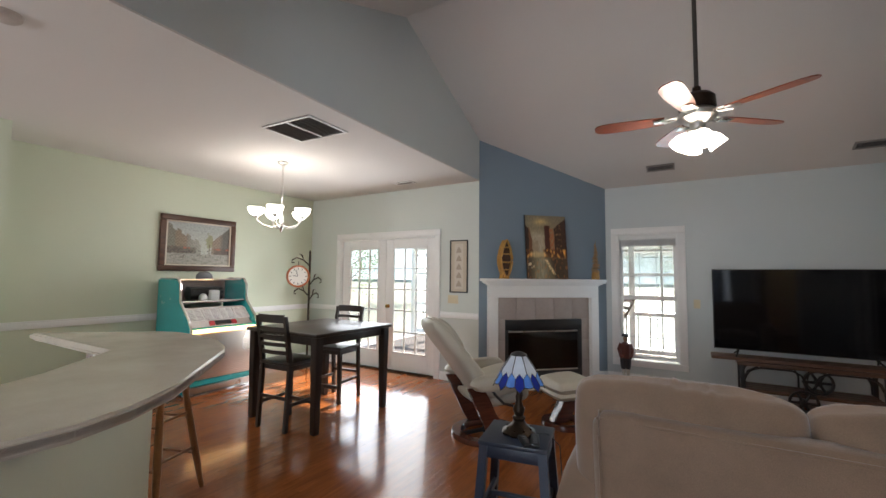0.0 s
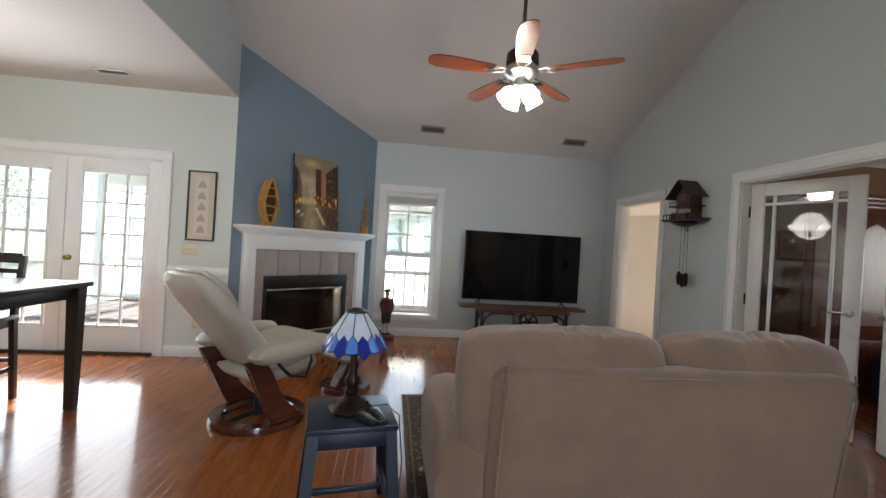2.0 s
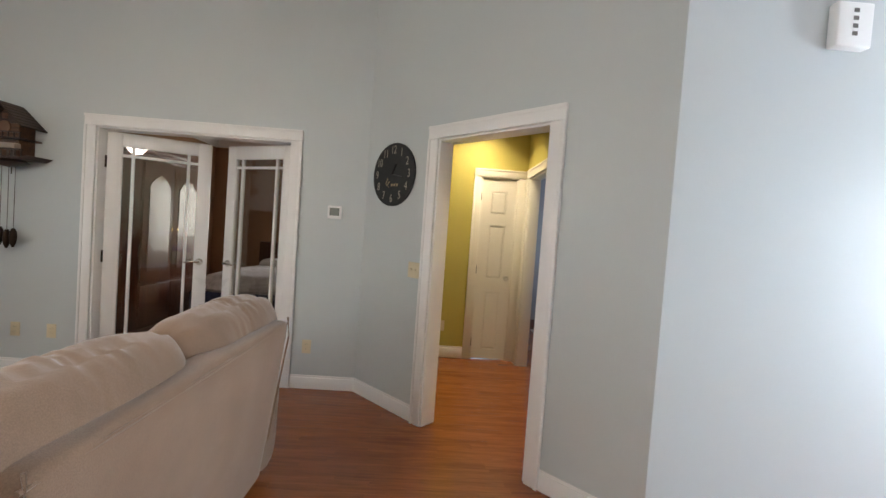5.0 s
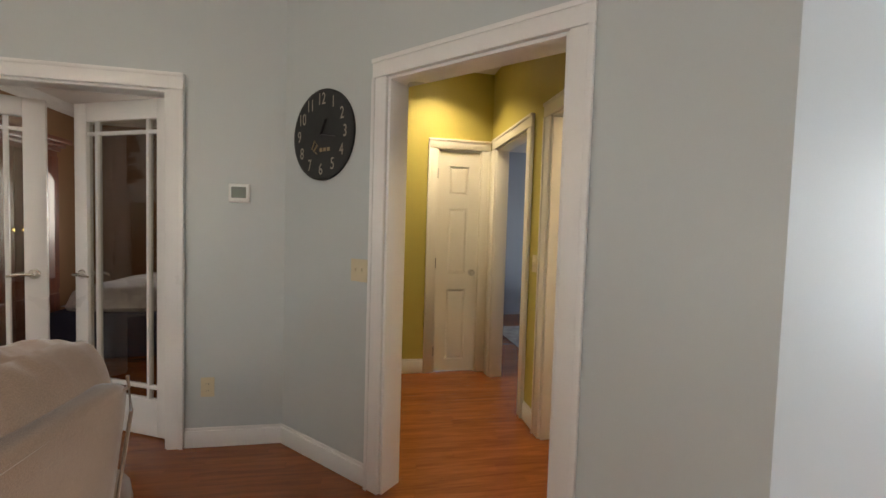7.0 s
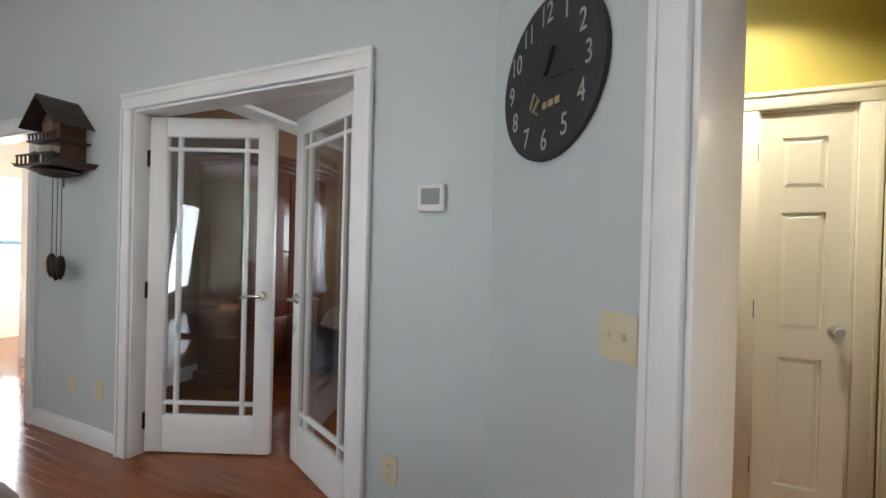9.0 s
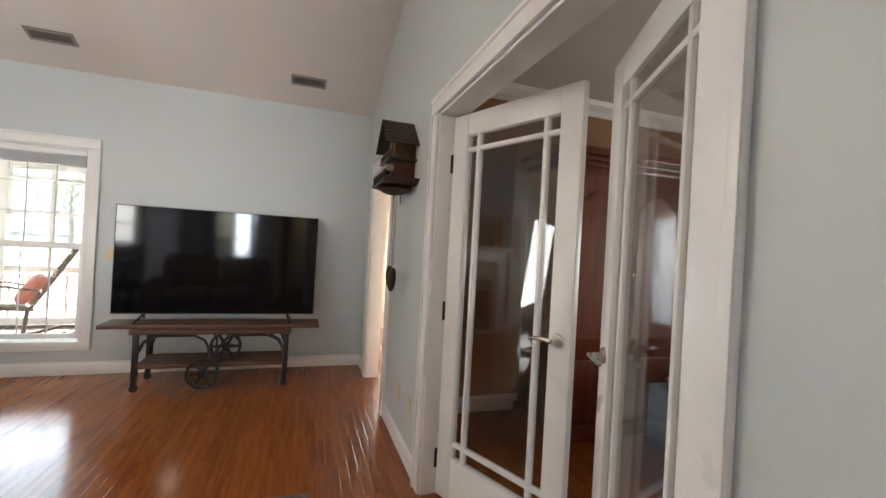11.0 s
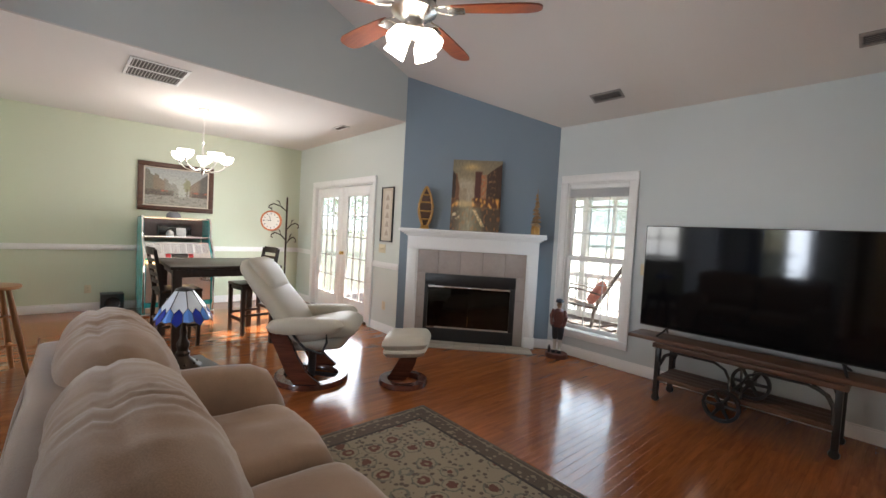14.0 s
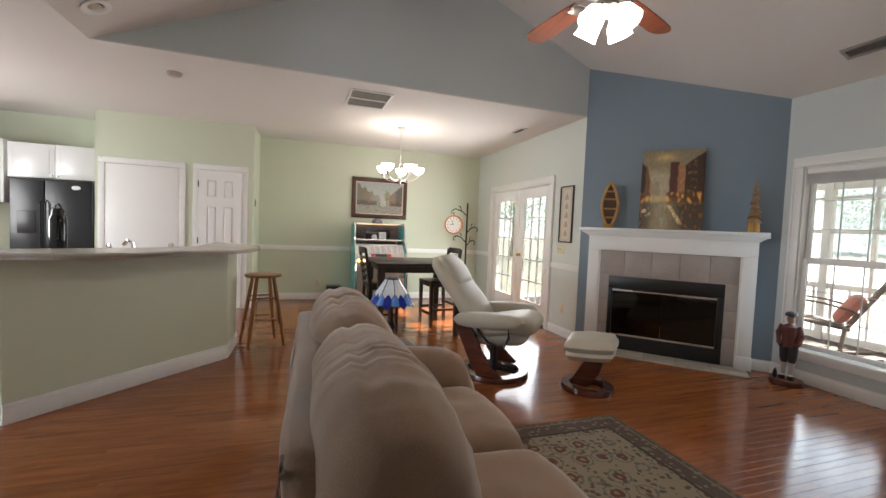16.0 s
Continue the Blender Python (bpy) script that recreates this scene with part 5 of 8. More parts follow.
def mantel_pose(x, y, z=1.428, turn=0, tilt=0):
    loc = fm @ Vector((fs(x), y, z))
    ang = math.degrees(math.atan2((fm @ Vector((0, 1, 0)) - fm.translation).y, (fm @ Vector((0, 1, 0)) - fm.translation).x)) + 90
    return Matrix.Translation(loc) @ Matrix.Rotation(radians(ang + turn), 4, "Z") @ pose(0, 0, 0, tilt)


art = thing("painting", mantel_pose(0.95, 0.155, 1.430, 0, -6), "unframed oil canvas of a lamplit street, leaning on the mantel", "painting")
boxpart("canvas", (-0.305, 0.305, 0.0, 0.03, 0, 0.89), UMBER, art, 0.003)
oil_picture(art, 0.61, 0.89, -0.0025, lamplit_street, 110, "oil painted lamplit street")

boat = thing("carved_boat", mantel_pose(0.33, 0.14, turn=12), "upright golden carved wooden boat-shaped ornament on the mantel", "ornament")
bm = fresh()
outline = [(0.088 * math.sin(math.pi * t) ** 0.8 * (1.0 if t < 0.6 else 0.92), 0.0 + 0.52 * t) for t in [k / 16 for k in range(17)]]
poly = [(0.055, 0.0)] + [(max(0.004, a), b) for a, b in outline[2:]] + [(-max(0.004, a), b) for a, b in reversed(outline[2:])] + [(-0.055, 0.0)]
prism(bm, poly, -0.012, 0.075, "xz")
part("hull", bm, GOLDWOOD, boat)
bm = fresh()
ring = [(max(0.002, a), -0.03, b) for a, b in outline[1:]] + [(-max(0.002, a), -0.03, b) for a, b in reversed(outline[1:])]
tube(bm, ring, 0.016, 6, closed=True)
part("gunwale", bm, GOLDWOOD, boat, smooth=True)
for z in (0.12, 0.22, 0.33, 0.42):
    bm = fresh()
    rod(bm, (-0.065, -0.028, z), (0.065, -0.028, z), 0.010, seg=8)
    part("thwart", bm, GOLDWOOD, boat, smooth=True)
bm = fresh()
prism(bm, [(x * 0.80, 0.03 + z * 0.93) for x, z in poly], -0.016, -0.0125, "xz")
part("inside", bm, WALNUTFRAME, boat, "dark hollow of the boat")
tree_o = thing("carved_tree", mantel_pose(1.70, 0.12), "slender tapering driftwood tree ornament on the mantel", "ornament")
bm = fresh()
lathe(bm, [(0.0, 0.0), (0.055, 0.0), (0.055, 0.05), (0.05, 0.10), (0.03, 0.13), (0.0, 0.13)], seg=14)
part("base", bm, GOLDWOOD, tree_o, smooth=True)
rr = random.Random(5)
for k in range(9):
    z = 0.11 + k * 0.045
    r0 = 0.062 * (1 - k / 9.5) + 0.008
    bm = fresh()
    lathe(bm, [(0.0, 0.03), (r0 * 0.35, 0.035), (r0 * 0.8, 0.012), (r0, 0.0), (r0 * 0.5, -0.008), (0.0, -0.006)], seg=10, m=Matrix.Translation((rr.uniform(-0.008, 0.008), rr.uniform(-0.006, 0.006), z)) @ pose(0, 0, 0, rr.uniform(-14, 14), rr.uniform(-14, 14), 0))
    part("tier", bm, BARKWOOD, tree_o, smooth=True)
bm = fresh()
rod(bm, (0, 0, 0.12), (0.004, 0, 0.56), 0.014, 0.002, seg=8)
part("stem", bm, BARKWOOD, tree_o, smooth=True)


# ---- ceiling fan ----
fan = thing("ceiling_fan", pose(1.035, 5.45, 2.53), "ceiling fan with five cherry blades and lit shades", "ceiling fan")
bm = fresh()
rod(bm, (0, 0, 0.22), (0, 0, 1.50), 0.014, seg=12)
part("downrod", bm, surface("rod_pewter", (0.10, 0.085, 0.075), 0.4, 0.6), fan, "dark pewter rod", smooth=True)
bm = fresh()
lathe(bm, [(0.0, 1.53), (0.065, 1.53), (0.07, 1.49), (0.05, 1.43), (0.02, 1.41), (0.0, 1.41)])
part("canopy", bm, BRONZE, fan, smooth=True)
bm = fresh()
lathe(bm, [(0.0, 0.24), (0.025, 0.24), (0.03, 0.20), (0.085, 0.185), (0.11, 0.16), (0.115, 0.09), (0.10, 0.075), (0.0, 0.075)])
part("motor_housing", bm, BRONZE, fan, "dark bronze motor housing", smooth=True)
bm = fresh()
lathe(bm, [(0.0, 0.08), (0.10, 0.075), (0.125, 0.05), (0.12, 0.02), (0.09, 0.0), (0.05, -0.02), (0.045, -0.06), (0.065, -0.075), (0.05, -0.10), (0.02, -0.115), (0.0, -0.115)])
part("switch_housing", bm, NICKEL, fan, "polished nickel fitter", smooth=True)
for k in range(5):
    a = radians(-31 + 72 * k)
    m = Matrix.Rotation(a, 4, "Z")
    bm = fresh()
    tube(bm, [(0.09, 0, 0.045), (0.14, 0.03, 0.03), (0.19, 0.045, 0.028), (0.24, 0.03, 0.03)], 0.008, 6, flat=0.6)
    tube(bm, [(0.09, 0, 0.045), (0.14, -0.03, 0.03), (0.19, -0.045, 0.028), (0.24, -0.03, 0.03)], 0.008, 6, flat=0.6)
    box(bm, 0.18, 0.27, -0.035, 0.035, 0.024, 0.030, bevel=0.003)
    bmesh.ops.transform(bm, matrix=m, verts=bm.verts[:])
    iron = part("blade_iron", bm, NICKEL, fan, "ornate nickel blade bracket", smooth=True)
    bm = fresh()
    prof = [(0.20, 0.048), (0.30, 0.058), (0.50, 0.068), (0.60, 0.066), (0.645, 0.05), (0.665, 0.022)]
    poly = prof + [(x, -y) for x, y in reversed(prof)]
    prism(bm, poly, 0.031, 0.039)
    bmesh.ops.transform(bm, matrix=m @ pose(0, 0, 0, 10, 0, 0), verts=bm.verts[:])
    part("blade", bm, BLADE, iron, "cherry stained wood blade")
for k in range(4):
    a = radians(17 + 90 * k)
    m = Matrix.Rotation(a, 4, "Z") @ Matrix.Translation((0.055, 0, -0.075)) @ pose(0, 0, 0, 0, -36, 0)
    bm = fresh()
    rod(bm, (0, 0, 0.02), (0, 0, -0.03), 0.016, seg=10)
    bmesh.ops.transform(bm, matrix=m, verts=bm.verts[:])
    arm_ = part("lamp_arm", bm, NICKEL, fan, smooth=True)
    bm = fresh()
    lathe(bm, [(0.022, -0.02), (0.035, -0.035), (0.052, -0.065), (0.056, -0.10), (0.062, -0.125), (0.058, -0.124), (0.052, -0.10), (0.048, -0.068), (0.03, -0.04)], seg=20, m=m)
    part("shade", bm, glowing("fan_glass_lit", (1.0, 0.92, 0.80), 1.8), arm_, "glowing frosted tulip shade", smooth=True)
lamp("fan_light", "POINT", pose(1.035, 5.45, 2.29), 6.5, (1.0, 0.86, 0.70), 0.12)

# ---- chandelier ----
ch = thing("chandelier", pose(-3.11, 5.29, 2.77), "brushed nickel chandelier with five lit glass bowls on a chain", "chandelier")
bm = fresh()
lathe(bm, [(0.0, 0.0), (0.065, 0.0), (0.062, -0.02), (0.03, -0.035), (0.0, -0.04)])
part("canopy", bm, NICKEL, ch, smooth=True)
bm = fresh()
for k in range(11):
    z = -0.05 - k * 0.03
    pl = "xz" if k % 2 else "yz"
    tube(bm, [(p[0] * (0.6 if pl == "xz" else 1), p[1] * (0.6 if pl == "yz" else 1), p[2]) for p in arc((0, 0, 0), 0.021, 0, 330, 9, pl)], 0.003, 5, closed=True)
    bmesh.ops.translate(bm, vec=(0, 0, z), verts=bm.verts[-50:])
part("chain", bm, NICKEL, ch, smooth=True)
bm = fresh()
lathe(bm, [(0.0, -0.36), (0.012, -0.36), (0.012, -0.40), (0.022, -0.42), (0.012, -0.45), (0.016, -0.60), (0.024, -0.68), (0.030, -0.72), (0.035, -0.76), (0.02, -0.79), (0.012, -0.815), (0.0, -0.83)], seg=16)
part("stem", bm, NICKEL, ch, smooth=True)
BOWL = glowing("bowl_glass_lit", (1.0, 0.94, 0.84), 1.6)
for k in range(5):
    m = Matrix.Rotation(radians(20 + 72 * k), 4, "Z")
    bm = fresh()
    tube(bm, [(0.02, 0, -0.75), (0.10, 0, -0.775), (0.19, 0, -0.755), (0.25, 0, -0.71), (0.27, 0, -0.68)], 0.008, 8)
    lathe(bm, [(0.0, 0.0), (0.03, 0.0), (0.026, -0.02), (0.0, -0.025)], (0.27, 0, -0.655), 14)
    bmesh.ops.transform(bm, matrix=m, verts=bm.verts[:])
    a_ = part("arm", bm, NICKEL, ch, smooth=True)
    bm = fresh()
    lathe(bm, [(0.022, -0.655), (0.055, -0.64), (0.082, -0.605), (0.092, -0.56), (0.088, -0.56), (0.078, -0.603), (0.05, -0.634)], (0.27, 0, 0), 20)
    bmesh.ops.transform(bm, matrix=m, verts=bm.verts[:])
    part("bowl", bm, BOWL, a_, "glowing alabaster glass bowl", smooth=True)
lamp("chandelier_light", "POINT", pose(-3.11, 5.29, 2.20), 3.7, (1.0, 0.94, 0.86), 0.28)


# ---- ceiling vents, smoke alarm, recessed lamp ----
VENT = surface("vent_grey", (0.33, 0.30, 0.28), 0.5, 0.2, grain=50, var=0.1, bump=0)


def vent(m, w, d, n, label, frame_mat, cols=1):
    v = thing("ceiling_vent", m, label, "ceiling vent", "ceiling vents")
    boxpart("backing", (-w / 2, w / 2, -d / 2, d / 2, -0.003, -0.001), surface("duct_shadow", (0.09, 0.08, 0.075), 0.8), v, 0)
    b = 0.022
    for dims in ((-w / 2, w / 2, -d / 2, -d / 2 + b, -0.012, -0.003), (-w / 2, w / 2, d / 2 - b, d / 2, -0.012, -0.003), (-w / 2, -w / 2 + b, -d / 2 + b, d / 2 - b, -0.012, -0.003), (w / 2 - b, w / 2, -d / 2 + b, d / 2 - b, -0.012, -0.003)):
        boxpart("frame", dims, frame_mat, v, 0.002)
    if cols == 2:
        boxpart("divider", (-0.012, 0.012, -d / 2 + b, d / 2 - b, -0.012, -0.003), frame_mat, v, 0.002)
    for k in range(n):
        y = -d / 2 + b + (d - 2 * b) * (k + 0.5) / n
        bm = fresh()
        box(bm, -w / 2 + b, w / 2 - b, -0.007, 0.007, -0.0006, 0.0006, m=Matrix.Translation((0, y, -0.008)) @ pose(0, 0, 0, 38))
        part("slat", bm, VENT, v)
    return v


vent(pose(-2.0, 4.665, CH, 0, 0, 2), 0.60, 0.46, 16, "white framed return air grille in the dining ceiling", TRIM, 2)
vent(pose(-2.485, 6.84, CH, 0, 0, 0), 0.30, 0.12, 5, "small white register in the dining ceiling", TRIM)
slope = math.degrees(math.atan2(RIDGE_Z - CH, TVY - RIDGE_Y))
for x in (0.65, 2.68):
    vent(pose(x, 8.255, vault(8.255), -slope, 0, 0), 0.33, 0.13, 5, "small register in the sloping ceiling", VENT)
sd = thing("smoke_alarm", pose(-2.0, 2.75, CH), "round white smoke alarm on the ceiling", "smoke alarm")
bm = fresh()
lathe(bm, [(0.0, 0.0), (0.068, 0.0), (0.066, -0.022), (0.05, -0.036), (0.0, -0.038)])
part("body", bm, surface("aged_white_plastic", (0.50, 0.44, 0.40), 0.5), sd, smooth=True)
rl = thing("recessed_light", pose(-0.98, 2.52, vault(2.52), slope, 0, 0), "round recessed ceiling light with white trim, unlit", "ceiling light")
bm = fresh()
lathe(bm, [(0.055, 0.0), (0.095, -0.002), (0.098, -0.010), (0.075, -0.012), (0.055, -0.004)], closed=True)
part("trim_ring", bm, TRIM, rl, smooth=True)
bm = fresh()
lathe(bm, [(0.0, -0.016), (0.03, -0.012), (0.052, -0.002), (0.0, -0.0015)])
part("bulb", bm, NICKEL, rl, smooth=True)


# ---- television and its stand ----
tv = thing("television", pose(2.01, 8.20, 0), "large black flat-screen television standing on the plank", "television")
boxpart("panel", (-0.831, 0.831, 0.0, 0.045, 0.625, 1.57), BLACK, tv, 0.004)
boxpart("screen", (-0.822, 0.822, -0.003, 0.002, 0.637, 1.562), SCREEN, tv, 0, "dark glossy screen")
for s in (-1, 1):
    bm = fresh()
    tube(bm, [(s * 0.62, -0.12, 0.566), (s * 0.60, -0.03, 0.60), (s * 0.58, 0.02, 0.645)], 0.010, 6)
    tube(bm, [(s * 0.62, 0.14, 0.566), (s * 0.60, 0.05, 0.60), (s * 0.58, 0.02, 0.645)], 0.010, 6)
    part("foot", bm, BLACK, tv, smooth=True)
pl = thing("plank_shelf", pose(2.02, 8.19, 0), "long reddish-brown plank laid across the cart", "shelf")
boxpart("plank", (-0.875, 0.875, -0.15, 0.15, 0.522, 0.556), RUSTICWOOD, pl, 0.005)
cart = thing("industrial_cart", pose(2.02, 8.19, 0), "rustic wooden factory cart with iron frame and wheels", "tv stand")
for k in range(4):
    boxpart("top_board", (-0.63, 0.63, -0.2 + k * 0.1, -0.103 + k * 0.1, 0.482, 0.522), RUSTICWOOD, cart, 0.004)
for k in range(4):
    boxpart("shelf_board", (-0.58, 0.58, -0.19 + k * 0.095, -0.098 + k * 0.095, 0.195, 0.232), RUSTICWOOD, cart, 0.003)
for sx in (-1, 1):
    for sy in (-1, 1):
        bm = fresh()
        box(bm, sx * 0.585 - 0.02, sx * 0.585 + 0.02, sy * 0.17 - 0.02, sy * 0.17 + 0.02, 0.06, 0.482, bevel=0.003)
        tube(bm, [(sx * 0.57, sy * 0.17, 0.33), (sx * 0.53, sy * 0.17, 0.42), (sx * 0.44, sy * 0.17, 0.475)], 0.016, 6)
        leg = part("leg", bm, BLACK, cart, "black iron leg with curved brace", smooth=True)
        bm = fresh()
        lathe(bm, [(0.0, -0.015), (0.03, -0.015), (0.034, 0.0), (0.03, 0.015), (0.0, 0.015)], m=Matrix.Translation((sx * 0.585, sy * 0.17, 0.034)) @ pose(0, 0, 0, 90), seg=14)
        part("caster", bm, BLACK, leg, smooth=True)
for x, y, z in ((-0.07, -0.235, 0.155), (0.08, -0.10, 0.355)):
    bm = fresh()
    lathe(bm, [(0.108, -0.016), (0.13, -0.018), (0.13, 0.018), (0.108, 0.016)], m=Matrix.Translation((x, y, z)) @ pose(0, 0, 0, 90), seg=28, closed=True)
    wl = part("iron_wheel", bm, BLACK, cart, "spoked black iron wheel", smooth=True)
    bm = fresh()
    rod(bm, (x, y - 0.025, z), (x, y + 0.06, z), 0.032, seg=14)
    part("hub", bm, BLACK, wl, smooth=True)
    for k in range(6):
        a = k * math.pi / 3
        bm = fresh()
        rod(bm, (x, y, z), (x + 0.112 * math.cos(a), y, z + 0.112 * math.sin(a)), 0.016, 0.012, seg=8)
        part("spoke", bm, BLACK, wl, smooth=True)
for sy in (-1, 1):
    for sx in (-1, 1):
        bm = fresh()
        tube(bm, [(sx * 0.04, sy * 0.185, 0.235), (sx * 0.04, sy * 0.185, 0.36), (sx * 0.075, sy * 0.185, 0.43), (sx * 0.15, sy * 0.185, 0.47), (sx * 0.42, sy * 0.185, 0.47), (sx * 0.51, sy * 0.185, 0.44), (sx * 0.56, sy * 0.185, 0.36), (sx * 0.565, sy * 0.185, 0.24)], 0.017, 6, flat=0.6)
        part("arch_brace", bm, BLACK, cart, "curved black iron arch", smooth=True)
bm = fresh()
rod(bm, (0.0, -0.215, 0.30), (0.0, 0.19, 0.30), 0.014, seg=10)
part("axle", bm, BLACK, cart, smooth=True)

# ---- statue ----
bm = fresh()
lathe(bm, [(0.0, 0.0), (0.155, 0.0), (0.16, 0.02), (0.15, 0.05), (0.0, 0.055)], seg=20)
for s in (-1, 1):
    lathe(bm, [(0.0, 0.0), (0.035, 0.0), (0.03, 0.04), (0.0, 0.05)], (s * 0.04, -0.03, 0.05), 10)
    lathe(bm, [(0.022, 0.06), (0.026, 0.12), (0.032, 0.18), (0.045, 0.22), (0.052, 0.30), (0.05, 0.36)], (s * 0.036, 0, 0.03), 10)
    tube(bm, [(s * 0.07, 0, 0.555), (s * 0.105, 0.0, 0.48), (s * 0.09, -0.03, 0.40), (s * 0.06, -0.06, 0.37)], [0.03, 0.03, 0.026, 0.022], 8)
lathe(bm, [(0.0, 0.36), (0.075, 0.36), (0.07, 0.42), (0.08, 0.50), (0.075, 0.55), (0.03, 0.575), (0.022, 0.585), (0.036, 0.61), (0.038, 0.635), (0.0, 0.66)], (0, 0, 0), 14)
lathe(bm, [(0.0, 0.695), (0.045, 0.685), (0.06, 0.66), (0.05, 0.648), (0.0, 0.648)], (0, 0, 0), 14)
lathe(bm, [(0.0, 0.0), (0.02, 0.0), (0.024, 0.04), (0.012, 0.08), (0.0, 0.09)], (-0.10, -0.04, 0.05), 8)
ob = part("statue", bm, [surface("statue_red", (0.11, 0.028, 0.02), 0.5, grain=40, var=0.2, bump=0.05), surface("statue_navy", (0.02, 0.022, 0.03), 0.5), surface("statue_skin", (0.30, 0.17, 0.10), 0.5), surface("statue_base", (0.10, 0.03, 0.018), 0.4), surface("statue_white", (0.55, 0.52, 0.46), 0.5)], smooth=True)
for p in ob.data.polygons:
    z = p.center.z
    p.material_index = 3 if z < 0.056 else (4 if 0.09 < z < 0.21 and abs(p.center.x) < 0.08 else (1 if z < 0.37 else (0 if z < 0.575 else (2 if z < 0.645 else 1))))
ob.matrix_world = pose(0.165, 8.40, 0, 0, 0, 20) @ Matrix.Diagonal((0.82, 0.82, 1, 1))
tagged(ob, "painted standing figure statue in red coat on brown base", "statue")


# ---- dining table and chairs ----
tb = thing("dining_table", pose(-2.455, 5.36, 0), "square espresso wood counter-height dining table", "dining table")
boxpart("tabletop", (-0.52, 0.52, -0.545, 0.545, 0.875, 0.91), DARKWOOD, tb, 0.006)
for nm, d in (("apron", (-0.42, 0.42, -0.475, -0.45, 0.79, 0.875)), ("apron", (-0.42, 0.42, 0.45, 0.475, 0.79, 0.875)), ("apron", (-0.45, -0.425, -0.45, 0.45, 0.79, 0.875)), ("apron", (0.425, 0.45, -0.45, 0.45, 0.79, 0.875))):
    boxpart(nm, d, DARKWOOD, tb, 0.002)
for sx in (-1, 1):
    for sy in (-1, 1):
        bm = fresh()
        prism(bm, [(-0.042, -0.042), (0.042, -0.042), (0.042, 0.042), (-0.042, 0.042)], 0.0, 0.875)
        for v in bm.verts:
            if v.co.z < 0.1:
                v.co.x *= 0.72
                v.co.y *= 0.72
        bmesh.ops.bevel(bm, geom=bm.edges[:], offset=0.004, segments=2, affect="EDGES")
        bmesh.ops.translate(bm, vec=(sx * 0.455, sy * 0.48, 0), verts=bm.verts[:])
        part("leg", bm, DARKWOOD, tb)


def counter_chair(m):
    """Local y: the way the sitter faces."""
    c = thing("counter_chair", m, "espresso wood ladder-back counter chair at the table", "chair", "chairs round the table")
    boxpart("seat", (-0.205, 0.205, -0.20, 0.20, 0.595, 0.63), DARKWOOD, c, 0.010, seg=3)
    for d in ((-0.17, 0.17, 0.155, 0.175, 0.545, 0.595), (-0.17, 0.17, -0.175, -0.155, 0.545, 0.595), (-0.185, -0.165, -0.17, 0.17, 0.545, 0.595), (0.165, 0.185, -0.17, 0.17, 0.545, 0.595)):
        boxpart("seat_rail", d, DARKWOOD, c, 0.002)
    for s in (-1, 1):
        bm = fresh()
        prism(bm, [(0.155, 0.0), (0.185, 0.0), (0.195, 0.595), (0.15, 0.595)], s * 0.178 - 0.02, s * 0.178 + 0.02, "yz")
        part("leg", bm, DARKWOOD, c)
        bm = fresh()
        prism(bm, [(-0.225, 0.0), (-0.19, 0.0), (-0.155, 0.58), (-0.16, 0.66), (-0.235, 1.06), (-0.265, 1.06), (-0.20, 0.64), (-0.195, 0.56)], s * 0.182 - 0.017, s * 0.182 + 0.017, "yz")
        part("back_post", bm, DARKWOOD, c)
        boxpart("stretcher", (s * 0.178 - 0.011, s * 0.178 + 0.011, -0.18, 0.16, 0.22, 0.25), DARKWOOD, c, 0.002)
    boxpart("footrest", (-0.16, 0.16, 0.158, 0.182, 0.16, 0.20), DARKWOOD, c, 0.003)
    boxpart("stretcher", (-0.17, 0.17, -0.198, -0.176, 0.28, 0.31), DARKWOOD, c, 0.002)
    for k in range(5):
        z = 0.70 + k * 0.075
        y = -0.183 - (z - 0.66) * 0.18
        h = 0.075 if k == 4 else 0.034
        bm = fresh()
        n = 8
        poly = [(-0.168 + 0.336 * i / n, y - 0.018 * math.sin(math.pi * i / n)) for i in range(n + 1)]
        prism(bm, poly + [(a, b - 0.016) for a, b in reversed(poly)], z, z + h)
        part("back_slat", bm, DARKWOOD, c)
    return c


ca = counter_chair(pose(-2.45, 4.955, 0, 0, 0, 4))
copy_thing(ca, pose(-2.67, 5.79, 0, 0, 0, 188))


# ---- jukebox ----
jb = thing("jukebox", pose(-4.785, 5.225, 0), "teal and chrome vintage jukebox with selection panel, by the wall", "jukebox")
# local: x out from the wall, y along it
JW = 0.425
for s in (-1, 1):
    bm = fresh()
    prism(bm, [(0.02, 0.05), (0.78, 0.05), (0.78, 0.80), (0.72, 0.90), (0.52, 1.10), (0.50, 1.32), (0.44, 1.375), (0.02, 1.375)], s * JW - 0.02, s * JW + 0.02, "xz")
    side = part("side_panel", bm, TEAL, jb, "teal enamelled side")
    bm = fresh()
    tube(bm, [(0.795, s * JW, 0.06), (0.795, s * JW, 0.80), (0.735, s * JW, 0.905), (0.535, s * JW, 1.105), (0.515, s * JW, 1.32), (0.45, s * JW, 1.39), (0.05, s * JW, 1.39)], 0.016, 6)
    part("edge_strip", bm, CHROME, side, "chrome edge strip", smooth=True)
boxpart("base", (0.03, 0.80, -JW - 0.02, JW + 0.02, 0.0, 0.05), CHROME, jb, 0.006, "chrome kick base")
boxpart("cabinet", (0.02, 0.75, -JW + 0.02, JW - 0.02, 0.05, 0.80), TEAL, jb, 0)
grillem = surface("speaker_grille", (0.56, 0.51, 0.46), 0.30, 0.9, grain=60, var=0.15, bump=0.1)
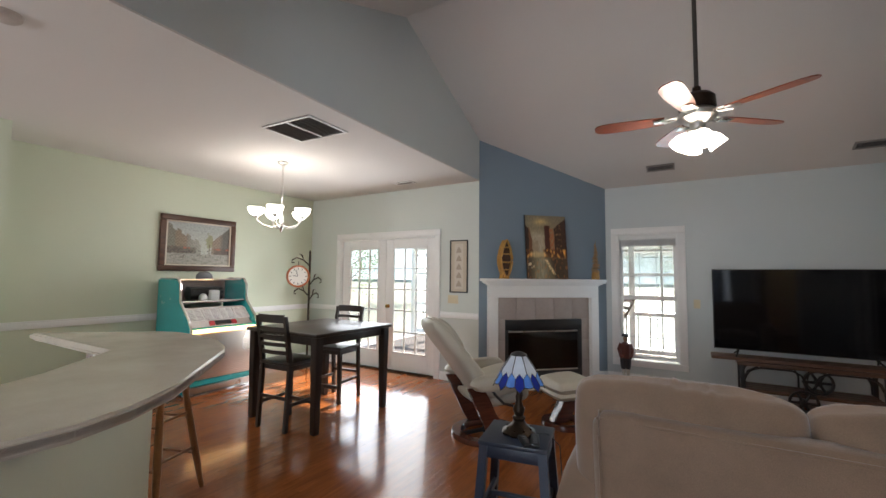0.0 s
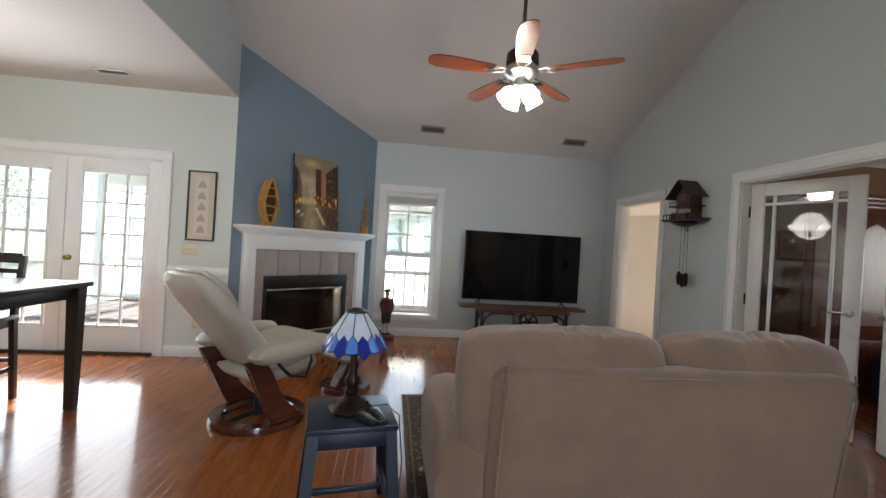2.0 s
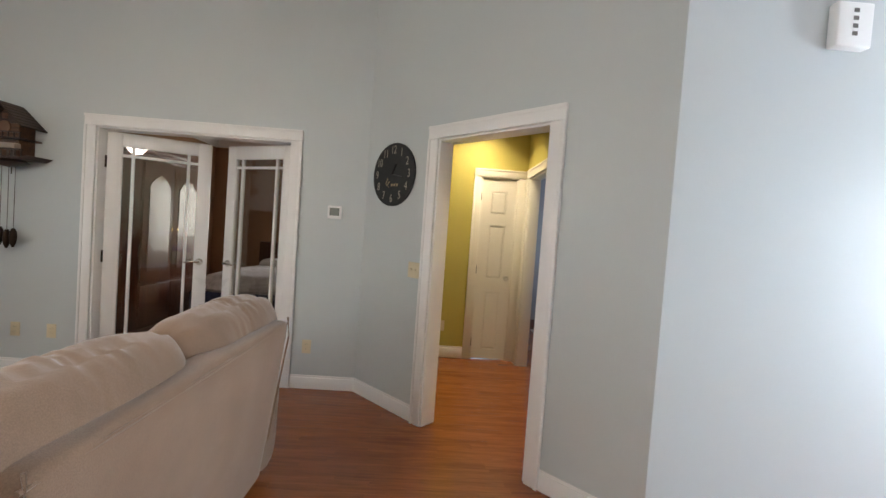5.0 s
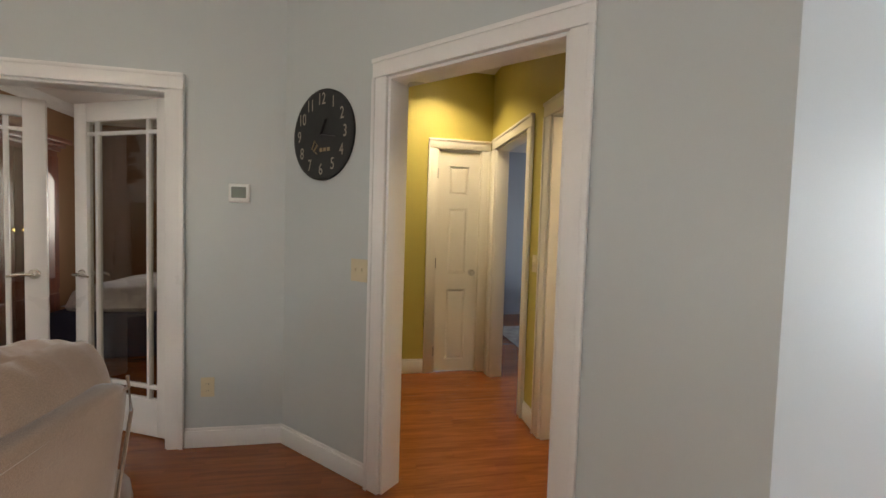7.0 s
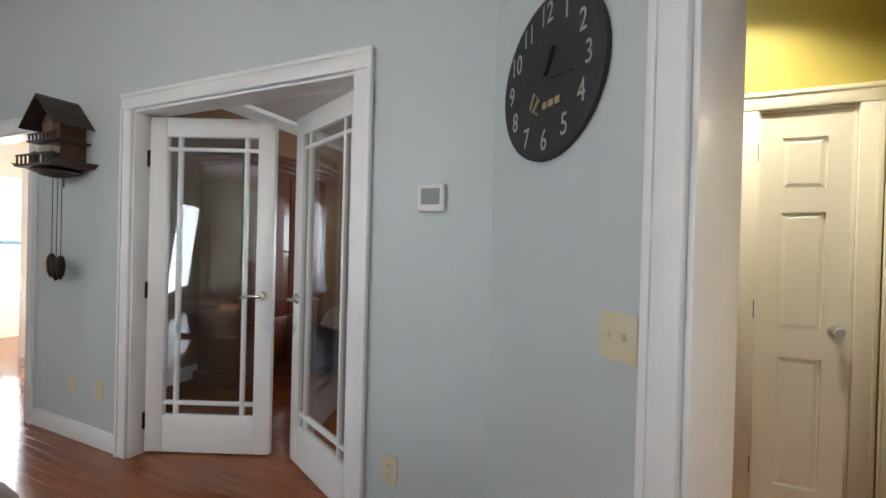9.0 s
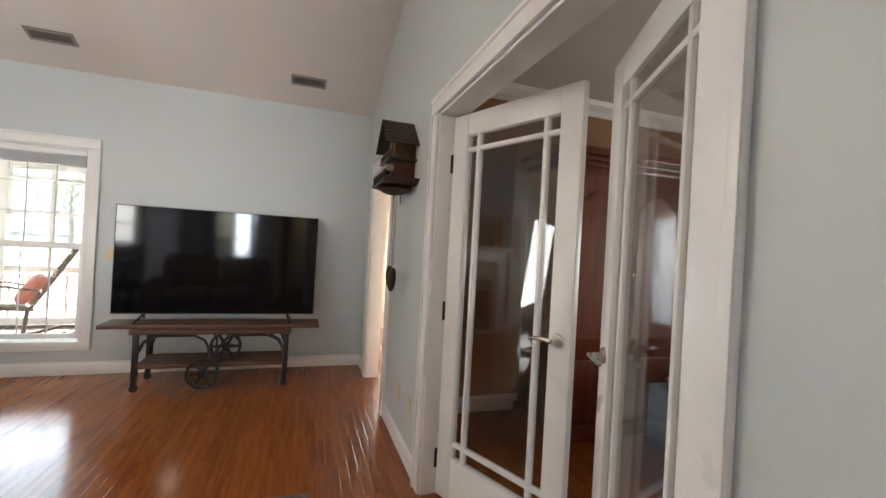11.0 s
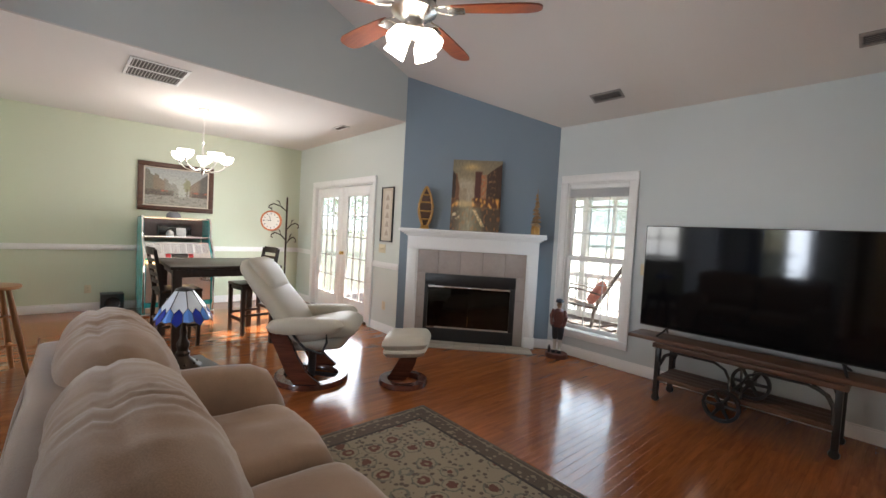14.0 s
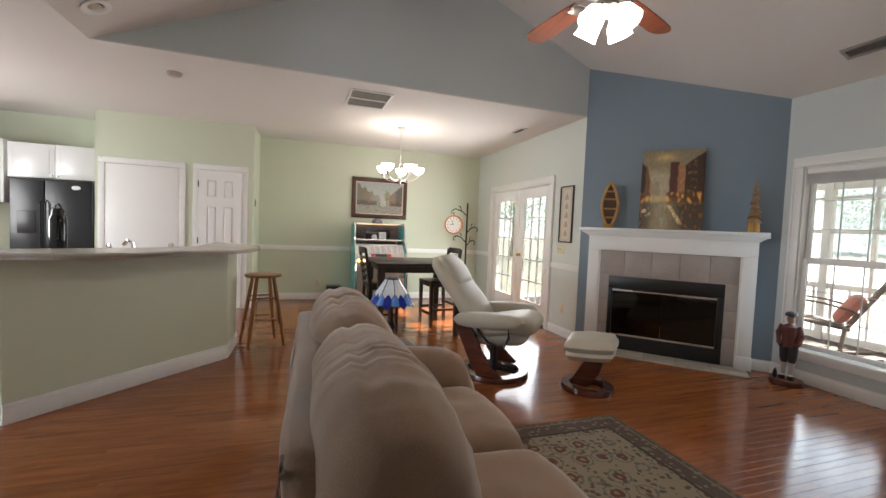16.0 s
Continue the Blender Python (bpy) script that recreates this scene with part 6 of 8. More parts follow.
boxpart("speaker_grille", (0.75, 0.765, -JW + 0.03, JW - 0.03, 0.20, 0.74), grillem, jb, 0.003, "silvery ribbed speaker grille")
for k in range(22):
    z = 0.22 + k * 0.0235
    boxpart("grille_bar", (0.765, 0.772, -JW + 0.035, JW - 0.035, z, z + 0.010), grillem, jb, 0)
boxpart("lower_trim", (0.75, 0.775, -JW + 0.03, JW - 0.03, 0.135, 0.19), TEAL, jb, 0.005, "teal lower strip")
boxpart("kick_plate", (0.75, 0.785, -JW + 0.03, JW - 0.03, 0.055, 0.128), NICKEL, jb, 0.005, "bright metal kick plate")
# emission stands in for sun reflected off the chrome here
boxpart("light_bar", (0.755, 0.80, -JW + 0.03, JW - 0.03, 0.745, 0.79), glowing("amber_glint", (1.0, 0.55, 0.18), 1.2), jb, 0.008, "amber strip glowing like reflected sun")
pm2 = Matrix.Translation((0.745, 0, 0.82)) @ pose(0, 0, 0, 0, -45, 0)
bm = fresh()
box(bm, -0.01, 0.30, -JW + 0.02, JW - 0.02, -0.02, 0.0, m=Matrix.Translation((0.745, 0, 0.82)) @ Matrix.Rotation(radians(225), 4, "Y") @ Matrix.Diagonal((1, 1, -1, 1)))
sel = part("selection_panel", bm, CHROME, jb, "chrome selection panel")
sm2 = Matrix.Translation((0.745, 0, 0.82)) @ Matrix.Rotation(radians(225), 4, "Y") @ Matrix.Diagonal((1, 1, -1, 1))
for k in range(4):
    y0 = -JW + 0.035 + k * 0.196
    bm = fresh()
    box(bm, 0.085, 0.27, y0, y0 + 0.185, 0.0, 0.006, bevel=0.002, m=sm2)
    card = part("title_strip_holder", bm, PANELWHITE, sel, "pale title strip rack")
    bm = fresh()
    for j in range(9):
        box(bm, 0.095 + j * 0.0195, 0.101 + j * 0.0195, y0 + 0.012, y0 + 0.085, 0.006, 0.0068, m=sm2)
        box(bm, 0.095 + j * 0.0195, 0.101 + j * 0.0195, y0 + 0.10, y0 + 0.172, 0.006, 0.0068, m=sm2)
    part("title_strip", bm, surface("strip_ink", (0.20, 0.17, 0.17), 0.5), card)
for y0, y1, mt in ((-0.17, -0.11, RED), (0.11, 0.17, RED), (-0.10, 0.10, BLACK)):
    bm = fresh()
    box(bm, 0.012, 0.07, y0, y1, 0.0, 0.012, bevel=0.003, m=sm2)
    part("push_button", bm, mt, sel, "red button block" if mt is RED else "black key row")
bm = fresh()
box(bm, 0.45, 0.512, -JW + 0.02, JW - 0.02, 1.10, 1.105)
box(bm, 0.03, 0.5, -JW + 0.02, JW - 0.02, 1.085, 1.10)
part("mechanism_deck", bm, surface("deck_maroon", (0.10, 0.05, 0.05), 0.5), jb)
boxpart("backboard", (0.03, 0.05, -JW + 0.02, JW - 0.02, 1.10, 1.36), surface("mech_back", (0.16, 0.12, 0.12), 0.5), jb, 0)
bm = fresh()
rod(bm, (0.28, -0.22, 1.20), (0.28, 0.20, 1.20), 0.085, seg=24)
part("record_carousel", bm, BLACK, jb, "black record carousel", smooth=True)
bm = fresh()
box(bm, 0.30, 0.42, 0.0, 0.12, 1.10, 1.24, bevel=0.02)
lathe(bm, [(0.0, 0.0), (0.05, 0.0), (0.05, 0.06), (0.03, 0.09), (0.0, 0.10)], (0.38, -0.08, 1.10), 14)
part("tonearm", bm, surface("mech_white", (0.62, 0.62, 0.60), 0.4), jb, "white mechanism housing", smooth=True)
bm = fresh()
prism(bm, [(0.515, 1.10), (0.505, 1.32), (0.44, 1.372), (0.05, 1.372), (0.05, 1.366), (0.436, 1.366), (0.499, 1.318), (0.509, 1.10)], -JW + 0.02, JW - 0.02, "xz")
lid = part("glass_lid", bm, GLASS, jb, "curved clear lid", smooth=True)
lid.visible_shadow = False
bm = fresh()
tube(bm, [(0.515, -JW + 0.03, 1.105), (0.515, JW - 0.03, 1.105)], 0.012, 6)
tube(bm, [(0.44, -JW + 0.03, 1.378), (0.44, JW - 0.03, 1.378)], 0.010, 6)
part("lid_trim", bm, CHROME, jb, "chrome lid trim", smooth=True)
cap = thing("baseball_cap", pose(-4.50, 5.20, 1.378, 0, 0, 20), "grey baseball cap lying on the jukebox lid", "cap")
CAPC = surface("cap_cloth", (0.16, 0.16, 0.17), 0.9, grain=200, var=0.1, bump=0.1)
bm = fresh()
lathe(bm, [(0.095, 0.0), (0.098, 0.03), (0.085, 0.07), (0.05, 0.098), (0.0, 0.105)], seg=18)
part("crown", bm, CAPC, cap, smooth=True)
bm = fresh()
prism(bm, [(-0.08, 0.06)] + [(0.10 * math.sin(radians(a)), 0.07 + 0.11 * math.cos(radians(a))) for a in range(-70, 71, 20)] + [(0.08, 0.06)], 0.004, 0.010)
part("brim", bm, CAPC, cap)
sub = thing("black_box", pose(-4.60, 4.50, 0), "small black cube subwoofer beside the jukebox", "subwoofer")
boxpart("body", (-0.12, 0.12, -0.13, 0.13, 0.0, 0.27), BLACK, sub, 0.008)
bm = fresh()
lathe(bm, [(0.0, 0.0), (0.03, 0.006), (0.08, 0.002), (0.088, 0.008), (0.09, 0.0)], m=Matrix.Translation((0.12, 0, 0.14)) @ pose(0, 0, 0, 0, 90, 0), seg=20)
part("driver", bm, BLACKGLOSS, sub, smooth=True)

# ---- street scene picture on the green wall ----
pic = thing("framed_picture", Matrix.Translation((GX, 5.28, 1.485)) @ pose(0, 0, 0, 0, 0, 90), "walnut framed pale oil street scene on the wall", "picture")
PW, PH, PF = 1.01, 0.735, 0.072
for nm, d in (("frame", (-PW / 2, PW / 2, -0.045, -0.002, 0, PF)), ("frame", (-PW / 2, PW / 2, -0.045, -0.002, PH - PF, PH)), ("frame", (-PW / 2, -PW / 2 + PF, -0.0448, -0.002, PF, PH - PF)), ("frame", (PW / 2 - PF, PW / 2, -0.0448, -0.002, PF, PH - PF))):
    boxpart(nm, d, WALNUTFRAME, pic, 0.012, seg=3)
for d in ((-PW / 2 + PF, PW / 2 - PF, -0.036, -0.004, PF, PF + 0.018), (-PW / 2 + PF, PW / 2 - PF, -0.036, -0.004, PH - PF - 0.018, PH - PF), (-PW / 2 + PF, -PW / 2 + PF + 0.018, -0.0358, -0.004, PF, PH - PF), (PW / 2 - PF - 0.018, PW / 2 - PF, -0.0358, -0.004, PF, PH - PF)):
    boxpart("gilt_fillet", d, surface("gilt", (0.55, 0.48, 0.38), 0.4, 0.2), pic, 0.003)
boxpart("canvas", (-PW / 2 + PF, PW / 2 - PF, -0.016, -0.004, PF, PH - PF), UMBER, pic, 0)
pp = oil_picture(pic, PW - 2 * PF - 0.036, PH - 2 * PF - 0.036, -0.019, pale_street, 150, "oil painted pale street scene")
pp.location = (0, 0, PF + 0.018)

# tall narrow picture beside the patio doors
spm = on_wall(BLA, (GX, PY))
sp = thing("framed_picture", spm @ Matrix.Translation((0.305, 0, 1.225)), "tall narrow black framed print with five small sketches", "picture")
SW, SH = 0.285, 0.735
for d in ((-SW / 2, SW / 2, 0.002, 0.024, 0, 0.016), (-SW / 2, SW / 2, 0.002, 0.024, SH - 0.016, SH), (-SW / 2, -SW / 2 + 0.016, 0.002, 0.0238, 0.016, SH - 0.016), (SW / 2 - 0.016, SW / 2, 0.002, 0.0238, 0.016, SH - 0.016)):
    boxpart("frame", d, BLACK, sp, 0.003)
boxpart("mat_board", (-SW / 2 + 0.016, SW / 2 - 0.016, 0.003, 0.010, 0.016, SH - 0.016), surface("mat_board_cream", (0.56, 0.49, 0.38), 0.7), sp, 0)
boxpart("print_strip", (-0.07, 0.07, 0.010, 0.012, 0.05, SH - 0.05), surface("print_paper", (0.62, 0.56, 0.48), 0.7), sp, 0)
for k in range(5):
    z = 0.085 + k * 0.118
    bm = fresh()
    prism(bm, [(-0.045, z), (0.045, z), (0.03, z + 0.045), (0.0, z + 0.085), (-0.03, z + 0.045)], 0.012, 0.0128, "xz")
    part("sketch", bm, surface("sketch_ink", (0.42, 0.35, 0.28), 0.7), sp)


def wall_plate(m, kind, label, w=0.075, material=None):
    p = thing("switch_plate" if kind == "switch" else "wall_outlet", m, label, "light switch" if kind == "switch" else "outlet")
    mt = material or IVORY
    boxpart("plate", (-w / 2, w / 2, 0.0, 0.006, -0.058, 0.058), mt, p, 0.003)
    if kind == "switch":
        n = 2 if w > 0.1 else 1
        for k in range(n):
            x = (k - (n - 1) / 2) * 0.046
            boxpart("toggle", (x - 0.005, x + 0.005, 0.006, 0.016, -0.006, 0.012), mt, p, 0.002)
    else:
        for z in (-0.02, 0.02):
            o = boxpart("socket", (-0.017, 0.017, 0.006, 0.008, z - 0.014, z + 0.014), mt, p, 0.002)
            for s in (-1, 1):
                boxpart("slot", (s * 0.006 - 0.001, s * 0.006 + 0.001, 0.008, 0.0085, z - 0.004, z + 0.005), BLACK, o, 0)
    return p


wall_plate(em @ Matrix.Translation((4.295 - ey, 0, 0.36)), "outlet", "ivory wall outlet above the baseboard")
wall_plate(em @ Matrix.Translation((6.39 - ey, 0, 0.36)), "outlet", "ivory wall outlet beside the study doors")
wall_plate(em @ Matrix.Translation((6.68 - ey, 0, 0.36)), "outlet", "ivory cable outlet beside the study doors")
wall_plate(em @ Matrix.Translation((7.02 - ey, 0, 1.13)), "switch", "ivory light switch by the bedroom opening")
wall_plate(gm @ Matrix.Translation((dl - 0.645, 0, 1.11)), "switch", "ivory double light switch by the hall", 0.118)
wall_plate(spm @ Matrix.Translation((0.40, 0, 1.13)), "switch", "ivory triple light switch by the patio doors", 0.165)
wall_plate(spm @ Matrix.Translation((0.30, 0, 0.36)), "outlet", "ivory wall outlet below the chair rail")
wall_plate(on_wall((GX, PY), (GX, BOXC[1])) @ Matrix.Translation((PY - 4.24, 0, 0.31)), "outlet", "ivory wall outlet on the green wall")
wall_plate(on_wall((EX, TVY), BLB) @ Matrix.Translation((EX - 1.02, 0, 1.12)), "switch", "ivory light switch between window and television")
wall_plate(on_wall((4.52, HB), (4.52, 4.1)) @ Matrix.Translation((0.86, 0, 0.36)), "outlet", "ivory wall outlet in the yellow hall")
wall_plate(hm @ Matrix.Translation((3.41 - d0.x - 0.10, 0, 1.12)), "switch", "ivory light switch in the yellow hall")

th = thing("thermostat", em @ Matrix.Translation((4.125 - ey, 0, 1.508)), "white digital thermostat with grey screen", "thermostat")
boxpart("case", (-0.058, 0.058, 0, 0.026, -0.055, 0.055), WHITEPL, th, 0.008, seg=3)
boxpart("display", (-0.040, 0.040, 0.026, 0.0275, -0.028, 0.036), surface("lcd", (0.16, 0.19, 0.17), 0.25), th, 0, "grey liquid crystal display")
cm = thing("door_chime", on_wall((SEC[0], ROOM_S), SEC) @ Matrix.Translation((1.50 - ROOM_S, 0, 2.35)), "white plastic door chime box high on the wall", "door chime")
boxpart("cover", (-0.085, 0.085, 0, 0.05, 0, 0.20), WHITEPL, cm, 0.01, seg=3)
for k in range(4):
    boxpart("slot", (-0.012, 0.012, 0.05, 0.0515, 0.05 + k * 0.034, 0.068 + k * 0.034), surface("chime_slot", (0.12, 0.11, 0.10), 0.6), cm, 0)


# ---- oval wall clock on the diagonal wall ----
ckx = dl - (Vector(KINK) - Vector((3.125, 3.625))).length
ck = thing("wall_clock", gm @ Matrix.Translation((ckx, 0, 1.825)), "large round black wall clock with pale numerals", "wall clock")
CKB = surface("clock_black", (0.016, 0.017, 0.016), 0.55, grain=30, var=0.4, bump=0.05, large=5)
NUM = surface("clock_numeral", (0.38, 0.35, 0.28), 0.6, grain=60, var=0.2, bump=0)
CR = 0.245
bm = fresh()
lathe(bm, [(0.0, 0.022), (CR - 0.012, 0.022), (CR, 0.018), (CR, 0.002), (0.0, 0.002)], seg=48, m=pose(0, 0, 0, -90))
part("dial", bm, CKB, ck)


def text_mesh(name, body, size, material, parent, m):
    cu = bpy.data.curves.new(name, "FONT")
    cu.body, cu.size, cu.align_x, cu.align_y, cu.extrude = body, size, "CENTER", "CENTER", 0.0006
    tmp = bpy.data.objects.new(name, cu)
    scene.collection.objects.link(tmp)
    me = bpy.data.meshes.new_from_object(tmp.evaluated_get(bpy.context.evaluated_depsgraph_get()))
    bpy.data.objects.remove(tmp)
    me.materials.append(material)
    ob = new(name, me)
    ob.parent = parent
    ob.matrix_local = m
    return ob


FACE = Matrix(((-1, 0, 0, 0), (0, 0, 1, 0), (0, 1, 0, 0), (0, 0, 0, 1)))
for k in range(1, 13):
    a = radians(90 - 30 * k)
    text_mesh("numeral", str(k), 0.085, NUM, ck, Matrix.Translation((-0.188 * math.cos(a), 0.0235, 0.188 * math.sin(a))) @ FACE @ Matrix.Diagonal((0.78, 1.05, 1, 1)))
GOLDTX = surface("clock_script", (0.34, 0.27, 0.15), 0.6)
bm = fresh()
tube(bm, [(0.075, 0.0235, -0.075), (0.055, 0.0235, -0.03), (0.03, 0.0235, -0.055), (0.06, 0.0235, -0.085), (0.035, 0.0235, -0.10)], 0.005, 5)
for x in (0.0, -0.03, -0.06):
    box(bm, x - 0.011, x + 0.011, 0.023, 0.024, -0.092, -0.072)
part("script_mark", bm, GOLDTX, ck)
for ang, ln, w in ((62, 0.09, 0.007), (-10, 0.13, 0.005)):
    bm = fresh()
    a = radians(ang)
    tube(bm, [(0, 0.027, 0), (-ln * math.cos(a), 0.027, ln * math.sin(a))], w, 5, flat=0.4)
    part("pointer", bm, BLACK, ck)

# ---- cuckoo clock on the east wall ----
cu = thing("cuckoo_clock", em @ Matrix.Translation((6.68 - ey, 0, 1.715)), "dark carved chalet cuckoo clock with hanging pine-cone weights", "cuckoo clock")
CW1 = wood("cuckoo_dark", (0.016, 0.009, 0.006), (0.06, 0.032, 0.018), 0.5, 2.0, 0, 0.1)
boxpart("case", (-0.105, 0.105, 0.002, 0.14, 0.035, 0.30), wood("cuckoo_brown", (0.04, 0.018, 0.008), (0.13, 0.06, 0.026), 0.5, 2.0, 0, 0.1), cu, 0.004, "brown wooden case")
bm = fresh()
box(bm, -0.16, 0.16, 0.002, 0.19, 0.175, 0.188, bevel=0.003)
for k in range(8):
    rod(bm, (-0.15 + k * 0.043, 0.18, 0.185), (-0.15 + k * 0.043, 0.18, 0.225), 0.005, seg=6)
box(bm, -0.16, 0.16, 0.174, 0.186, 0.222, 0.23)
part("upper_balcony", bm, CW1, cu, "carved upper balcony")
bm = fresh()
prism(bm, [(-0.105, 0.30), (0.105, 0.30), (0.0, 0.41)], 0.002, 0.14, "xz")
part("gable", bm, CW1, cu)
for s in (-1, 1):
    rf = fresh()
    L = Vector((s * 0.19, 0, 0.265)) - Vector((0, 0, 0.45))
    for k in range(7):
        t0, t1 = k / 7, (k + 1) / 7 + 0.03
        a, b = Vector((0, 0, 0.45)) + L * t0, Vector((0, 0, 0.45)) + L * t1
        prism(rf, [(a.x, a.z - 0.004), (b.x, b.z + 0.004), (b.x, b.z + 0.014), (a.x, a.z + 0.008)], 0.0, 0.215, "xz")
    part("roof_shingles", rf, CW1, cu, "dark shingled roof slope")
bm = fresh()
prism(bm, [(-0.25, 0.05), (-0.20, 0.02), (0.20, 0.02), (0.25, 0.05), (0.20, 0.035), (-0.20, 0.035)], 0.002, 0.225, "xz")
for k in range(9):
    x = -0.2 + k * 0.05
    rod(bm, (x, 0.215, 0.03), (x, 0.215, 0.085), 0.006, seg=6)
box(bm, -0.21, 0.21, 0.208, 0.222, 0.085, 0.095)
part("balcony", bm, CW1, cu, "carved balcony with rail")
bm = fresh()
lathe(bm, [(0.0, 0.006), (0.045, 0.006), (0.048, 0.0)], m=Matrix.Translation((0, 0.142, 0.27)) @ pose(0, 0, 0, -90), seg=20)
part("clock_dial", bm, surface("dial_brown", (0.14, 0.07, 0.035), 0.5), cu, smooth=True)
boxpart("cuckoo_door", (-0.02, 0.02, 0.14, 0.148, 0.33, 0.375), RUSTICWOOD, cu, 0.003)
boxpart("figure_bench", (-0.135, -0.01, 0.15, 0.20, 0.10, 0.14), surface("carving_pale", (0.34, 0.28, 0.22), 0.6), cu, 0.004, "pale carved bench")
for x, y in ((-0.11, 0.185), (0.06, 0.185), (0.11, 0.18)):
    bm = fresh()
    lathe(bm, [(0.0, 0.0), (0.018, 0.0), (0.014, 0.04), (0.02, 0.06), (0.0, 0.085)], (x, y, 0.035), 10)
    part("carving", bm, CW1, cu, smooth=True)
bm = fresh()
lathe(bm, [(0.0, 0.0), (0.10, 0.0), (0.13, -0.02), (0.06, -0.05), (0.0, -0.06)], (0, 0.11, 0.02), 14)
part("bracket", bm, CW1, cu, smooth=True)
for x, z in ((-0.05, -0.52), (0.0, -0.53), (0.055, -0.51)):
    bm = fresh()
    rod(bm, (x, 0.10, 0.0), (x, 0.10, z), 0.002, seg=5)
    ch2 = part("chain", bm, BRONZE, cu)
    bm = fresh()
    lathe(bm, [(0.0, 0.0), (0.012, -0.005), (0.022, -0.03), (0.025, -0.07), (0.02, -0.12), (0.008, -0.15), (0.0, -0.155)], (x, 0.10, z), 12)
    part("weight", bm, BRONZE, ch2, "dark pine-cone weight", smooth=True)
bm = fresh()
rod(bm, (0.02, 0.06, 0.0), (0.02, 0.06, -0.09), 0.004, seg=6)
part("pendulum", bm, CW1, cu)


